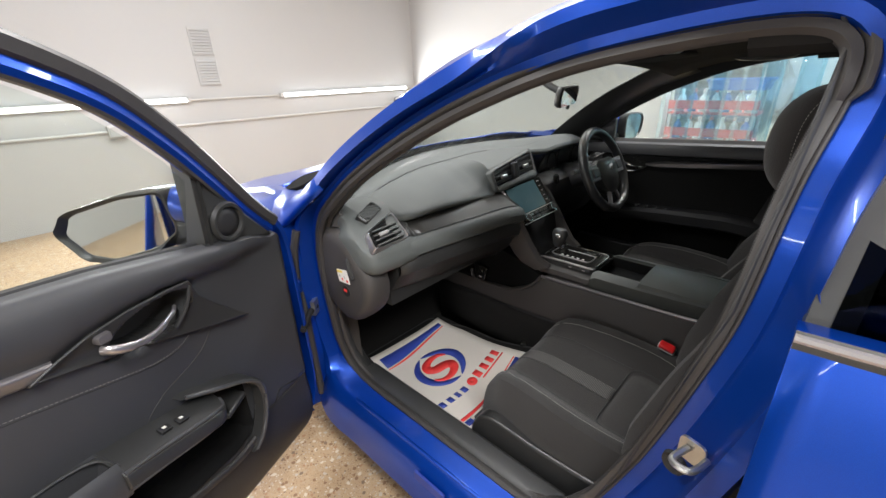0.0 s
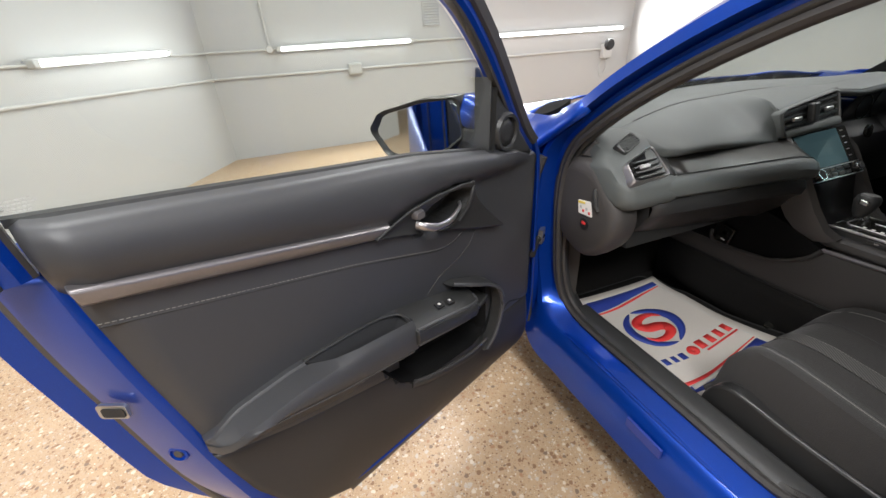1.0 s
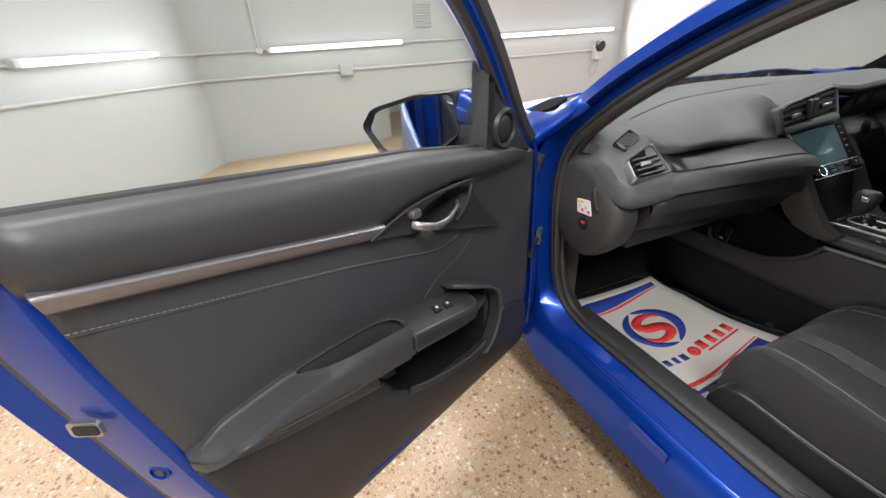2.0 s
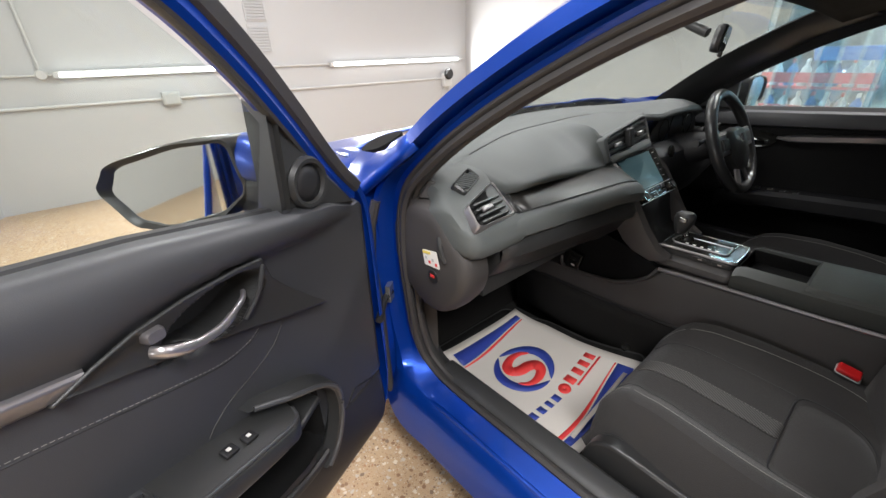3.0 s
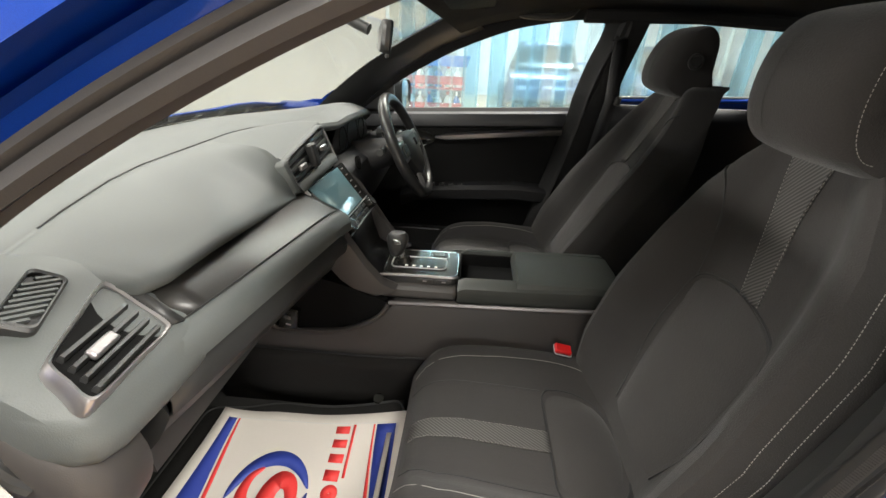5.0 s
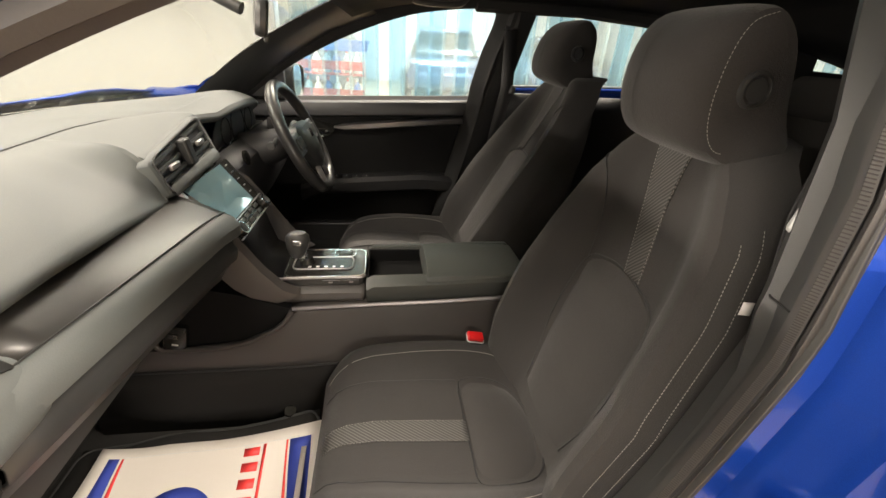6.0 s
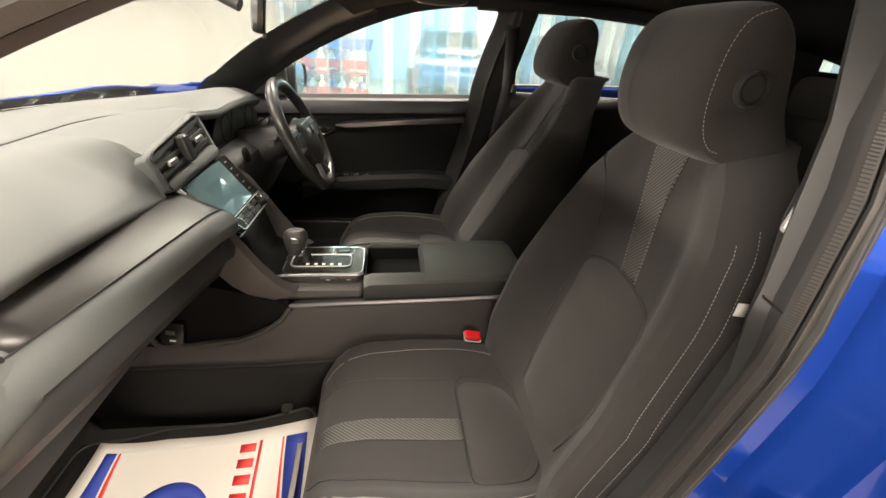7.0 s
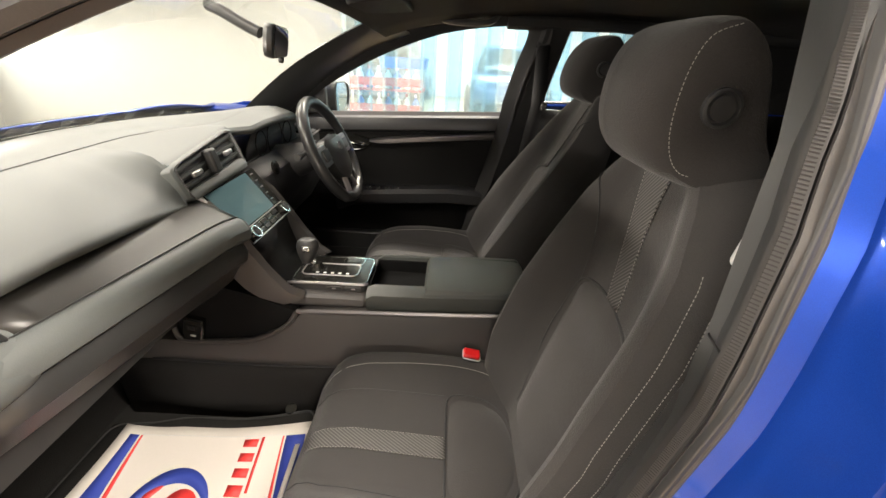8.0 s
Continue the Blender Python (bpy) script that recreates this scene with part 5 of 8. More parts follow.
def mirror_ring(edge, s, u):
    return [D(u - 0.36 * (v + 0.12), mv + 0.022 + 0.71 * s * (v - mv), lerp(mz, z, s * 0.9) + 0.003) for v, z in edge]


part("mirror_shell", Shape().loft([mirror_ring(RIM_EDGE, 1.0, 0.282), mirror_ring(RIM_EDGE, 1.02, 0.262), mirror_ring(RIM_EDGE, 0.98, 0.222), mirror_ring(RIM_EDGE, 0.8, 0.185), mirror_ring(RIM_EDGE, 0.4, 0.165)], True, False, True), PAINT, door, "blue mirror cap")
part("mirror_rim", Shape().loft([mirror_ring(GLASS_EDGE, 1.05, 0.288), mirror_ring(GLASS_EDGE, 1.065, 0.299), mirror_ring(RIM_EDGE, 0.985, 0.303), mirror_ring(RIM_EDGE, 1.025, 0.294), mirror_ring(RIM_EDGE, 1.03, 0.268)], True), STRIPBLACK, door, "black mirror rim")
part("mirror_glass", Shape().loft([mirror_ring(GLASS_EDGE, 1.065, 0.292), mirror_ring(GLASS_EDGE, 1.06, 0.295)], True, False, True), MIRROR, door, "silver mirror glass")
part("cap_neck", Shape().loft([[D(lerp(0.222, u, f), v, lerp(1.012, z, f)) for u, z in smooth_path([(0.175, 0.985), (0.248, 0.980), (0.262, 1.0), (0.258, 1.03 + e), (0.235, 1.047 + e), (0.19, 1.035 + e)], 4, True)] for v, e, f in ((-0.06, 0.002, 0.75), (-0.02, 0.002, 0.92), (0.0, 0.0, 0.98), (0.02, -0.008, 1.0), (0.042, -0.014, 0.98))], True, False, True), PAINT, door, "blue cap beside the corner panel")
part("mirror_arm", Shape().loft([[D(lerp(0.22, u, f), v, z) for u, z in ((0.17, 0.92), (0.262, 0.925), (0.262, 0.985), (0.18, 0.985))] for v, f in ((0.035, 1.0), (0.0, 0.95), (-0.05, 0.6))], True, False, True), HARDBLACK, door, "black mirror arm", bevel=0.008)


# ---- dashboard ----
def foot_y(x):
    return 0.56 - 0.25 * (x / 0.66) ** 2


CREASE_Z = [(-0.70, 0.870), (-0.62, 0.893), (-0.55, 0.908), (-0.46, 0.930), (-0.38, 0.946), (-0.31, 0.953), (-0.05, 0.957), (0.10, 0.959), (0.18, 0.964), (0.28, 0.974), (0.38, 0.978), (0.50, 0.966), (0.60, 0.930), (0.70, 0.880)]
CREASE_Y = [(-0.70, 0.30), (-0.05, 0.315), (0.02, 0.30), (0.08, 0.262), (0.13, 0.225), (0.2, 0.21), (0.38, 0.20), (0.55, 0.215), (0.70, 0.25)]
LIP_Y = [(-0.66, 0.30), (-0.60, 0.26), (-0.575, 0.21), (-0.56, 0.168), (-0.545, 0.145), (-0.52, 0.132), (-0.156, 0.130), (-0.154, 0.150), (0.105, 0.166), (0.12, 0.168), (0.2, 0.148), (0.38, 0.128), (0.52, 0.142), (0.62, 0.20), (0.70, 0.24)]
LIP_Z = [(-0.66, 0.865), (-0.60, 0.868), (-0.575, 0.868), (-0.56, 0.874), (-0.545, 0.880), (-0.52, 0.882), (-0.437, 0.882), (-0.366, 0.878), (-0.27, 0.872), (-0.156, 0.860), (-0.154, 0.931), (0.105, 0.963), (0.12, 0.955), (0.2, 0.948), (0.28, 0.955), (0.38, 0.957), (0.5, 0.945), (0.6, 0.905), (0.70, 0.86)]
rows = []
XS = sorted([-0.66 + 0.02 * k for k in range(67)] + [-0.57, -0.55, -0.545, -0.53, -0.157, -0.1545, -0.153, 0.105, 0.115])
for x in XS:
    zc, yc, yf = table(CREASE_Z, x), table(CREASE_Y, x), foot_y(x)
    yl, zl = table(LIP_Y, x), table(LIP_Z, x)
    yc = max(yc, yl + 0.03)
    full = table([(-0.5, 1.35), (-0.36, 1.5), (-0.26, 1.75), (-0.20, 2.6), (-0.17, 4.6), (-0.154, 7.0), (-0.1535, 1.35)], x)
    zf = 0.940 - 0.045 * (x / 0.66) ** 2
    row = [(x, max(yf, yc + 0.03) - 0.004, min(zf, zc) - 0.014), (x, max(yf - 0.03, yc + 0.024), lerp(min(zf, zc), zc, 0.3)), (x, lerp(yc, max(yf, yc + 0.03), 0.4), lerp(zc, min(zf, zc), 0.4) + 0.004), (x, yc + 0.010, zc + 0.001), (x, yc + 0.004, zc - 0.0015), (x, yc - 0.002, zc - 0.0030), (x, yc - 0.008, zc - 0.0005)]
    for f in (0.12, 0.3, 0.5, 0.7, 0.82, 0.9, 0.95):
        row.append((x, lerp(yc, yl, f), zl + (zc - zl) * (1 - f ** full) + 0.002))
    row += [(x, yl + 0.003, zl + 0.0015), (x, yl - 0.0015, zl - 0.002), (x, yl - 0.003, zl - 0.007), (x, yl - 0.001, zl - 0.012), (x, yl + 0.006, zl - 0.016), (x, yl + 0.03, zl - 0.018), (x, yl + 0.08, zl - 0.022)]
    rows.append(row)
dash = part("dashboard", Shape().loft(rows, False), SOFTBLACK, car, "soft black dashboard top", solid=0.003, sharp=60)
part("dash_seam", Shape().tube([(x, table(CREASE_Y, x) + 0.001, table(CREASE_Z, x) - 0.0005) for x in [-0.50 + 0.02 * k for k in range(29)] + [0.075, 0.09, 0.105]], 0.0016, 6), HARDBLACK, dash, "dark seam line")

# gloss strip, padded rolls and glove box in front of the passenger
def drop(x):
    return table([(-0.62, -0.018), (-0.19, -0.013), (-0.12, -0.026)], x)


def bulge(x):
    """How much farther forward the dashboard's face stands than in its middle."""
    return table([(-0.66, 0.064), (-0.62, 0.043), (-0.56, 0.031), (-0.19, -0.027), (-0.12, -0.030)], x)


PX = [-0.54 + 0.04 * k for k in range(11)]


def face(rows_, xs):
    return Shape().loft([[(x, y + bulge(x), z + drop(x)) for y, z in rows_] for x in xs], False)


part("trim_strip", Shape().loft([[(x, 0.175, 0.862), (x, 0.146, 0.859), (x, lerp(0.146, 0.082 + bulge(x), 0.5), lerp(0.859, 0.850 + drop(x), 0.4)), (x, 0.083 + bulge(x), 0.848 + drop(x)), (x, 0.10 + bulge(x), 0.83 + drop(x))] for x in PX + [-0.125]], False), STRIPBLACK, dash, "satin black trim strip", solid=0.003)
part("bright_line", Shape().tube([(x, 0.0795 + bulge(x), 0.8487 + drop(x)) for x in [-0.556] + PX + [-0.125]], 0.0013, 6), HARDBLACK, dash, "thin piping line")
part("upper_roll", face([(0.10, 0.846), (0.080, 0.8455), (0.064, 0.838), (0.055, 0.822), (0.058, 0.803), (0.072, 0.792), (0.10, 0.788)], [-0.66, -0.64, -0.62, -0.60, -0.57] + PX + [-0.135, -0.125]), SOFTBLACK, dash, "padded black dashboard roll", solid=0.003)
part("glove_box", face([(0.10, 0.79), (0.072, 0.788), (0.064, 0.772), (0.068, 0.752), (0.088, 0.735), (0.11, 0.70), (0.16, 0.655), (0.24, 0.62), (0.36, 0.61)], [-0.60] + PX + [-0.135]), HARDBLACK, dash, "dark grey glove box", solid=0.004)
part("glove_box_end", Shape().loft([[(-0.612, y + 0.034, z - 0.018) for y, z in ((0.07, 0.80), (0.066, 0.76), (0.09, 0.72), (0.15, 0.65), (0.24, 0.61), (0.3, 0.66), (0.25, 0.78))], [(-0.60, y + 0.044, z - 0.018) for y, z in ((0.07, 0.80), (0.066, 0.76), (0.09, 0.72), (0.15, 0.65), (0.24, 0.61), (0.3, 0.66), (0.25, 0.78))]], True, False, True), HARDBLACK, dash)
part("dash_back", Shape().box((-0.60, 0.16, 0.62), (0.62, 0.40, 0.86)), HARDBLACK, dash)

# rounded end of the dashboard with its vents
RING_UP = [(0.085, 0.790), (0.090, 0.810), (0.101, 0.829), (0.145, 0.864), (0.195, 0.893), (0.232, 0.905), (0.29, 0.910), (0.36, 0.895), (0.39, 0.82), (0.30, 0.785), (0.20, 0.776), (0.115, 0.766), (0.093, 0.771)]
RING_LOW = [(0.118, 0.780), (0.150, 0.812), (0.195, 0.855), (0.235, 0.866), (0.30, 0.858), (0.39, 0.80), (0.36, 0.68), (0.28, 0.615), (0.20, 0.60), (0.13, 0.655), (0.103, 0.72)]
fair = []
for x, s, sh in ((-0.535, 0.96, 0.0), (-0.545, 0.985, 0.0), (-0.56, 0.995, 0.0), (-0.62, 1.0, 0.0), (-0.67, 0.99, 0.002), (-0.69, 0.95, 0.004), (-0.701, 0.86, 0.008), (-0.705, 0.7, 0.012), (-0.706, 0.3, 0.012)):
    fair.append([(x + 0.020 * ease(0.14, 0.22, y) * max(0.0, min(1.0, (-0.60 - x) / 0.07)), lerp(0.235 + sh, y, s), lerp(0.846, z, s)) for y, z in smooth_path(RING_UP, 4, True)])
part("dash_end", Shape().loft(fair, True, False, True), SOFTBLACK, dash, "rounded black dashboard end")
fair = []
for x, s in ((-0.64, 0.97), (-0.662, 1.0), (-0.682, 0.995), (-0.698, 0.96), (-0.708, 0.88), (-0.711, 0.75), (-0.7115, 0.2)):
    fair.append([(x, lerp(0.235, y, s), lerp(0.70, z, s)) for y, z in smooth_path(RING_LOW, 4, True)])
part("end_cover", Shape().loft(fair, True, False, True), BROWNBLACK, dash, "dark grey dashboard end cover")
VT, VL, VB, VR = Vector((-0.556, 0.185, 0.882)), Vector((-0.673, 0.141, 0.868)), Vector((-0.686, 0.095, 0.837)), Vector((-0.563, 0.111, 0.831))
VC = (VT + VL + VB + VR) / 4
VN = (VL - VR).cross(VT - VB).normalized()
if VN.z < 0:
    VN = -VN
vent_loop = smooth_path([tuple(VT.lerp(VL, 0.1)), tuple(VT.lerp(VL, 0.5)), tuple(VL.lerp(VT, 0.08)), tuple(VL.lerp(VB, 0.12)), tuple(VL.lerp(VB, 0.5)), tuple(VB.lerp(VL, 0.12)), tuple(VB.lerp(VR, 0.1)), tuple(VB.lerp(VR, 0.5)), tuple(VR.lerp(VB, 0.08)), tuple(VR.lerp(VT, 0.1)), tuple(VR.lerp(VT, 0.5)), tuple(VT.lerp(VR, 0.1))], 3, True)


def vent_ring(s, h):
    return [VC.lerp(Vector(p), s) + VN * h for p in vent_loop]


part("side_vent_frame", Shape().loft([vent_ring(1.05, -0.012), vent_ring(1.045, 0.005), vent_ring(1.0, 0.0095), vent_ring(0.94, 0.008), vent_ring(0.92, -0.004)], True), SILVER, dash, "silver grey side vent frame")
# shallow near-black floor paints the depth of the side vent
part("side_vent_well", Shape().loft([vent_ring(0.92, 0.003), vent_ring(0.86, 0.001), vent_ring(0.3, 0.0)], True, False, True), SHADEBLACK, dash, "vent well with shade put into its colour")
for k in range(4):
    f = 0.12 + 0.25 * k
    a, b = VL.lerp(VB, f).lerp(VT.lerp(VR, 0.35 + 0.62 * f), 0.10) + VN * 0.006, VL.lerp(VB, f).lerp(VT.lerp(VR, 0.35 + 0.62 * f), 0.88) + VN * 0.006
    part("vent_slat", Shape().tube([a, a.lerp(b, 0.5), b], 0.0036, 6, 2.0, up=VN), HARDBLACK, dash, "black vent slat")
ta, tb = VL.lerp(VB, 0.42).lerp(VT.lerp(VR, 0.61), 0.12), VL.lerp(VB, 0.42).lerp(VT.lerp(VR, 0.61), 0.88)
part("vent_tab", Shape().slab(facing(ta.lerp(tb, 0.36) + VN * 0.011, tb - ta, VN.cross(tb - ta)), 0.036, 0.013, 0.008), DARKSILVER, dash, "silver vent slider", bevel=0.003)
part("vent_cheek", Shape().loft([[VT.lerp(VR, f) + (VR - VL) * w + VN * h for f in (0.05, 0.35, 0.65, 0.98)] for w, h in ((0.02, 0.006), (0.13, 0.009), (0.17, -0.006))], False), HARDBLACK, dash, "black vent cheek", solid=0.004)
part("vent_screw", Shape().slab(pose(-0.535, 0.165, 0.872, 30, 0, 20), 0.012, 0.006, 0.004), CHROME, dash)
# small demister grille on top
dm = facing((-0.616, 0.198, 0.899), (0.067, 0.030, 0.012), (-0.016, 0.017, 0.014))
part("demister_frame", Shape().loft([[dm @ Vector((x * s, y * s, h)) for x, y in rounded(0.080, 0.032, 0.007)] for s, h in ((1.1, -0.012), (1.08, 0.002), (1.0, 0.005), (0.9, 0.004), (0.88, -0.004))], True), HARDBLACK, dash, "black demister grille frame")
# dark floor paints the shade between the demister slats
part("demister_well", Shape().loft([[dm @ Vector((x * s, y * s, h)) for x, y in rounded(0.076, 0.030, 0.005)] for s, h in ((0.96, 0.000), (0.2, -0.001))], True, False, True), INKDARK, dash)
for k in range(9):
    cx = -0.034 + 0.0085 * k
    part("demister_slat", Shape().slab(dm @ pose(cx, 0, 0.002, 0, 0, 42), 0.0030, 0.036 if 0 < k < 8 else 0.020, 0.004), SOFTBLACK, dash)
cover = [(-0.686, 0.237, 0.909), (-0.660, 0.222, 0.893), (-0.676, 0.207, 0.869), (-0.697, 0.265, 0.864)]
part("side_cover", Shape().loft([[(x + d, y + d, z) for x, y, z in cover] for d in (0.0, 0.03)], True, False, True), BROWNBLACK, dash, "dark grey side cover", bevel=0.004)
part("pillar_trim", Shape().loft([[(x, y, z) for y, z in ((0.20, 0.70), (0.330, 0.70), (0.330, 0.80), (0.312, 0.865), (0.265, 0.905), (0.225, 0.87))] for x in (-0.684, -0.672)], True, False, True), HARDBLACK, dash, "black trim beside the dashboard")
lm = facing((-0.7135, 0.219, 0.742), (0, -1, 0.0), (0, 0, 1))
part("label", Shape().prism(lm, [(-0.017, 0.016), (-0.014, 0.018), (0.028, 0.025), (0.031, 0.023), (0.040, -0.011), (0.038, -0.014), (-0.008, -0.0175), (-0.011, -0.016)], 0.001), STICKER, dash, "white warning label")
part("label_band", Shape().slab(lm @ pose(-0.002, 0.0145, 0.0016, 0, 0, 9), 0.026, 0.006, 0.0006), YELLOW, dash)
for k in range(4):
    part("label_mark", Shape().slab(lm @ pose(-0.004 + 0.011 * k, 0.002 - 0.008 * (k % 2), 0.0016, 0, 0, 9), 0.007, 0.007, 0.0006), INKRED if k % 2 else GREYBOX, dash)
part("airbag_knob", Shape().turn(facing((-0.7105, 0.206, 0.700), (0, -1, 0), (0, 0, 1)), [(0, 0), (0.016, 0), (0.016, 0.003), (0, 0.003)], 20), INKDARK, dash)
part("airbag_mark", Shape().slab(facing((-0.7145, 0.206, 0.703), (0, -1, 0), (0, 0, 1)), 0.014, 0.007, 0.001), INKRED, dash)
part("end_rib", Shape().tube(smooth_path([(-0.706, 0.185, 0.800), (-0.7115, 0.178, 0.785), (-0.7125, 0.172, 0.765), (-0.710, 0.165, 0.750)], 4), 0.007, 8), HARDBLACK, dash)
part("pad_mark", Shape().slab(pose(-0.47, 0.185, 0.8985, -8, 0, 4), 0.028, 0.009, 0.0006), HARDBLACK, dash)

# centre vents
def quad(tl, tr, br, bl):
    def at(u, v, h=0.0):
        p = Vector(tl).lerp(Vector(tr), u).lerp(Vector(bl).lerp(Vector(br), u), v)
        n = (Vector(tr) - Vector(tl)).cross(Vector(tl) - Vector(bl)).normalized()
        if n.y > 0:
            n = -n
        return p + n * h
    return at


def quad_ring(at, s, h, n=4, r=0.14):
    return [at(0.5 + x * s, 0.5 + y * s, h) for x, y in rounded(1, 1, r, n)]


cv = quad((-0.166, 0.147, 0.930), (0.098, 0.163, 0.963), (0.092, 0.126, 0.872), (-0.152, 0.126, 0.858))
part("centre_vent_frame", Shape().loft([quad_ring(cv, 1.02, -0.03), quad_ring(cv, 1.04, -0.002), quad_ring(cv, 1.02, 0.006), quad_ring(cv, 0.97, 0.009), quad_ring(cv, 0.91, 0.006), quad_ring(cv, 0.89, -0.008)], True), SOFTBLACK, dash, "soft grey centre vent frame")
part("vent_line", Shape().tube(quad_ring(cv, 0.93, 0.0085), 0.0012, 6, closed=True), DARKSILVER, dash, "thin silver vent line")
part("vent_ledge", Shape().loft([[cv(0.04, v, h), cv(0.5, v, h), cv(0.96, v, h)] for v, h in ((0.76, -0.002), (0.78, 0.007), (0.88, 0.012), (1.0, 0.011))], False), SOFTBLACK, dash, "grey ledge under the vents", solid=0.002)
# shallow dark floor paints the shade behind the centre slats
part("centre_vent_well", Shape().loft([quad_ring(cv, 0.98, 0.0), quad_ring(cv, 0.2, -0.002)], True, False, True), INKDARK, dash, "vent well with shade put into its colour")
for half in (0.03, 0.56):
    for k in range(3):
        v = 0.18 + 0.22 * k
        part("vent_slat", Shape().tube([cv(half + 0.02, v, 0.004), cv(half + 0.39, v, 0.004)], 0.0038, 6, 1.6), HARDBLACK, dash, "black vent slat")
    part("vent_tab", Shape().slab(facing(cv(half + 0.20, 0.46, 0.011), (1, 0, 0.05), (0, 0.2, 1)), 0.034, 0.011, 0.008), SILVER, dash, "silver vent slider", bevel=0.003)
part("vent_divider", Shape().slab(facing(cv(0.49, 0.42, 0.012), (1, 0, 0.05), (0, 0.2, 1)), 0.026, 0.052, 0.02), HARDBLACK, dash, "black hazard switch block", bevel=0.005)

# screen and climate controls
# the screen's light-blue reflection is put into its base colour
SCREEN = surface("screen_glass", (0.06, 0.11, 0.125), (0.085, 0.15, 0.17), 0.06, bump=0.0, rough_var=0.03)
sp = quad((-0.112, 0.130, 0.856), (0.088, 0.112, 0.868), (0.088, 0.030, 0.752), (-0.108, 0.036, 0.748))
part("screen_unit", Shape().loft([quad_ring(sp, 1.0, -0.03, r=0.03), quad_ring(sp, 1.0, 0.004, r=0.03), quad_ring(sp, 0.97, 0.007, r=0.03)], True, False, True), GLOSSBLACK, dash, "gloss black screen and climate panel")
def sub(u0, u1, v0, v1, h):
    return [sp(u0, v0, h), sp(u1, v0, h), sp(u1, v1, h), sp(u0, v1, h)]


part("touch_screen", Shape().loft([sub(0.03, 0.80, 0.03, 0.73, 0.0065), sub(0.03, 0.80, 0.03, 0.73, 0.0085)], True, False, True), SCREEN, dash, "touch screen with a bluish reflection in its colour")
for k in range(5):
    part("screen_key", Shape().loft([sub(0.86, 0.91, 0.085 + 0.13 * k, 0.105 + 0.13 * k, 0.007), sub(0.86, 0.91, 0.085 + 0.13 * k, 0.105 + 0.13 * k, 0.0078)], True, False, True), DARKSILVER, dash)
part("climate_rail", Shape().loft([sub(0.0, 1.0, 0.745, 0.76, 0.006), sub(0.0, 1.0, 0.745, 0.76, 0.0095)], True, False, True), SILVER, dash)
part("climate_edge", Shape().loft([sub(0.0, 1.0, 0.97, 0.99, 0.006), sub(0.0, 1.0, 0.97, 0.99, 0.0095)], True, False, True), SILVER, dash)
sn = (sp(0.5, 0.5, 1) - sp(0.5, 0.5, 0)).normalized()
for u in (0.10, 0.88):
    km = facing(sp(u, 0.87, 0.006), (1, 0, 0), sn.cross(Vector((1, 0, 0))))
    part("climate_knob", Shape().turn(km, [(0.0, 0), (0.016, 0), (0.0155, 0.012), (0.014, 0.015), (0, 0.015)], 24), GLOSSBLACK, dash, "black rotary knob")
    part("knob_ring", Shape().turn(km, [(0.0125, 0.0148), (0.0145, 0.0148), (0.0145, 0.0165), (0.0125, 0.0165)], 24, False), CHROME, dash, "chrome knob ring")
    part("knob_face", Shape().turn(km, [(0, 0.0165), (0.0105, 0.0165), (0.0105, 0.0175), (0, 0.0175)], 20), INKDARK, dash)
for k in range(4):
    part("climate_key", Shape().loft([sub(0.24 + 0.14 * k, 0.35 + 0.14 * k, 0.785, 0.845, 0.007), sub(0.24 + 0.14 * k, 0.35 + 0.14 * k, 0.785, 0.845, 0.010)], True, False, True), HARDBLACK, dash, bevel=0.001)
    part("climate_key", Shape().loft([sub(0.24 + 0.14 * k, 0.35 + 0.14 * k, 0.885, 0.945, 0.007), sub(0.24 + 0.14 * k, 0.35 + 0.14 * k, 0.885, 0.945, 0.010)], True, False, True), HARDBLACK, dash, bevel=0.001)
part("screen_bezel", Shape().tube([sp(-0.02, 0.0, 0.004), sp(-0.02, 0.35, 0.004), sp(-0.02, 0.66, 0.004)], 0.0055, 6), SILVER, dash)
# plastic post beside the screen, running down into the console
for s in (-1, 1):
    rings = []
    for y, z, w, d, low in ((0.12, 0.85, 0.118, 0.012, 0.80), (0.08, 0.815, 0.122, 0.012, 0.755), (0.04, 0.755, 0.126, 0.014, 0.70), (0.005, 0.70, 0.126, 0.014, 0.655), (-0.03, 0.655, 0.122, 0.014, 0.625), (-0.06, 0.638, 0.116, 0.014, 0.608)):
        x = s * (w - (0.0 if s < 0 else 0.01))
        rings.append([(x + s * 0.012, y + 0.05, low), (x + s * 0.014, y + 0.01, lerp(low, z, 0.4)), (x + s * 0.010, y - 0.008, z - 0.008), (x - s * 0.004, y - 0.012, z + 0.002), (x - s * d, y - 0.004, z), (x - s * d, y + 0.05, low)])
    part("stack_post", Shape().loft(rings, True, False, True), BROWNBLACK, dash, "dark grey centre stack post")
# dark sheet that paints the shade of the recess
part("stack_recess", Shape().loft([[(-0.115, y, z), (0.11, y, z)] for y, z in ((0.045, 0.745), (0.035, 0.70), (0.02, 0.655), (-0.03, 0.632))], False), INKDARK, dash, "storage recess painted with its shade", solid=0.004)

# ---- centre console ----
def side_x(z):
    return table([(0.26, -0.150), (0.40, -0.158), (0.50, -0.150), (0.58, -0.142), (0.61, -0.132)], z)


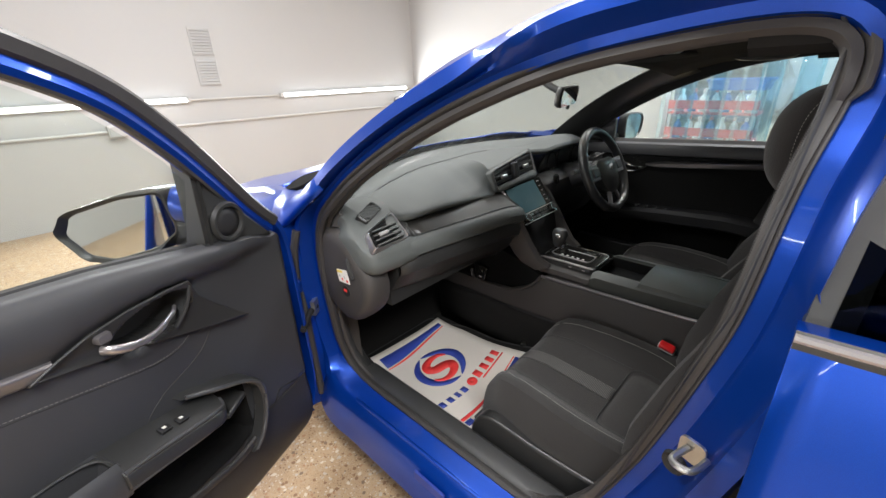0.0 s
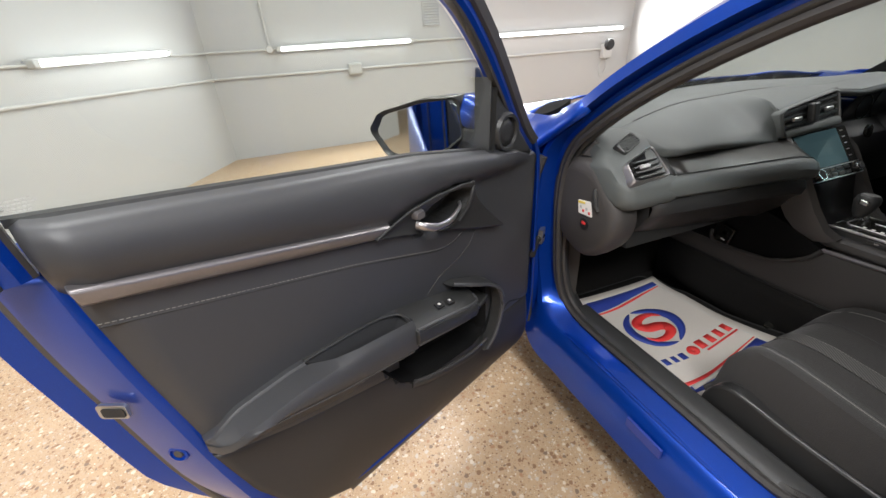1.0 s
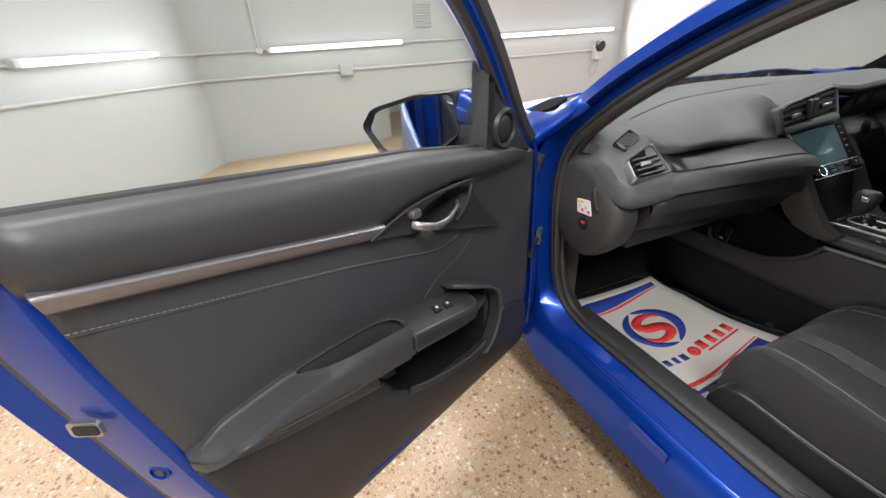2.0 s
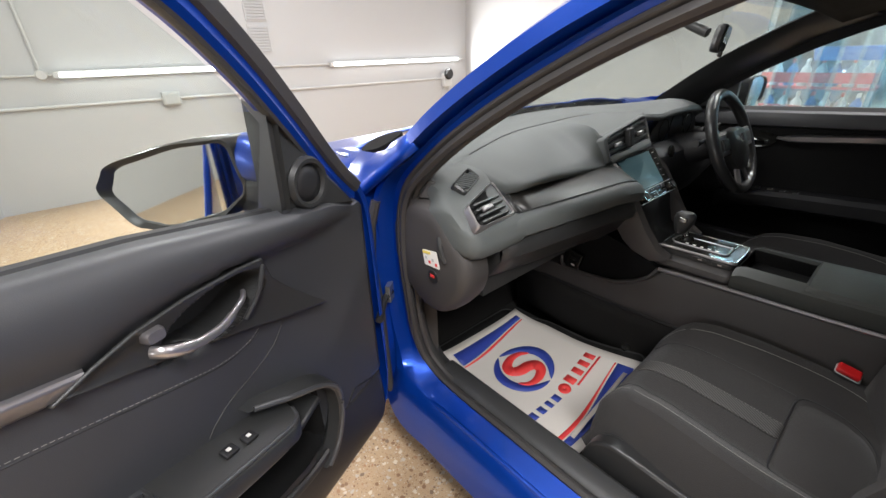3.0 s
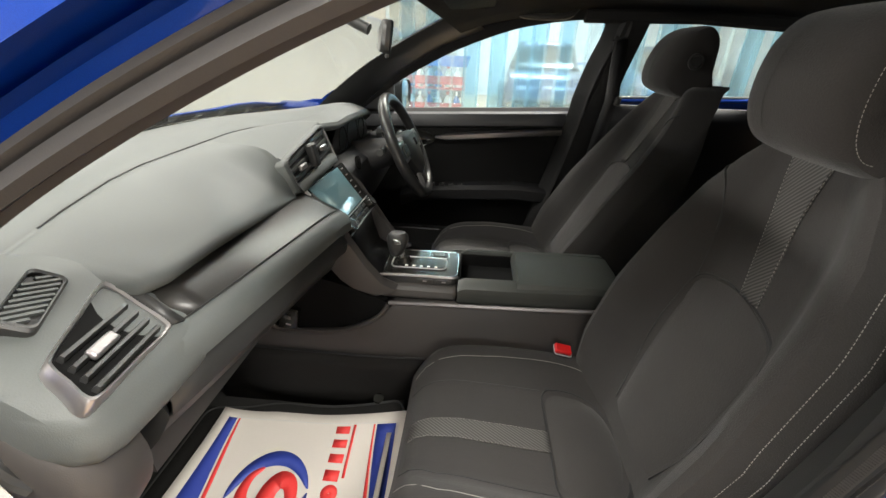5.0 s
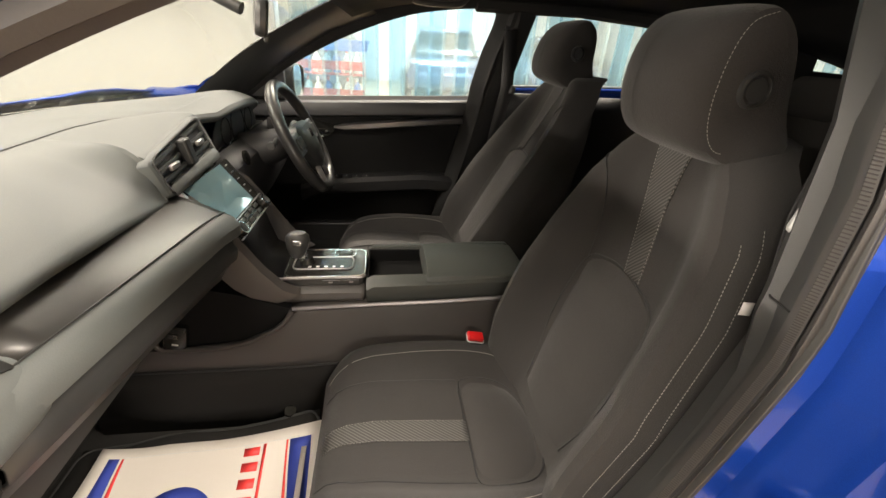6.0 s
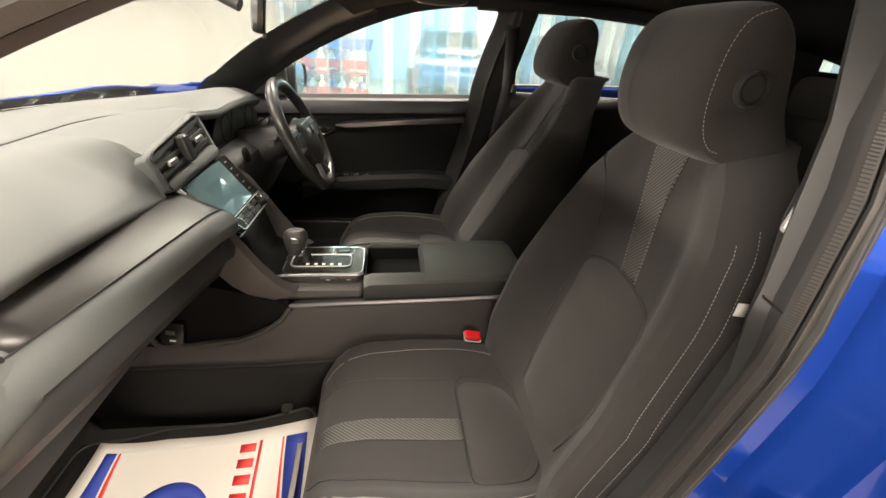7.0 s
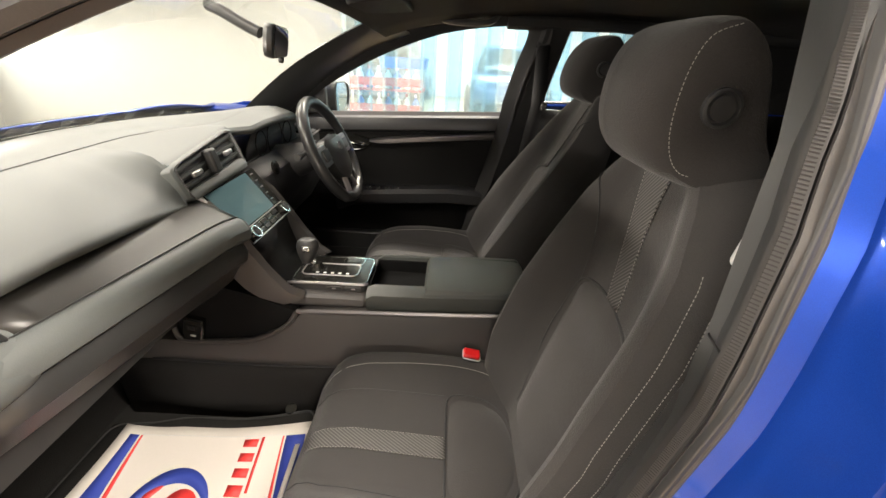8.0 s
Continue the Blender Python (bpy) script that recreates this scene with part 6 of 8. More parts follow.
rings = []
for y, top in ((0.40, 0.51), (0.24, 0.508), (0.18, 0.506), (0.06, 0.520), (-0.02, 0.557), (-0.07, 0.600), (-0.2, 0.606), (-0.4, 0.613), (-0.56, 0.622), (-0.60, 0.61), (-0.62, 0.55)):
    zs = [0.262, 0.36, lerp(0.36, top, 0.55), top - 0.012, top]
    left = [(side_x(z), y, z) for z in zs]
    rings.append(left + [(-0.11, y, top + 0.001), (0.11, y, top + 0.001)] + [(-x, yy, z) for x, yy, z in reversed(left)])
console = part("centre_console", Shape().loft(rings, True, False, True), BROWNBLACK, car, "dark grey plastic centre console")
part("bright_edge", Shape().tube(smooth_path([(-0.138, -0.055, 0.602), (-0.139, -0.2, 0.608), (-0.139, -0.4, 0.614), (-0.139, -0.58, 0.622)], 4), 0.0045, 6, 1.3), DARKSILVER, console, "grey edge trim")
part("console_carpet", Shape().loft([[(side_x(z) - 0.004, y, z) for z in (0.262, 0.34, 0.41, top)] for y, top in ((0.40, 0.455), (0.2, 0.452), (0.0, 0.452), (-0.2, 0.462), (-0.4, 0.47), (-0.6, 0.47))], False), CARPET, console, "black carpet console side", solid=0.003)
part("console_groove", Shape().tube(smooth_path([(-0.158, 0.3, 0.456), (-0.160, 0.0, 0.456), (-0.160, -0.2, 0.466), (-0.158, -0.4, 0.474)], 4), 0.003, 5), INKDARK, console)
# storage cave under the stack: a solid near-black block stands for its shade
part("storage_cave", Shape().loft([[(-0.137, y, z) for y, z in ((0.225, 0.492), (0.10, 0.498), (0.03, 0.515), (-0.035, 0.57), (-0.05, 0.602), (0.05, 0.64), (0.13, 0.66), (0.24, 0.62))], [(0.12, y, z) for y, z in ((0.225, 0.492), (0.10, 0.498), (0.03, 0.515), (-0.035, 0.57), (-0.05, 0.602), (0.05, 0.64), (0.13, 0.66), (0.24, 0.62))]], True, False, True), SHADEBLACK, console, "near-black block standing for the shaded storage space")
part("cave_lip", Shape().tube(smooth_path([(-0.146, 0.235, 0.545), (-0.150, 0.218, 0.512), (-0.151, 0.10, 0.514), (-0.149, 0.03, 0.530), (-0.146, -0.03, 0.566), (-0.140, -0.055, 0.60)], 5), 0.006, 8), BROWNBLACK, console, "grey lip")
part("usb_block", Shape().slab(pose(-0.136, 0.190, 0.540, 12, 0, 0), 0.034, 0.046, 0.066), GLOSSBLACK, console, "black socket block", bevel=0.004)
part("usb_socket", Shape().slab(pose(-0.1542, 0.190, 0.550, 12, 0, 0), 0.002, 0.018, 0.012), CHROME, console, "metal socket")
part("usb_mark", Shape().slab(pose(-0.1542, 0.190, 0.528, 12, 0, 0), 0.002, 0.012, 0.003), STICKER, console)

# gear selector
part("selector_plinth", Shape().loft([[(x, y, 0.604) for x, y in ((-0.122, -0.03), (-0.122, -0.212), (0.054, -0.212), (0.054, -0.03))], [(x, y, 0.628) for x, y in ((-0.118, -0.03), (-0.118, -0.214), (0.050, -0.214), (0.050, -0.03))], [(x, y, 0.640) for x, y in ((-0.104, -0.035), (-0.104, -0.212), (0.040, -0.212), (0.040, -0.035))]], True, False, True), BROWNBLACK, console, "dark grey selector plinth", bevel=0.011, segments=3)
part("selector_housing", Shape().prism(pose(-0.035, -0.122, 0.638), rounded(0.132, 0.180, 0.018), 0.020), HARDBLACK, console, "black selector housing", bevel=0.002)
part("selector_plate", Shape().prism(pose(-0.035, -0.122, 0.657), rounded(0.126, 0.174, 0.018), 0.004), GLOSSBLACK, console, "gloss black selector plate", bevel=0.0015)
part("side_rail", Shape().tube(smooth_path([(-0.094, -0.025, 0.652), (-0.1005, -0.05, 0.657), (-0.1015, -0.12, 0.659), (-0.1010, -0.195, 0.659), (-0.092, -0.212, 0.658)], 4), 0.0034, 8), SILVER, console, "silver side rail")
part("selector_gate", Shape().prism(pose(-0.042, -0.115, 0.661), rounded(0.052, 0.13, 0.012), 0.002), GLOSSBLACK, console, "gloss black selector gate")
part("gate_rim", Shape().tube([(-0.042 + x, -0.115 + y, 0.663) for x, y in rounded(0.056, 0.134, 0.014)], 0.0018, 6, closed=True), SILVER, console, "chrome gate rim")
part("plate_rim", Shape().tube([(-0.035 + x, -0.122 + y, 0.6605) for x, y in rounded(0.128, 0.176, 0.018)], 0.0022, 6, closed=True), CHROME, console, "chrome plate rim")
for k in range(5):
    part("gate_mark", Shape().slab(pose(-0.060, -0.085 - 0.018 * k, 0.6635), 0.006, 0.007, 0.0008), STICKER, console)
part("parking_switch", Shape().slab(pose(0.006, -0.16, 0.663), 0.024, 0.035, 0.008), GLOSSBLACK, console, "parking brake switch", bevel=0.003)
part("switch_rim", Shape().tube([(0.006 + x, -0.16 + y, 0.6625) for x, y in rounded(0.033, 0.05, 0.008)], 0.0016, 6, closed=True), CHROME, console)
for k in range(2):
    part("mode_key", Shape().slab(pose(-0.1015, -0.135 - 0.045 * k, 0.6475), 0.004, 0.038, 0.011), HARDBLACK, console, "black mode key", bevel=0.002)
    part("key_lamp", Shape().slab(pose(-0.1038, -0.135 - 0.045 * k, 0.6475), 0.001, 0.009, 0.003), SILVER, console)
part("gear_lever", Shape().tube(smooth_path([(-0.034, -0.075, 0.648), (-0.036, -0.068, 0.675), (-0.04, -0.06, 0.70)], 4), 0.010, 10), CHROME, console, "chrome gear lever")
rings = []
for z, rx, ry in ((0.680, 0.011, 0.012), (0.688, 0.015, 0.017), (0.704, 0.018, 0.023), (0.722, 0.019, 0.027), (0.734, 0.017, 0.025), (0.741, 0.012, 0.018), (0.743, 0.004, 0.006)):
    rings.append([(-0.041 + rx * math.cos(2 * math.pi * s / 20), -0.058 + ry * math.sin(2 * math.pi * s / 20) - 0.1 * (z - 0.7), z) for s in range(20)])
part("gear_knob", Shape().loft(rings, True, False, True), HARDBLACK, console, "black leather gear knob")
part("boot", Shape().turn(pose(-0.034, -0.076, 0.649), [(0.026, 0.0), (0.024, 0.008), (0.016, 0.018), (0.012, 0.026), (0, 0.026)], 18), GLOSSBLACK, console, "black lever boot")
part("knob_button", Shape().slab(pose(-0.056, -0.062, 0.722, 0, 15, 0), 0.012, 0.02, 0.014), CHROME, console, "chrome knob button", bevel=0.003)

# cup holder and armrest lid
# well floor and walls near-black, the holder's shade put into their colour
part("cup_well", Shape().box((-0.098, -0.352, 0.607), (0.034, -0.216, 0.626)), SHADEBLACK, console, "cup holder well painted with its shade")
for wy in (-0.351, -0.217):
    part("cup_wall", Shape().box((-0.098, wy - 0.0015, 0.609), (0.034, wy + 0.0015, 0.655)), SHADEBLACK, console)
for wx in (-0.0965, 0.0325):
    part("cup_wall", Shape().box((wx - 0.0015, -0.35, 0.609), (wx + 0.0015, -0.218, 0.658)), SHADEBLACK, console)
for s, x0 in ((-1, -0.125), (1, 0.060)):
    part("armrest_side", Shape().loft([[(x0 + s * 0.004, y, 0.61), (x0 + s * 0.008, y, 0.63), (x0 + s * 0.006, y, 0.65 + e), (x0 - s * 0.006, y, 0.662 + e), (x0 - s * 0.022, y, 0.664 + e), (x0 - s * 0.028, y, 0.62)] for y, e in ((-0.214, -0.008), (-0.23, 0.0), (-0.35, 0.002), (-0.5, 0.008), (-0.575, 0.008), (-0.585, 0.0))], True, False, True), ARMBLACK, console, "padded black console side")
rings = []
for y, t in ((-0.345, 0.0), (-0.352, 1.0), (-0.40, 1.06), (-0.5, 1.06), (-0.568, 1.0), (-0.582, 0.75), (-0.588, 0.2)):
    z1 = 0.660 + 0.014 * t
    rings.append([(-0.118, y, 0.645), (-0.126, y, 0.658), (-0.123, y, z1 - 0.005), (-0.108, y, z1 + 0.001), (-0.035, y, z1 + 0.004), (0.026, y, z1 + 0.001), (0.042, y, z1 - 0.006), (0.046, y, 0.665), (0.040, y, 0.645)])
part("armrest_lid", Shape().loft(rings, True, False, True), ARMBLACK, console, "black padded armrest lid", bevel=0.007, segments=3)
part("console_block", Shape().box((-0.09, -0.58, 0.606), (0.034, -0.356, 0.65)), HARDBLACK, console)

# ---- driver's side of the dashboard ----
# darker than the plastic itself: missing shade under the hood put into the colour
part("lower_dash", Shape().loft([[(x, 0.15, 0.86), (x, 0.10, 0.83), (x, 0.085, 0.78), (x, 0.10, 0.72), (x, 0.16, 0.62), (x, 0.30, 0.58)] for x in (0.10, 0.2, 0.35, 0.5, 0.64)], False), INKDARK, dash, "black lower dashboard", solid=0.004)
part("instrument_face", Shape().loft([[(0.37 + 0.19 * math.cos(math.pi * k / 14), 0.165, 0.865 + 0.09 * math.sin(math.pi * k / 14)) for k in range(15)], [(0.37 + 0.19 * math.cos(math.pi * k / 14), 0.165, 0.84) for k in range(15)]], False), INKDARK, dash, "dark instrument cluster", solid=0.004)
for x, r in ((0.27, 0.035), (0.37, 0.055), (0.47, 0.035)):
    part("dial_ring", Shape().tube([(x + r * math.cos(2 * math.pi * k / 28), 0.160, 0.892 + r * math.sin(2 * math.pi * k / 28)) for k in range(28)], 0.0016, 6, closed=True), GLOSSBLACK, dash, "thin grey dial ring")
part("right_vent", Shape().loft([[(0.59 + x, 0.125, 0.845 + z) for x, z in rounded(0.1, 0.07, 0.02)], [(0.59 + x * 0.9, 0.105, 0.845 + z * 0.9) for x, z in rounded(0.1, 0.07, 0.02)]], True, False, True), HARDBLACK, dash, "black side vent")
part("vent_stripe", Shape().tube([(0.545, 0.102, 0.87), (0.635, 0.102, 0.875)], 0.003, 6), SILVER, dash)
# shroud coloured extra dark for the shade it should lie in
part("column_shroud", Shape().loft([[(0.37 + rx * math.cos(2 * math.pi * k / 16), y, z + rz * math.sin(2 * math.pi * k / 16)) for k in range(16)] for y, z, rx, rz in ((0.16, 0.80, 0.07, 0.07), (0.09, 0.825, 0.062, 0.055), (0.03, 0.845, 0.05, 0.045), (0.015, 0.85, 0.035, 0.03))], True, False, True), INKDARK, dash, "black steering column shroud")
part("stalk", Shape().tube(smooth_path([(0.33, 0.05, 0.862), (0.27, 0.04, 0.866), (0.205, 0.035, 0.872)], 4), [0.006] * 6 + [0.010] * 3, 8), HARDBLACK, dash, "black column stalk")
part("stalk", Shape().tube(smooth_path([(0.41, 0.05, 0.862), (0.47, 0.04, 0.866), (0.53, 0.035, 0.872)], 4), [0.006] * 6 + [0.010] * 3, 8), HARDBLACK, dash, "black column stalk")
part("start_button", Shape().turn(facing((0.205, 0.102, 0.84), (1, 0, 0), (0, 0.2, 1)), [(0, 0), (0.019, 0), (0.019, 0.006), (0.014, 0.008), (0, 0.008)], 20), GLOSSBLACK, dash, "round start button")

# steering wheel
WM = facing((0.372, -0.018, 0.858), (1, 0, 0), (0, 0.42, 0.9))


def wheel_pt(a, r, h=0.0):
    return WM @ Vector((r * math.cos(a), r * math.sin(a), h))


rim = part("steering_wheel", Shape().tube([wheel_pt(2 * math.pi * k / 56, 0.158 - 0.006 * (math.sin(2 * math.pi * k / 56) < -0.85)) for k in range(56)], 0.0165, 12, closed=True, up=WM.col[2].xyz), LEATHER, car, "black leather steering wheel")
part("hub", Shape().loft([[WM @ Vector((x * s, y * s - 0.01, h)) for x, y in smooth_path([(-0.075, 0.045), (0.0, 0.056), (0.075, 0.045), (0.07, -0.03), (0.035, -0.075), (0.0, -0.085), (-0.035, -0.075), (-0.07, -0.03)], 4, True)] for s, h in ((0.9, -0.03), (1.0, -0.01), (0.98, 0.012), (0.8, 0.024), (0.3, 0.028))], True, False, True), HARDBLACK, rim, "padded black hub")
part("hub_badge", Shape().prism(WM @ pose(0, 0.008, 0.026), rounded(0.03, 0.024, 0.006), 0.004), CHROME, rim, "plain chrome badge")
for a, b in ((-0.06, -0.148), (0.06, 0.148)):
    part("spoke", Shape().loft([[WM @ Vector((x, y, h)) for y, h in ((0.034, 0.0), (0.034, 0.012), (-0.028, 0.012), (-0.028, 0.0))] for x in (a, (a + b) / 2, b)], True, False, True), DARKSILVER, rim, "silver grey spoke", bevel=0.004)
    part("spoke_keys", Shape().slab(WM @ pose((a + b) / 2, 0.004, 0.015), 0.05, 0.036, 0.008), HARDBLACK, rim, "black control keys", bevel=0.004)
for sgn in (-1, 1):
    part("lower_spoke", Shape().tube([wheel_pt(radians(270 + sgn * 20), 0.07, 0.004), wheel_pt(radians(270 + sgn * 18), 0.12, 0.004), wheel_pt(radians(270 + sgn * 17), 0.153, 0.0)], 0.010, 8, 0.6), SILVER, rim, "silver lower spoke")
part("rim_accent", Shape().tube([wheel_pt(radians(a), 0.145, 0.009) for a in range(125, 236, 6)], 0.004, 6, up=WM.col[2].xyz), DARKSILVER, rim)

# ---- driver's door, shut ----
rd = part("front_door", Shape().loft([[(0.806 + 0.02 * math.sin(math.pi * (z - 0.25) / 0.75), lerp(0.40, -0.665, t / 8), z) for t in range(9)] for z in (0.235, 0.4, 0.6, 0.76, 0.82, 0.89, 0.915)], False), PAINT, car, "blue driver's door, shut", solid=0.006)


def rbelt(y):
    return 0.912 + (0.30 - y) * 0.045


rows = []
for k in range(13):
    row = []
    for t in range(17):
        y = lerp(0.30, -0.60, t / 16)
        z = lerp(rbelt(y), 0.30, k / 12)
        pad = 0.022 * max(0.0, 1 - ((rbelt(y) - 0.045 - z) / 0.05) ** 2)
        row.append((0.712 - pad + (0.02 if z > rbelt(y) - 0.012 else 0), y, z))
    rows.append(row)
# panel below the pad is coloured darker to stand for its shade
part("inner_panel", Shape().loft(rows, False), DOORSHADED, rd, "black inner door panel with shade in its colour", solid=0.006)
part("upper_pad", Shape().loft([[(x, y, z + rbelt(y) - 0.912) for x, z in ((0.708, 0.908), (0.688, 0.902), (0.678, 0.88), (0.680, 0.862), (0.694, 0.852))] for y in (0.30, 0.1, -0.1, -0.3, -0.5, -0.60)], False), DOORBLACK, rd, "padded black upper door panel", solid=0.004)
part("silver_strip", Shape().loft([[(0.684, y, z), (0.673, y, z - 0.3 * w), (0.674, y, z - 0.8 * w), (0.690, y, z - w)] for y, z, w in ((-0.075, 0.838, 0.004), (-0.11, 0.847, 0.020), (-0.15, 0.853, 0.025), (-0.3, 0.868, 0.026), (-0.555, 0.890, 0.026))], False), SILVER, rd, "bright silver trim strip", solid=0.004)
part("handle_bezel", Shape().loft([[(0.702 - h, 0.0 + y * s * 0.8, 0.825 + z * s * 0.85) for y, z in smooth_path([(0.10, 0.02), (0.0, 0.042), (-0.10, 0.01), (-0.06, -0.03), (0.04, -0.035)], 4, True)] for s, h in ((1, 0), (0.95, 0.008), (0.6, 0.002))], True, False, True), GLOSSBLACK, rd, "black handle bezel")
part("door_handle", Shape().tube(smooth_path([(0.70, 0.03, 0.838), (0.684, 0.005, 0.827), (0.684, -0.03, 0.818), (0.70, -0.05, 0.814)], 4), 0.007, 8), CHROME, rd, "chrome inner handle")
# armrest in the plain dark, shade put into its colour too
part("armrest", Shape().loft([[(0.71, y, z + 0.006), (0.655, y, z + 0.004), (0.640, y, z - 0.01), (0.645, y, z - 0.05), (0.71, y, z - 0.075)] for y, z in ((0.06, 0.612), (0.0, 0.635), (-0.2, 0.65), (-0.4, 0.662), (-0.52, 0.655), (-0.56, 0.63))], True, False, True), INKDARK, rd, "black armrest")
for k in range(4):
    part("window_switch", Shape().slab(pose(0.67, -0.07 - 0.038 * k, 0.652), 0.02, 0.022, 0.008), HARDBLACK, rd, "window switch", bevel=0.003)
    part("switch_edge", Shape().slab(pose(0.664, -0.075 - 0.038 * k, 0.6565), 0.012, 0.003, 0.0015), SILVER, rd)
part("door_pocket", Shape().loft([[(0.712, y, 0.45), (0.665, y, 0.455), (0.66, y, 0.36), (0.712, y, 0.32)] for y in (0.2, -0.2, -0.5)], True, False, True), HARDBLACK, rd, "black door pocket", bevel=0.008)
part("belt_seal", Shape().loft([[(0.738, y, rbelt(y) - 0.012), (0.735, y, rbelt(y) + 0.010), (0.722, y, rbelt(y) + 0.010), (0.705, y, rbelt(y) - 0.008)] for y in (0.32, 0.0, -0.3, -0.62)], True, False, True), RUBBER, rd, "black window seal")
rows = []
for k in range(9):
    z = lerp(0.925, 1.255, k / 8)
    front = table([(0.92, 0.30), (0.945, 0.215), (1.04, 0.085), (1.122, -0.06), (1.18, -0.19), (1.23, -0.34), (1.256, -0.49)], z)
    back = table([(0.92, -0.61), (1.1, -0.645), (1.26, -0.65)], z)
    rows.append([(-table(SIDE_X, z) + 0.03, lerp(front + 0.02, back - 0.02, t / 8), z) for t in range(9)])
pane = part("door_window", Shape().loft(rows, False), GLASS, rd, "clear driver's window", solid=0.004)
pane.visible_shadow = False
part("sail_panel", Shape().loft([[(0.70 + o, y, z) for y, z in ((0.30, 0.925), (0.09, 0.925), (0.09, 1.02), (0.20, 0.955))] for o in (0.0, 0.03)], True, False, True), HARDBLACK, rd, "black mirror corner panel", bevel=0.004)
ms = [(0.80 + 0.215 * 0.5 * (1 + x), z) for x, z in ((-1, 0.05), (-0.3, 0.06), (0.7, 0.05), (1, 0.02), (0.85, -0.03), (0.4, -0.055), (-0.6, -0.055), (-1, -0.04))]
ms = smooth_path(ms, 4, True)
part("mirror_shell", Shape().loft([[(lerp(0.9, x, s), y, 0.965 + z * s) for x, z in ms] for s, y in ((1.05, 0.085), (1.08, 0.12), (1.0, 0.17), (0.6, 0.22))], True, False, True), PAINT, rd, "blue mirror cap")
part("mirror_rim", Shape().loft([[(lerp(0.9, x, s), y, 0.965 + z * s) for x, z in ms] for s, y in ((0.98, 0.088), (1.0, 0.074), (1.08, 0.078), (1.1, 0.11))], True), HARDBLACK, rd, "black mirror rim")
part("mirror_glass", Shape().loft([[(lerp(0.9, x, s), y, 0.965 + z * s) for x, z in ms] for s, y in ((0.99, 0.084), (0.98, 0.080))], True, False, True), MIRROR, rd, "silver mirror glass")
part("mirror_arm", Shape().box((0.74, 0.10, 0.915), (0.83, 0.18, 0.945)), HARDBLACK, rd, "black mirror arm", bevel=0.01)


# ---- seats ----
def back_point(s, t, lift=0.0):
    """Front of the backrest; s from the foot to the shoulders, t from -1 (outer) to 1 (inner)."""
    w = 1.035 * table([(0, 0.205), (0.2, 0.226), (0.45, 0.232), (0.7, 0.208), (0.85, 0.178), (0.95, 0.135), (1.0, 0.105)], s)
    y = table([(0, -0.535), (0.25, -0.585), (0.5, -0.625), (0.75, -0.65), (1.0, -0.672)], s)
    z = lerp(0.455, 1.035, s)
    bol = table([(0, 0.05), (0.25, 0.085), (0.5, 0.08), (0.75, 0.045), (1.0, 0.012)], s)
    a = abs(t)
    y += bol * ease(0.42, 0.80, a) - 0.085 * max(0.0, (a - 0.84) / 0.16) ** 2
    return Vector((w * t, y + lift, z))


def cushion_point(s, t, lift=0.0):
    """Top of the cushion; s from the front edge to the rear."""
    w = table([(0, 0.205), (0.15, 0.222), (0.6, 0.232), (1.0, 0.225)], s)
    w *= table([(0, 0.84), (0.15, 0.93), (0.45, 1.0)], s) if t < 0 else 1.0
    y = -0.133 - 0.455 * s
    z = table([(0, 0.447), (0.04, 0.474), (0.10, 0.489), (0.22, 0.496), (0.45, 0.488), (0.75, 0.474), (1.0, 0.468)], s)
    a = abs(t)
    z += table([(0, 0.012), (0.12, 0.03), (0.4, 0.042), (1.0, 0.05)], s) * ease(0.45, 0.80, a) - 0.075 * max(0.0, (a - 0.84) / 0.16) ** 2
    return Vector((w * t, y, z + lift))


TS = [-1, -0.985, -0.96, -0.92, -0.87, -0.8, -0.7, -0.6, -0.5, -0.42, -0.3, -0.15, 0, 0.15, 0.3, 0.42, 0.5, 0.6, 0.7, 0.8, 0.87, 0.92, 0.96, 0.985, 1]


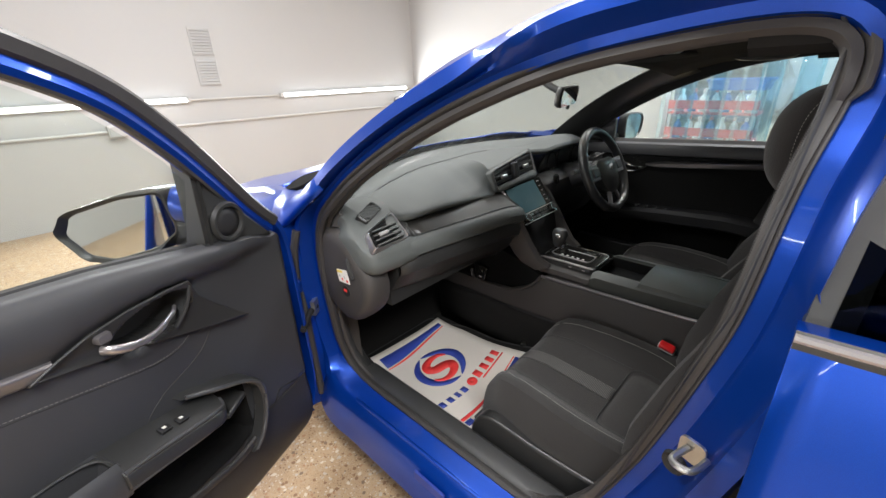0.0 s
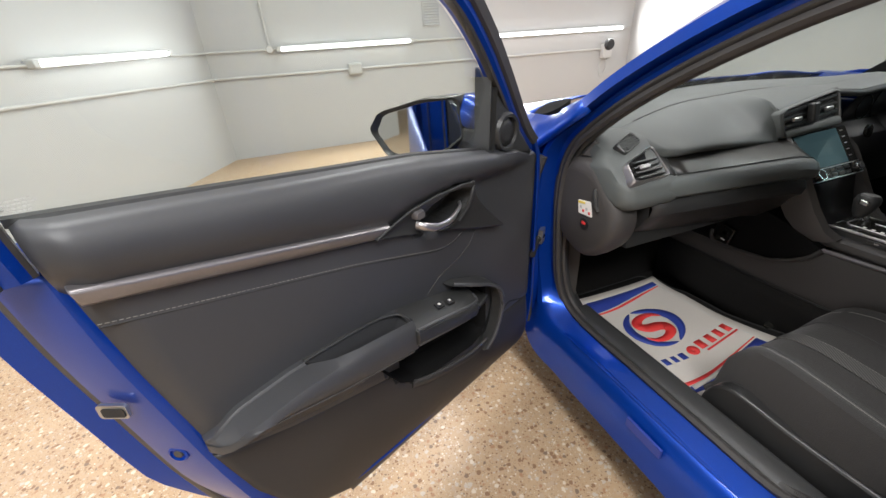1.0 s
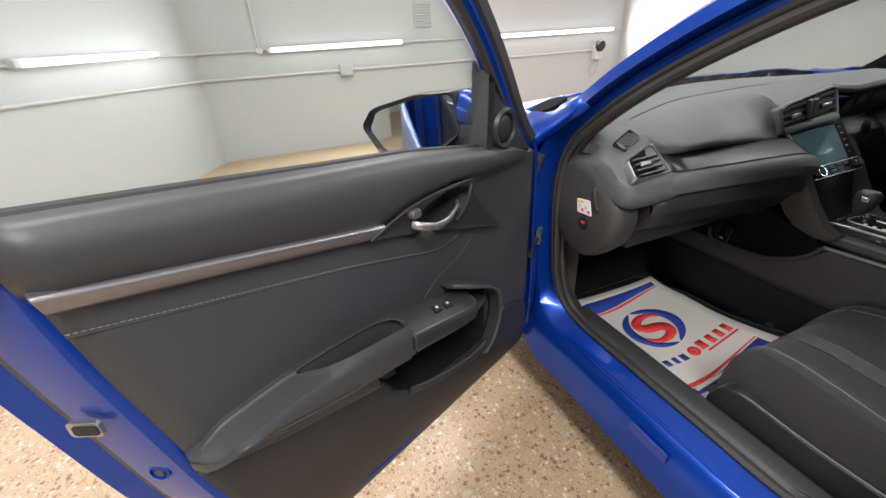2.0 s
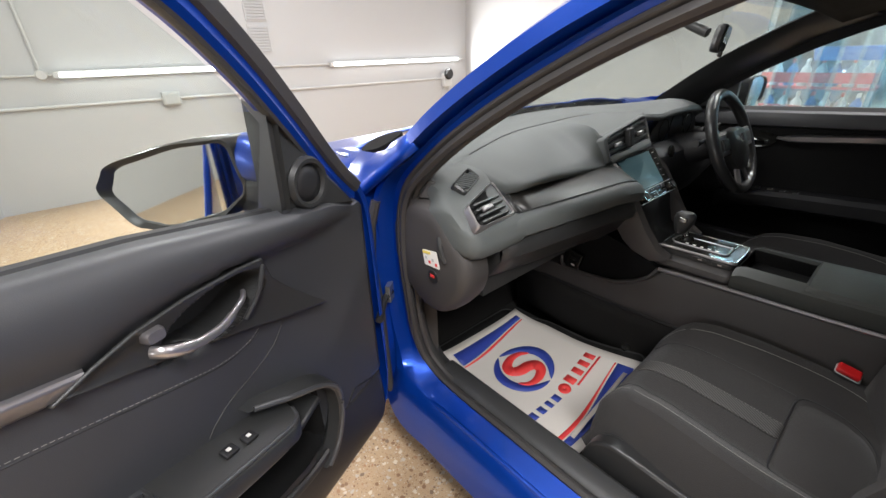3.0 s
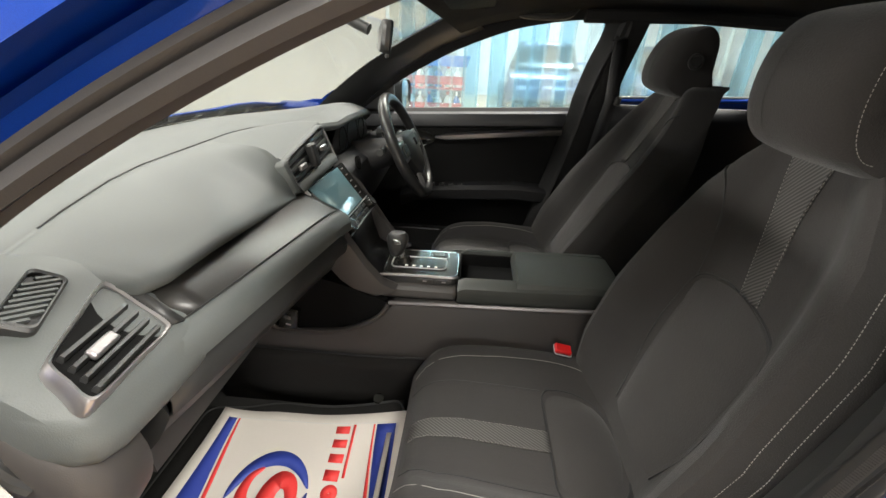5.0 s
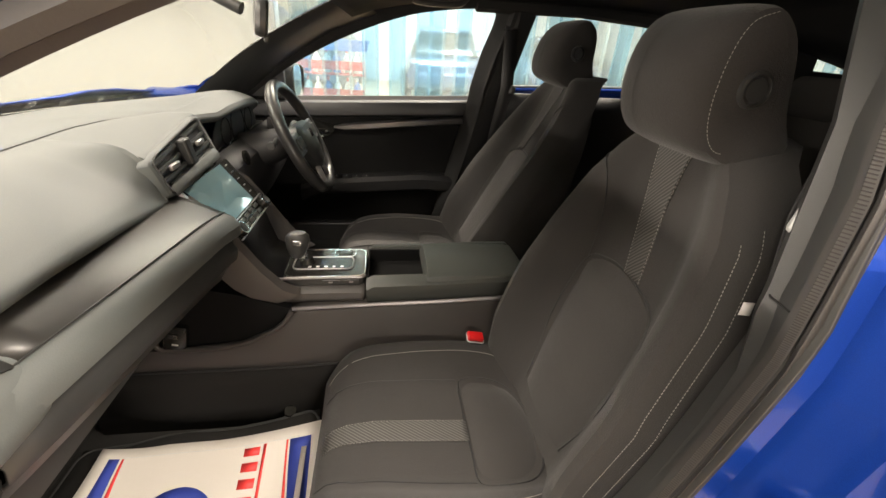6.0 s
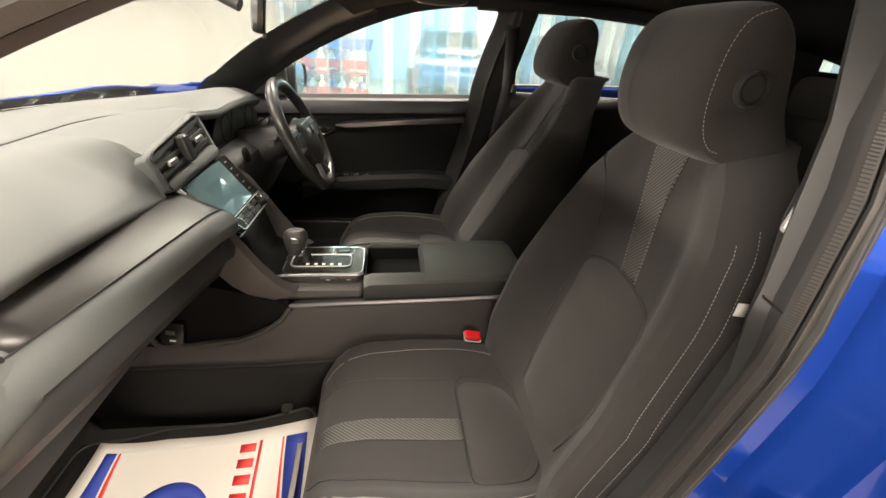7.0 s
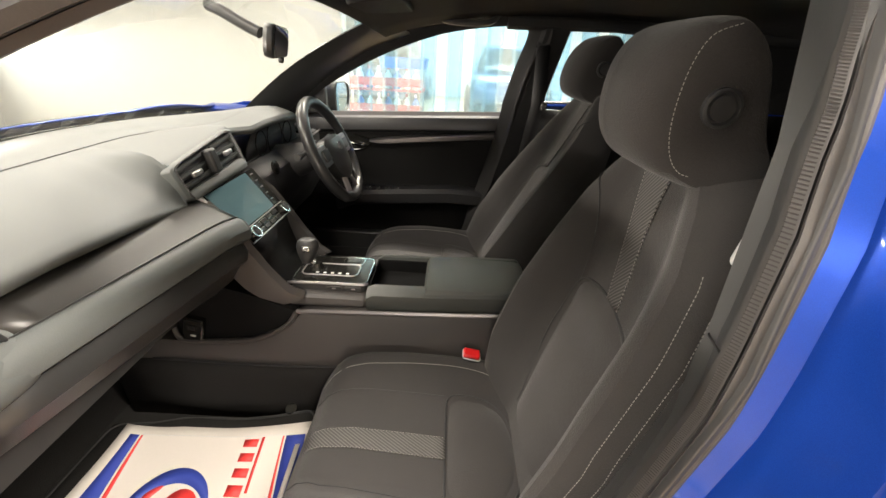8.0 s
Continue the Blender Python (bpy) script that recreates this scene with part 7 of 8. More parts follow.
def front_seat(cx, dy, dz, outer, lean=0.0):
    """A front seat; outer: -1 where the door is on the left."""
    m = Matrix.Translation((cx, dy, dz))

    def P(p):
        return m @ Vector((p.x * -outer, p.y - lean * max(0.0, p.z - 0.50), p.z))

    rings = []
    for k in range(-3, 21):
        s = max(0.0, k / 20)
        row = [cushion_point(s, t) for t in TS]
        if k < 0:
            row = [Vector((p.x * (1 - 0.02 * -k), p.y + (0.010, 0.016, 0.004)[-k - 1], p.z - (0.02, 0.06, 0.11)[-k - 1])) for p in row]
        low = [Vector((row[-1].x * f, row[0].y, 0.36 if k >= -2 else 0.34)) for f in (1, 0.5, 0, -0.5, -1)]
        rings.append([P(p) for p in row + low])
    seat = part("front_seat", Shape().loft(rings, True, False, True), FABRIC, car, "black cloth front seat with grey ribbed stripe")
    rings = []
    for k in range(0, 25):
        s = min(1.0, k / 21)
        row = [back_point(s, t) for t in TS]
        thick = table([(0, 0.12), (0.5, 0.095), (1.0, 0.05)], s)
        if k > 21:
            j = k - 21
            f = (1, 0.93, 0.8, 0.5)[j]
            row = [Vector((p.x * f, p.y - (0, 0.006, 0.02, 0.035)[j], p.z + (0, 0.010, 0.018, 0.021)[j])) for p in row]
            thick *= (1, 0.85, 0.55, 0.2)[j]
        back = [Vector((row[-1].x * f, back_point(s, 0).y - thick - 0.01 * (1 - abs(f)) - (0 if k <= 21 else 0.02), row[0].z)) for f in (0.98, 0.6, 0.2, -0.2, -0.6, -0.98)]
        rings.append([P(p) for p in row + back])
    part("backrest", Shape().loft(rings, True, False, True), FABRIC, seat, "black cloth backrest")
    # head restraint
    rings = []
    side = [(-0.0985, 0.22, 0.45, 0.70, 0.70), (-0.098, 0.42, 0.80, 0.88, 0.88), (-0.095, 0.62, 0.92, 0.94, 0.94), (-0.087, 0.78, 0.965, 0.97, 0.97), (-0.074, 0.90, 0.985, 0.99, 0.985), (-0.055, 0.97, 0.998, 1.0, 0.998), (-0.03, 1.0, 1.0, 1.0, 1.0)]
    for x, fy, fz, gy, gz in side + [(0.0, 1.0, 1.0, 1.0, 1.0)] + [(-0.033 - x, fy, fz, gy, gz) for x, fy, fz, gy, gz in reversed(side)]:
        ring = smooth_path([(-0.574, 1.10), (-0.580, 1.152), (-0.605, 1.186), (-0.645, 1.198), (-0.672, 1.190), (-0.696, 1.158), (-0.717, 1.09), (-0.738, 1.042), (-0.690, 1.020), (-0.62, 1.037), (-0.588, 1.060)], 4, True)
        rings.append([P(Vector((x, lerp(-0.648, y, lerp(gy, fy, ease(-0.70, -0.61, y))), lerp(1.115, z, lerp(gz, fz, ease(-0.70, -0.61, y)))))) for y, z in ring])
    part("head_restraint", Shape().loft(rings, True, False, True), FABRIC, seat, "black cloth head restraint")
    for sx in (-0.045, 0.045):
        part("restraint_post", Shape().tube([P(Vector((sx, -0.705, 1.0))), P(Vector((sx, -0.69, 1.05)))], 0.006, 8), HARDBLACK, seat, "black post")
    for sx in (-1, 1):
        bm2 = Matrix.Translation(P(Vector((sx * 0.0965 if sx < 0 else 0.0635, -0.655, 1.114))))
        bm2 = facing(bm2.translation, (0, 1, 0), (0, 0, 1)) if -outer * sx > 0 else facing(bm2.translation, (0, -1, 0), (0, 0, 1))
        part("restraint_button", Shape().turn(bm2, [(0.0, 0.006), (0.0125, 0.0068), (0.0135, 0.003), (0.015, 0.003), (0.0165, 0.0075), (0.0195, 0.0068), (0.0205, -0.004)], 28), HARDBLACK, seat, "round black release button")
    part("restraint_stitching", dashes([P(Vector((-0.0974, lerp(-0.648, y, 0.50), lerp(1.115, z, 0.88)))) for y, z in smooth_path([(-0.655, 1.199), (-0.605, 1.186), (-0.580, 1.152), (-0.574, 1.10), (-0.588, 1.060), (-0.62, 1.037), (-0.665, 1.032)], 8)], 0.0030, 0.0018, 0.00045), STITCH, seat, "pale stitching")

    def stripe_t(s):
        return table([(0.6, -0.14), (0.65, -0.115), (0.9, 0.02), (1.0, 0.07)], s), table([(0.62, 0.018), (0.85, 0.024), (0.98, 0.034)], s) / back_point(s, 1).x

    # ribbed stripe on back and cushion
    SB = [0.645 + 0.0177 * k for k in range(21)]
    part("back_stripe", Shape().loft([[P(back_point(s, stripe_t(s)[0] + stripe_t(s)[1] * e, h)) for e, h in ((-1.0, 0.0), (-0.96, 0.0025), (0, 0.003), (0.96, 0.0025), (1.0, 0.0))] for s in SB], False), RIB, seat, "grey ribbed stripe", solid=0.002)
    SC = [0.02 + 0.0293 * k for k in range(21)]
    part("cushion_stripe", Shape().loft([[P(cushion_point(s, t, h)) for t, h in ((-0.145, 0.0), (-0.14, 0.0025), (-0.05, 0.003), (0.04, 0.0025), (0.045, 0.0))] for s in SC], False), RIB, seat, "grey ribbed stripe", solid=0.002)
    for e in (-1, 1):
        part("stripe_stitching", dashes([P(back_point(s, stripe_t(s)[0] + stripe_t(s)[1] * e * 1.04, 0.003)) for s in SB], 0.003, 0.0024, 0.0004), STITCH, seat)
        part("stripe_stitching", dashes([P(cushion_point(s, -0.05 + 0.098 * e, 0.003)) for s in SC], 0.003, 0.0024, 0.0004), STITCH, seat)
    # insert panels and seams
    seam_s = [(0.40, 0.10), (0.48, 0.30), (0.485, 0.46), (0.44, 0.595), (0.2, 0.637), (0.0, 0.645), (-0.2, 0.637), (-0.44, 0.595), (-0.485, 0.46), (-0.48, 0.30), (-0.40, 0.10)]
    part("back_seam", Shape().tube([P(back_point(s, t, 0.0004)) for t, s in smooth_path(seam_s, 6)], 0.0019, 6), INKDARK, seat)
    rows2 = []
    for k in range(25):
        s = lerp(0.10, 0.644, k / 24)
        half = table([(0.1, 0.39), (0.3, 0.47), (0.46, 0.475), (0.57, 0.45), (0.595, 0.43), (0.62, 0.31), (0.637, 0.19), (0.645, 0.06)], s)
        edge = max(0.0, (s - 0.56) / 0.085) ** 3
        rows2.append([P(back_point(s, half * j / 10, 0.011 * (1 - (abs(j) / 10) ** 3) * (1 - edge) - 0.002)) for j in range(-10, 11)])
    part("back_insert", Shape().loft(rows2, False), FABRIC2, seat, "dark grey cloth insert")
    for e in (1,):
        part("shoulder_seam", Shape().tube([P(back_point(s, t * e, 0.0004)) for t, s in smooth_path([(0.44, 0.595), (0.47, 0.68), (0.55, 0.79), (0.68, 0.87), (0.90, 0.92)], 6)], 0.0017, 5), INKDARK, seat)
    seam_c = [(-0.54, 0.70), (-0.50, 0.615), (-0.2, 0.605), (0.2, 0.605), (0.48, 0.615), (0.53, 0.70), (0.50, 0.80), (0.40, 0.86), (0.2, 0.895), (-0.1, 0.905), (-0.36, 0.89), (-0.5, 0.82)]
    part("cushion_seam", Shape().tube([P(cushion_point(s, t, 0.0004)) for t, s in smooth_path(seam_c, 6, True)], 0.0019, 6, closed=True), INKDARK, seat)
    rows2 = []
    for k in range(21):
        s = lerp(0.61, 0.902, k / 20)
        half = table([(0.61, 0.49), (0.64, 0.515), (0.78, 0.505), (0.84, 0.43), (0.88, 0.30), (0.902, 0.06)], s)
        edge = abs((s - 0.756) / 0.146) ** 4
        rows2.append([P(cushion_point(s, half * j / 8, 0.013 * (1 - (abs(j) / 8) ** 3) * (1 - edge) - 0.002)) for j in range(-8, 9)])
    part("cushion_insert", Shape().loft(rows2, False), FABRIC2, seat, "dark grey cloth insert")
    part("cushion_piping", Shape().tube([P(cushion_point(s, t, 0.0)) for t, s in smooth_path([(0.70, 0.0), (0.72, 0.3), (0.73, 0.7), (0.64, 0.86), (0.40, 0.965), (0.0, 0.985), (-0.40, 0.965), (-0.64, 0.86), (-0.73, 0.7), (-0.72, 0.3), (-0.70, 0.0)], 8)], 0.0006, 4), STITCH, seat, "thin pale piping")
    for t in (-0.50, 0.50):
        part("cushion_side_seam", Shape().tube([P(cushion_point(0.05 * k, t, 0.0)) for k in range(13)], 0.0014, 5), INKDARK, seat)
    for t, s0, s1 in ((-0.925, 0.24, 0.87), (-0.958, 0.24, 0.895)):
        part("bolster_stitching", dashes([P(back_point(lerp(s0, s1, k / 24), t, 0.0012)) for k in range(25)], 0.0032, 0.0018, 0.00042), STITCH, seat, "pale stitching")
    part("airbag_tag", Shape().loft([[P(back_point(0.742 + 0.024 * q, t, 0.002)) for t in (-0.976, -0.969, -0.962)] for q in (0, 0.5, 1)], False), STICKER, seat, "small white tag", solid=0.001)
    for q in (0.3, 0.7):
        part("tag_bar", Shape().loft([[P(back_point(0.742 + 0.024 * (q + e), t, 0.0032)) for t in (-0.973, -0.965)] for e in (-0.08, 0.08)], False), INKDARK, seat)
    # side shield, rails and recliner cover
    x0 = outer * 0.224
    part("side_shield", Shape().loft([[m @ Vector((x0 + outer * d, y, z)) for y, z in smooth_path([(-0.145, 0.33), (-0.15, 0.40), (-0.20, 0.442), (-0.35, 0.44), (-0.55, 0.455), (-0.62, 0.50), (-0.66, 0.46), (-0.62, 0.36), (-0.4, 0.325), (-0.2, 0.315)], 4, True)] for d in (-0.02, 0.008, 0.016)], True, False, True), LEATHER, seat, "black plastic side shield", bevel=0.006)
    part("recliner_cover", Shape().turn(facing(m @ Vector((x0 + outer * 0.004, -0.60, 0.50)), (0, -outer * -1.0, 0), (0, 0, 1)), [(0, 0.0), (0.05, 0.0), (0.046, 0.014), (0, 0.016)], 24), HARDBLACK, seat)
    for sx in (-0.17, 0.17):
        part("seat_rail", Shape().box(tuple(m @ Vector((sx - 0.02, -0.62, 0.268 - dz))), tuple(m @ Vector((sx + 0.02, -0.14, 0.37)))), STEEL, seat, "steel seat rail")
    return seat


front_seat(-0.37, 0.0, 0.0, -1)
front_seat(0.345, 0.03, 0.02, 1, 0.26)

# belt buckles
for bx, by in ((-0.172, -0.462), (0.168, -0.58)):
    stalk = part("belt_buckle", Shape().loft([[Vector((bx, by, 0.52)) + Vector((0.012 * math.cos(a) * k, (0.02 * math.sin(a)) * k, h)) for a in [2 * math.pi * j / 12 for j in range(12)]] for k, h in ((0.8, -0.12), (1.0, -0.06), (1.05, 0.0), (1.0, 0.012))], True, False, True), HARDBLACK, car, "black belt buckle with red button")
    part("buckle_button", Shape().slab(pose(bx - 0.002, by, 0.537, 14, -18, 0), 0.022, 0.038, 0.012), REDPLASTIC, stalk, "red release button", bevel=0.003)
    part("buckle_rim", Shape().tube([pose(bx - 0.002, by, 0.533, 14, -18, 0) @ Vector((x, y, 0)) for x, y in rounded(0.025, 0.041, 0.005)], 0.0014, 6, closed=True), GREYBOX, stalk)
part("anchor_bracket", Shape().slab(pose(-0.18, -0.50, 0.475, 20, 0, 0), 0.02, 0.03, 0.012), CHROME, car, "chrome belt anchor", bevel=0.003)

# pillar trims, belts and guides on both sides
for s in (-1, 1):
    rings = []
    for z, y0, y1 in ((0.36, -0.45, -0.70), (0.6, -0.53, -0.74), (0.80, -0.578, -0.75), (0.87, -0.594, -0.745), (0.925, -0.609, -0.74), (0.95, -0.615, -0.74), (1.1, -0.630, -0.735), (1.24, -0.640, -0.785), (1.262 if s > 0 else 1.29, -0.62, -0.83)):
        if s > 0:
            y0 += table([(0.36, 0.012), (1.0, 0.010), (1.12, -0.008), (1.24, -0.022)], z)
            y1 = y0 - 0.085
        xb = side_at(y0, z, 0.032 if s < 0 else 0.0) + 0.016
        xi = xb + (table([(0.9, 0.0), (1.1, 0.004), (1.29, 0.012)], z) if s < 0 else 0.0)
        k = table([(0.5, 0.25), (0.86, 0.35), (0.93, 1.0)], z) if s < 0 else 1.0
        rings.append([(s * -(xb - 0.03), y0 + 0.004, z), (s * -xb, y0 - 0.004, z), (s * -(xi + 0.034 * k), y0 - 0.004, z), (s * -(xi + 0.046 * k), y0 - 0.014, z), (s * -(xi + 0.046 * k), (y0 + y1) / 2 - 0.01, z), (s * -(xi + 0.036), y1 - 0.004, z), (s * -(xb - 0.02), y1 - 0.02, z)])
    # driver's pillar and guide take darker blacks that carry their shade
    pillar = part("centre_pillar", Shape().loft(rings, False), HARDBLACK if s < 0 else HEADLINER, car, "black centre pillar trim", solid=0.004)
    part("belt_guide", Shape().slab(pose(s * (0.599 if s < 0 else 0.563), -0.637 if s < 0 else -0.70, 1.014 if s < 0 else 1.005, 10, 0, 0), 0.018, 0.020, 0.030), GREYBOX if s < 0 else HARDBLACK, pillar, "plastic belt guide", bevel=0.006)
    part("seat_belt", Shape().loft([[(s * x, y + w, z) for w in (-0.022, 0.022)] for x, y, z in ((0.575, -0.675, 1.20), (0.565, -0.680, 1.005), (0.59, -0.670, 0.9), (0.605, -0.65, 0.7), (0.615, -0.63, 0.45))], False), INKDARK, pillar, "black seat belt webbing", solid=0.002)
    part("belt_tongue", Shape().slab(pose(s * 0.605, -0.665, 0.76, 8, 0, 0), 0.008, 0.05, 0.03), GREYBOX, pillar, "belt tongue", bevel=0.004)
part("pillar_joint", Shape().tube([(-0.655, -0.608, 0.945), (-0.6185, -0.614, 0.945), (-0.6055, -0.626, 0.945), (-0.6055, -0.665, 0.945)], 0.0012, 6), INKDARK, car, "dark joint in the pillar trim")
part("pillar_stud", Shape().turn(facing((-0.640, -0.600, 0.835), (0, -1, 0), (0, 0, 1)), [(0, 0), (0.009, 0), (0.009, 0.008), (0.005, 0.011), (0, 0.011)], 14), DARKSILVER, car, "grey stud")

# rear bench
bench = part("rear_seat", Shape().loft([[(0.60 * math.copysign(abs(k / 8) ** 0.9, k), y, z - 0.03 * abs(k / 8) ** 6) for k in range(-8, 9)] for y, z in ((-1.12, 0.30), (-1.10, 0.44), (-1.14, 0.475), (-1.35, 0.465), (-1.58, 0.455))], False), FABRIC, car, "black cloth rear bench", solid=0.02)
part("rear_back", Shape().loft([[(0.60 * k / 8, y, z) for k in range(-8, 9)] for y, z in ((-1.55, 0.44), (-1.60, 0.6), (-1.66, 0.85), (-1.70, 0.98), (-1.74, 1.0), (-1.80, 0.98), (-1.80, 0.4))], False), FABRIC, bench, "black cloth rear backrest", solid=0.01)
# restraints in carpet black instead of seat cloth, shade put into the colour
for x in (-0.36, 0.0, 0.36):
    part("rear_restraint", Shape().loft([[(x + px * f, -1.73 + y, 1.05 + pz * f) for px, pz in rounded(0.23, 0.13, 0.05)] for y, f in ((0.05, 0.8), (0.04, 1.0), (-0.03, 1.0), (-0.045, 0.8))], True, False, True), CARPET, bench, "black rear head restraint")
part("parcel_shelf", Shape().box((-0.56, -2.38, 0.96), (0.56, -1.80, 0.98)), CARPET, car, "black parcel shelf")

# mirror and visors at the windscreen head
im = pose(-0.03, -0.04, 1.156, 8, 0, 14)
inner = part("inner_mirror", Shape().loft([[im @ Vector((x * s, y, z * s)) for x, z in rounded(0.215, 0.056, 0.025)] for s, y in ((0.75, 0.013), (0.94, 0.010), (1.0, 0.003), (1.0, -0.005), (0.96, -0.008))], True, False, True), HARDBLACK, car, "black interior mirror")
part("mirror_glass", Shape().loft([[im @ Vector((x * s, y, z * s)) for x, z in rounded(0.215, 0.056, 0.025)] for s, y in ((0.93, -0.0082), (0.92, -0.0095))], True, False, True), MIRROR, inner, "mirror glass")
part("mirror_stem", Shape().tube(smooth_path([(-0.02, -0.005, 1.17), (-0.015, 0.03, 1.185), (-0.01, 0.07, 1.205), (0.0, 0.10, 1.215)], 4), 0.011, 10), HARDBLACK, inner, "black mirror stem")
part("dip_tab", Shape().slab(im @ pose(0.0, -0.008, -0.031), 0.014, 0.010, 0.012), HARDBLACK, inner, bevel=0.003)
for s in (-1, 1):
    part("sun_visor", Shape().loft([[(s * (0.30 + x), -0.20 + y * 0.75, 1.252 + h - 0.10 * (y) - 0.03 * abs(x)) for x, y in rounded(0.38, 0.17, 0.04)] for h in (0.0, 0.014)], True, False, True), HEADLINER, lining, "black sun visor", bevel=0.005)
part("roof_console", Shape().loft([[(x * f, -0.24 + y * f, 1.285 + h) for x, y in rounded(0.16, 0.16, 0.03)] for f, h in ((0.8, -0.03), (1.0, -0.018), (1.05, 0.03))], True, False, True), HARDBLACK, lining, "black roof console", bevel=0.004)
part("map_lamp", Shape().prism(pose(-0.035, -0.24, 1.252), rounded(0.05, 0.04, 0.008), 0.004), GREYBOX, lining, "lamp lens")
part("grab_handle", Shape().tube(smooth_path([(0.555, -0.32, 1.27), (0.535, -0.36, 1.245), (0.535, -0.48, 1.245), (0.555, -0.52, 1.272)], 5), 0.010, 8), HARDBLACK, lining, "black grab handle")

# ---- mats ----
def floor_rise(x, y):
    """How far the carpet stands above the floor pan, in room places."""
    inner_ = max(0.0, (x + 0.46) / 0.22)
    back = max(0.0, min(1.0, (0.1125 - y) / 0.2275))
    fore = max(0.0, min(1.0, (y - 0.21) / 0.13))
    return 0.028 * inner_ ** 2 * (1 - fore) + 0.045 * inner_ ** 1.5 * back ** 1.5


mat = thing("floor_mat", "black carpet car mat with a bound edge", "mat", (-0.40, 0.14, 0.268))
MAT_X0, MAT_X1, MAT_Y0, MAT_Y1 = -0.205, 0.195, -0.245, 0.27


def mat_z(x, y):
    return 0.007 + floor_rise(x - 0.40, y + 0.14)


part("carpet", Shape().loft([[(lerp(MAT_X0, MAT_X1, i / 12), lerp(MAT_Y0, MAT_Y1, j / 14), mat_z(lerp(MAT_X0, MAT_X1, i / 12), lerp(MAT_Y0, MAT_Y1, j / 14))) for i in range(13)] for j in range(15)], False), CARPET, mat, solid=0.012)
edge = [((MAT_X0 + MAT_X1) / 2 + x, (MAT_Y0 + MAT_Y1) / 2 + y) for x, y in rounded(MAT_X1 - MAT_X0, MAT_Y1 - MAT_Y0, 0.03)]
edge = [(lerp(a[0], b[0], k / 6), lerp(a[1], b[1], k / 6)) for a, b in zip(edge, edge[1:] + edge[:1]) for k in range(6)]
part("bound_edge", Shape().tube([(x, y, mat_z(x, y) + 0.005) for x, y in edge], 0.0032, 6, closed=True), HARDBLACK, mat, "dark bound edge")
part("fixing_eyelet", Shape().turn(pose(0.205, -0.175, mat_z(0.205, -0.175) + 0.006, 12, -14, 0), [(0.006, 0.0), (0.014, 0.0), (0.013, 0.005), (0.007, 0.006)], 20), GLOSSBLACK, mat, "black fixing eyelet")

PAP = (-0.41, 0.1125)
paper = thing("paper_mat", "white paper foot mat printed in blue and red", "paper mat", (PAP[0], PAP[1], 0.282))


def paper_z(x, y):
    return 0.004 + 0.030 * max(0.0, (y - 0.08) / 0.145) ** 2 + 0.012 * (x / 0.17) ** 2 + 0.003 * math.sin(14 * x + 9 * y) + floor_rise(x + PAP[0], y + PAP[1])


W2, L2 = 0.17, 0.2275
part("sheet", Shape().loft([[(W2 * i / 8, L2 * j / 12, paper_z(W2 * i / 8, L2 * j / 12)) for i in range(-8, 9)] for j in range(-12, 13)], False), PAPER, paper, solid=0.0008)


def printed(name, poly_rows, mat_, lift=0.0012):
    """Ink laid on the sheet: rows of (x, y) points."""
    return part(name, Shape().loft([[(x, y, paper_z(x, y) + lift) for x, y in row] for row in poly_rows], False), mat_, paper, solid=0.0003)


def swoosh(y0, y1, flip):
    n = 20
    top, low, r0, r1 = [], [], [], []
    for i in range(n + 1):
        x = lerp(-0.148, 0.148, i / n)
        w = 0.5 * (1 + math.sin(math.pi * (i / n - 0.5)))
        e = lerp(0.02, 0.045, 1 - w if not flip else w)
        if flip:
            low.append((x, y0)); top.append((x, y0 + e))
            r0.append((x, y0 + e + 0.004)); r1.append((x, y0 + e + 0.004 + lerp(0.012, 0.004, w)))
        else:
            top.append((x, y1)); low.append((x, y1 - e))
            r0.append((x, y1 - e - 0.004)); r1.append((x, y1 - e - 0.004 - lerp(0.004, 0.008, math.sin(math.pi * i / n))))
    printed("blue_band", [top, [(a[0], (a[1] + b[1]) / 2) for a, b in zip(top, low)], low], INKBLUE)
    printed("red_line", [r0, r1], INKRED)


swoosh(0, 0.206, False)
swoosh(-0.205, 0, True)
ex, ey = -0.012, 0.042
def arc(a0, a1, r_in, r_out, n=22):
    inner_, outer_ = [], []
    for i in range(n + 1):
        a = radians(lerp(a0, a1, i / n))
        f = math.sin(math.pi * i / n) ** 0.6
        ri = lerp(r_out - 0.003, r_in, f)
        outer_.append((ex + r_out * math.cos(a), ey + r_out * math.sin(a) * 0.88))
        inner_.append((ex + ri * math.cos(a), ey + ri * math.sin(a) * 0.88))
    return [outer_, inner_]


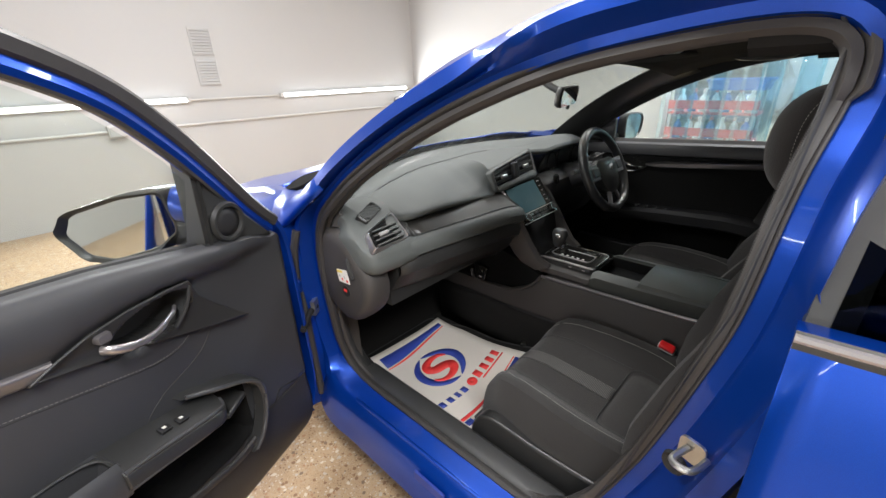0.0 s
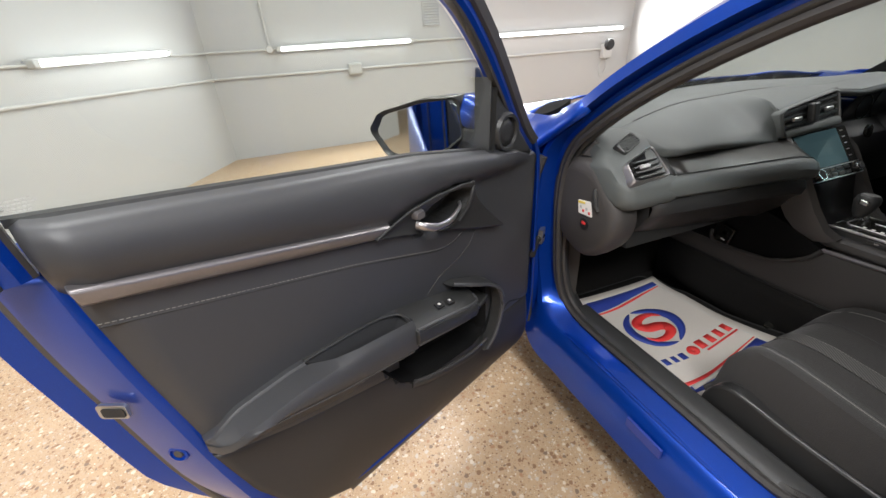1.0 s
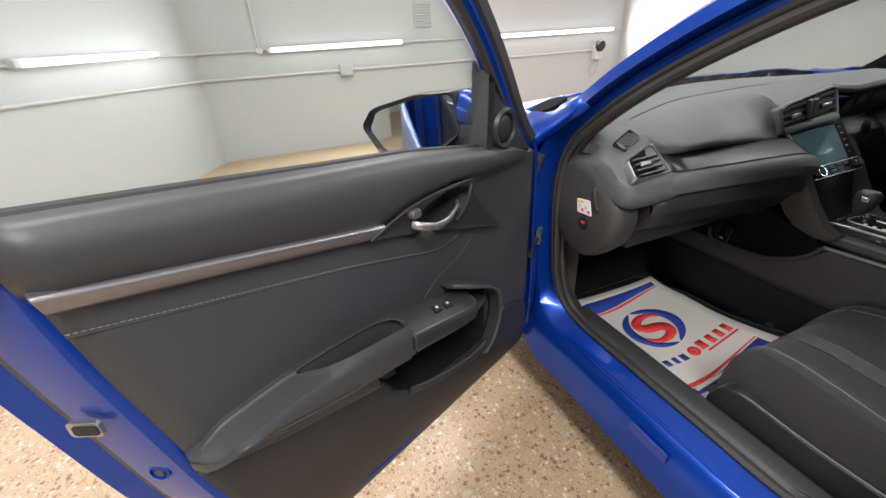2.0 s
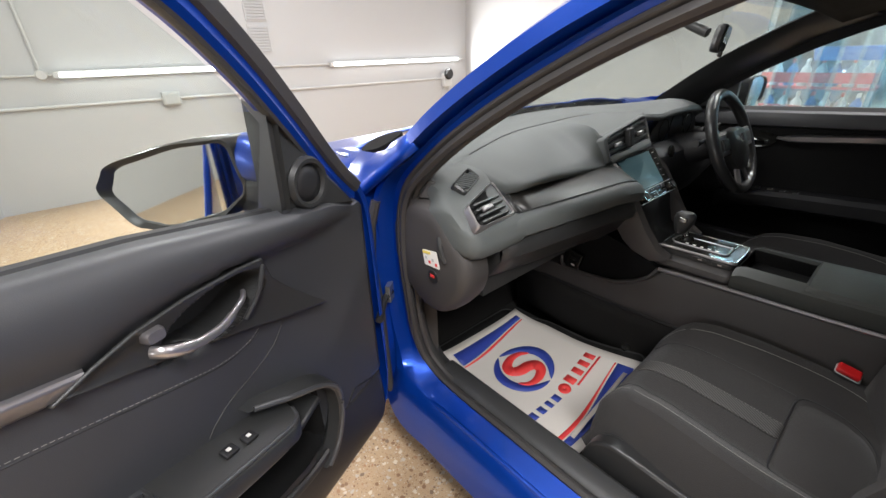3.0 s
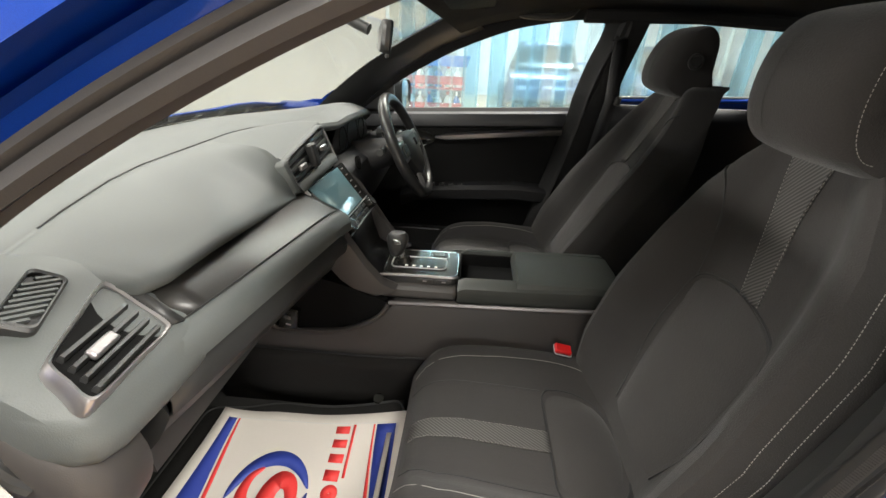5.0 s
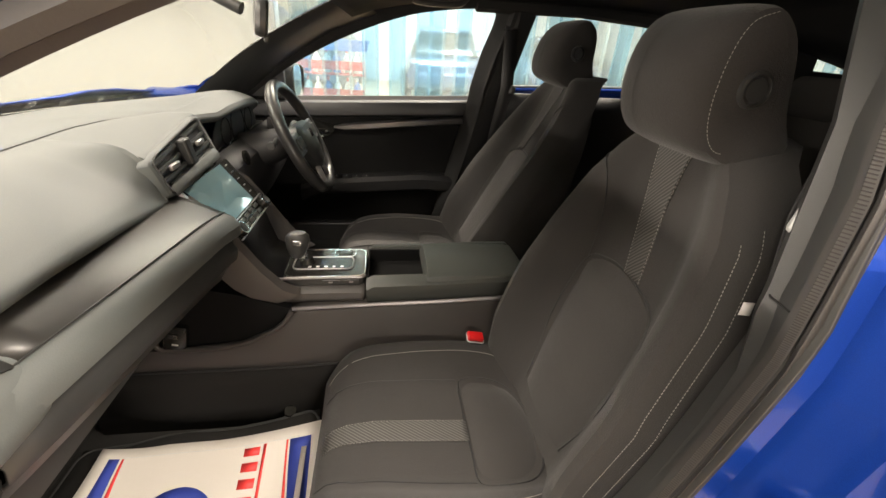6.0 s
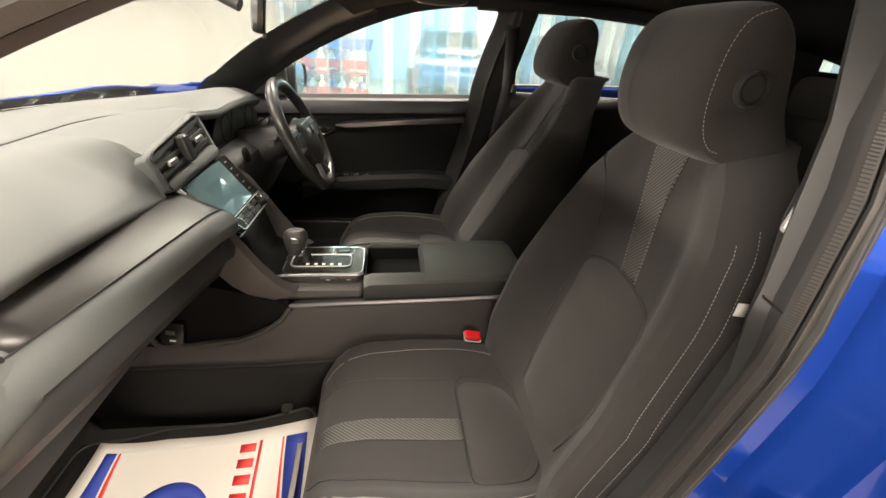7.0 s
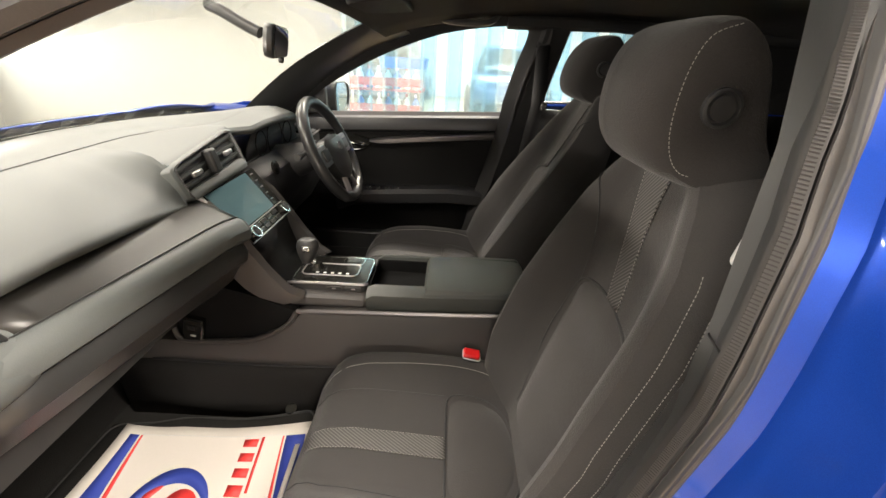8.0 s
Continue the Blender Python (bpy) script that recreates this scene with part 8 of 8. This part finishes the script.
printed("blue_crescent", arc(-75, 100, 0.064, 0.096), INKBLUE)
printed("blue_crescent", arc(105, 280, 0.064, 0.096), INKBLUE)
wave = smooth_path([(0.80, 0.42), (0.50, 0.74), (0.02, 0.82), (-0.42, 0.62), (-0.50, 0.28), (-0.25, 0.06), (0.0, 0.0), (0.25, -0.06), (0.50, -0.28), (0.42, -0.62), (-0.02, -0.82), (-0.50, -0.74), (-0.80, -0.42)], 4)
wave_a, wave_b = [], []
for i, (wx, wy) in enumerate(wave):
    a, b = wave[max(i - 1, 0)], wave[min(i + 1, len(wave) - 1)]
    k = math.hypot(b[0] - a[0], b[1] - a[1])
    half = 0.27 * math.sin(math.pi * i / (len(wave) - 1)) ** 0.7 + 0.015
    nx, ny = -(b[1] - a[1]) / k * half, (b[0] - a[0]) / k * half
    wave_a.append((ex + 0.072 * (wx + nx), ey + 0.064 * (wy + ny)))
    wave_b.append((ex + 0.072 * (wx - nx), ey + 0.064 * (wy - ny)))
printed("red_wave", [wave_a, wave_b], INKRED, 0.0016)
x = -0.148
for k, w in enumerate((0.03, 0.03, 0.024, 0.03)):
    printed("lettering_bar", [[(x, -0.077), (x + w * 0.7, -0.077)], [(x, -0.101), (x + w * 0.7, -0.101)]], INKBLUE)
    x += w + 0.006
printed("lettering_dot", [[(x + 0.018 + 0.018 * math.cos(a) * f, -0.086 + 0.018 * math.sin(a) * f) for a in [2 * math.pi * j / 16 for j in range(17)]] for f in (1.0, 0.05)], INKRED)
x += 0.042
for k, w in enumerate((0.032, 0.026, 0.024, 0.022)):
    printed("lettering_bar", [[(x, -0.064), (x + w * 0.7, -0.064)], [(x, -0.097), (x + w * 0.7, -0.097)]], INKRED)
    x += w + 0.005
printed("small_print", [[(0.04, -0.104), (0.148, -0.104)], [(0.04, -0.110), (0.148, -0.110)]], INKRED)
printed("address_bar", [[(-0.12, -0.186), (0.13, -0.186)], [(-0.12, -0.197), (0.13, -0.197)]], PAPER, 0.0022)
for xx in (-0.150, 0.150):
    printed("edge_line", [[(xx, y) for y in [-0.18 + 0.036 * j for j in range(11)]], [(xx + 0.0012, y) for y in [-0.18 + 0.036 * j for j in range(11)]]], GREYBOX)
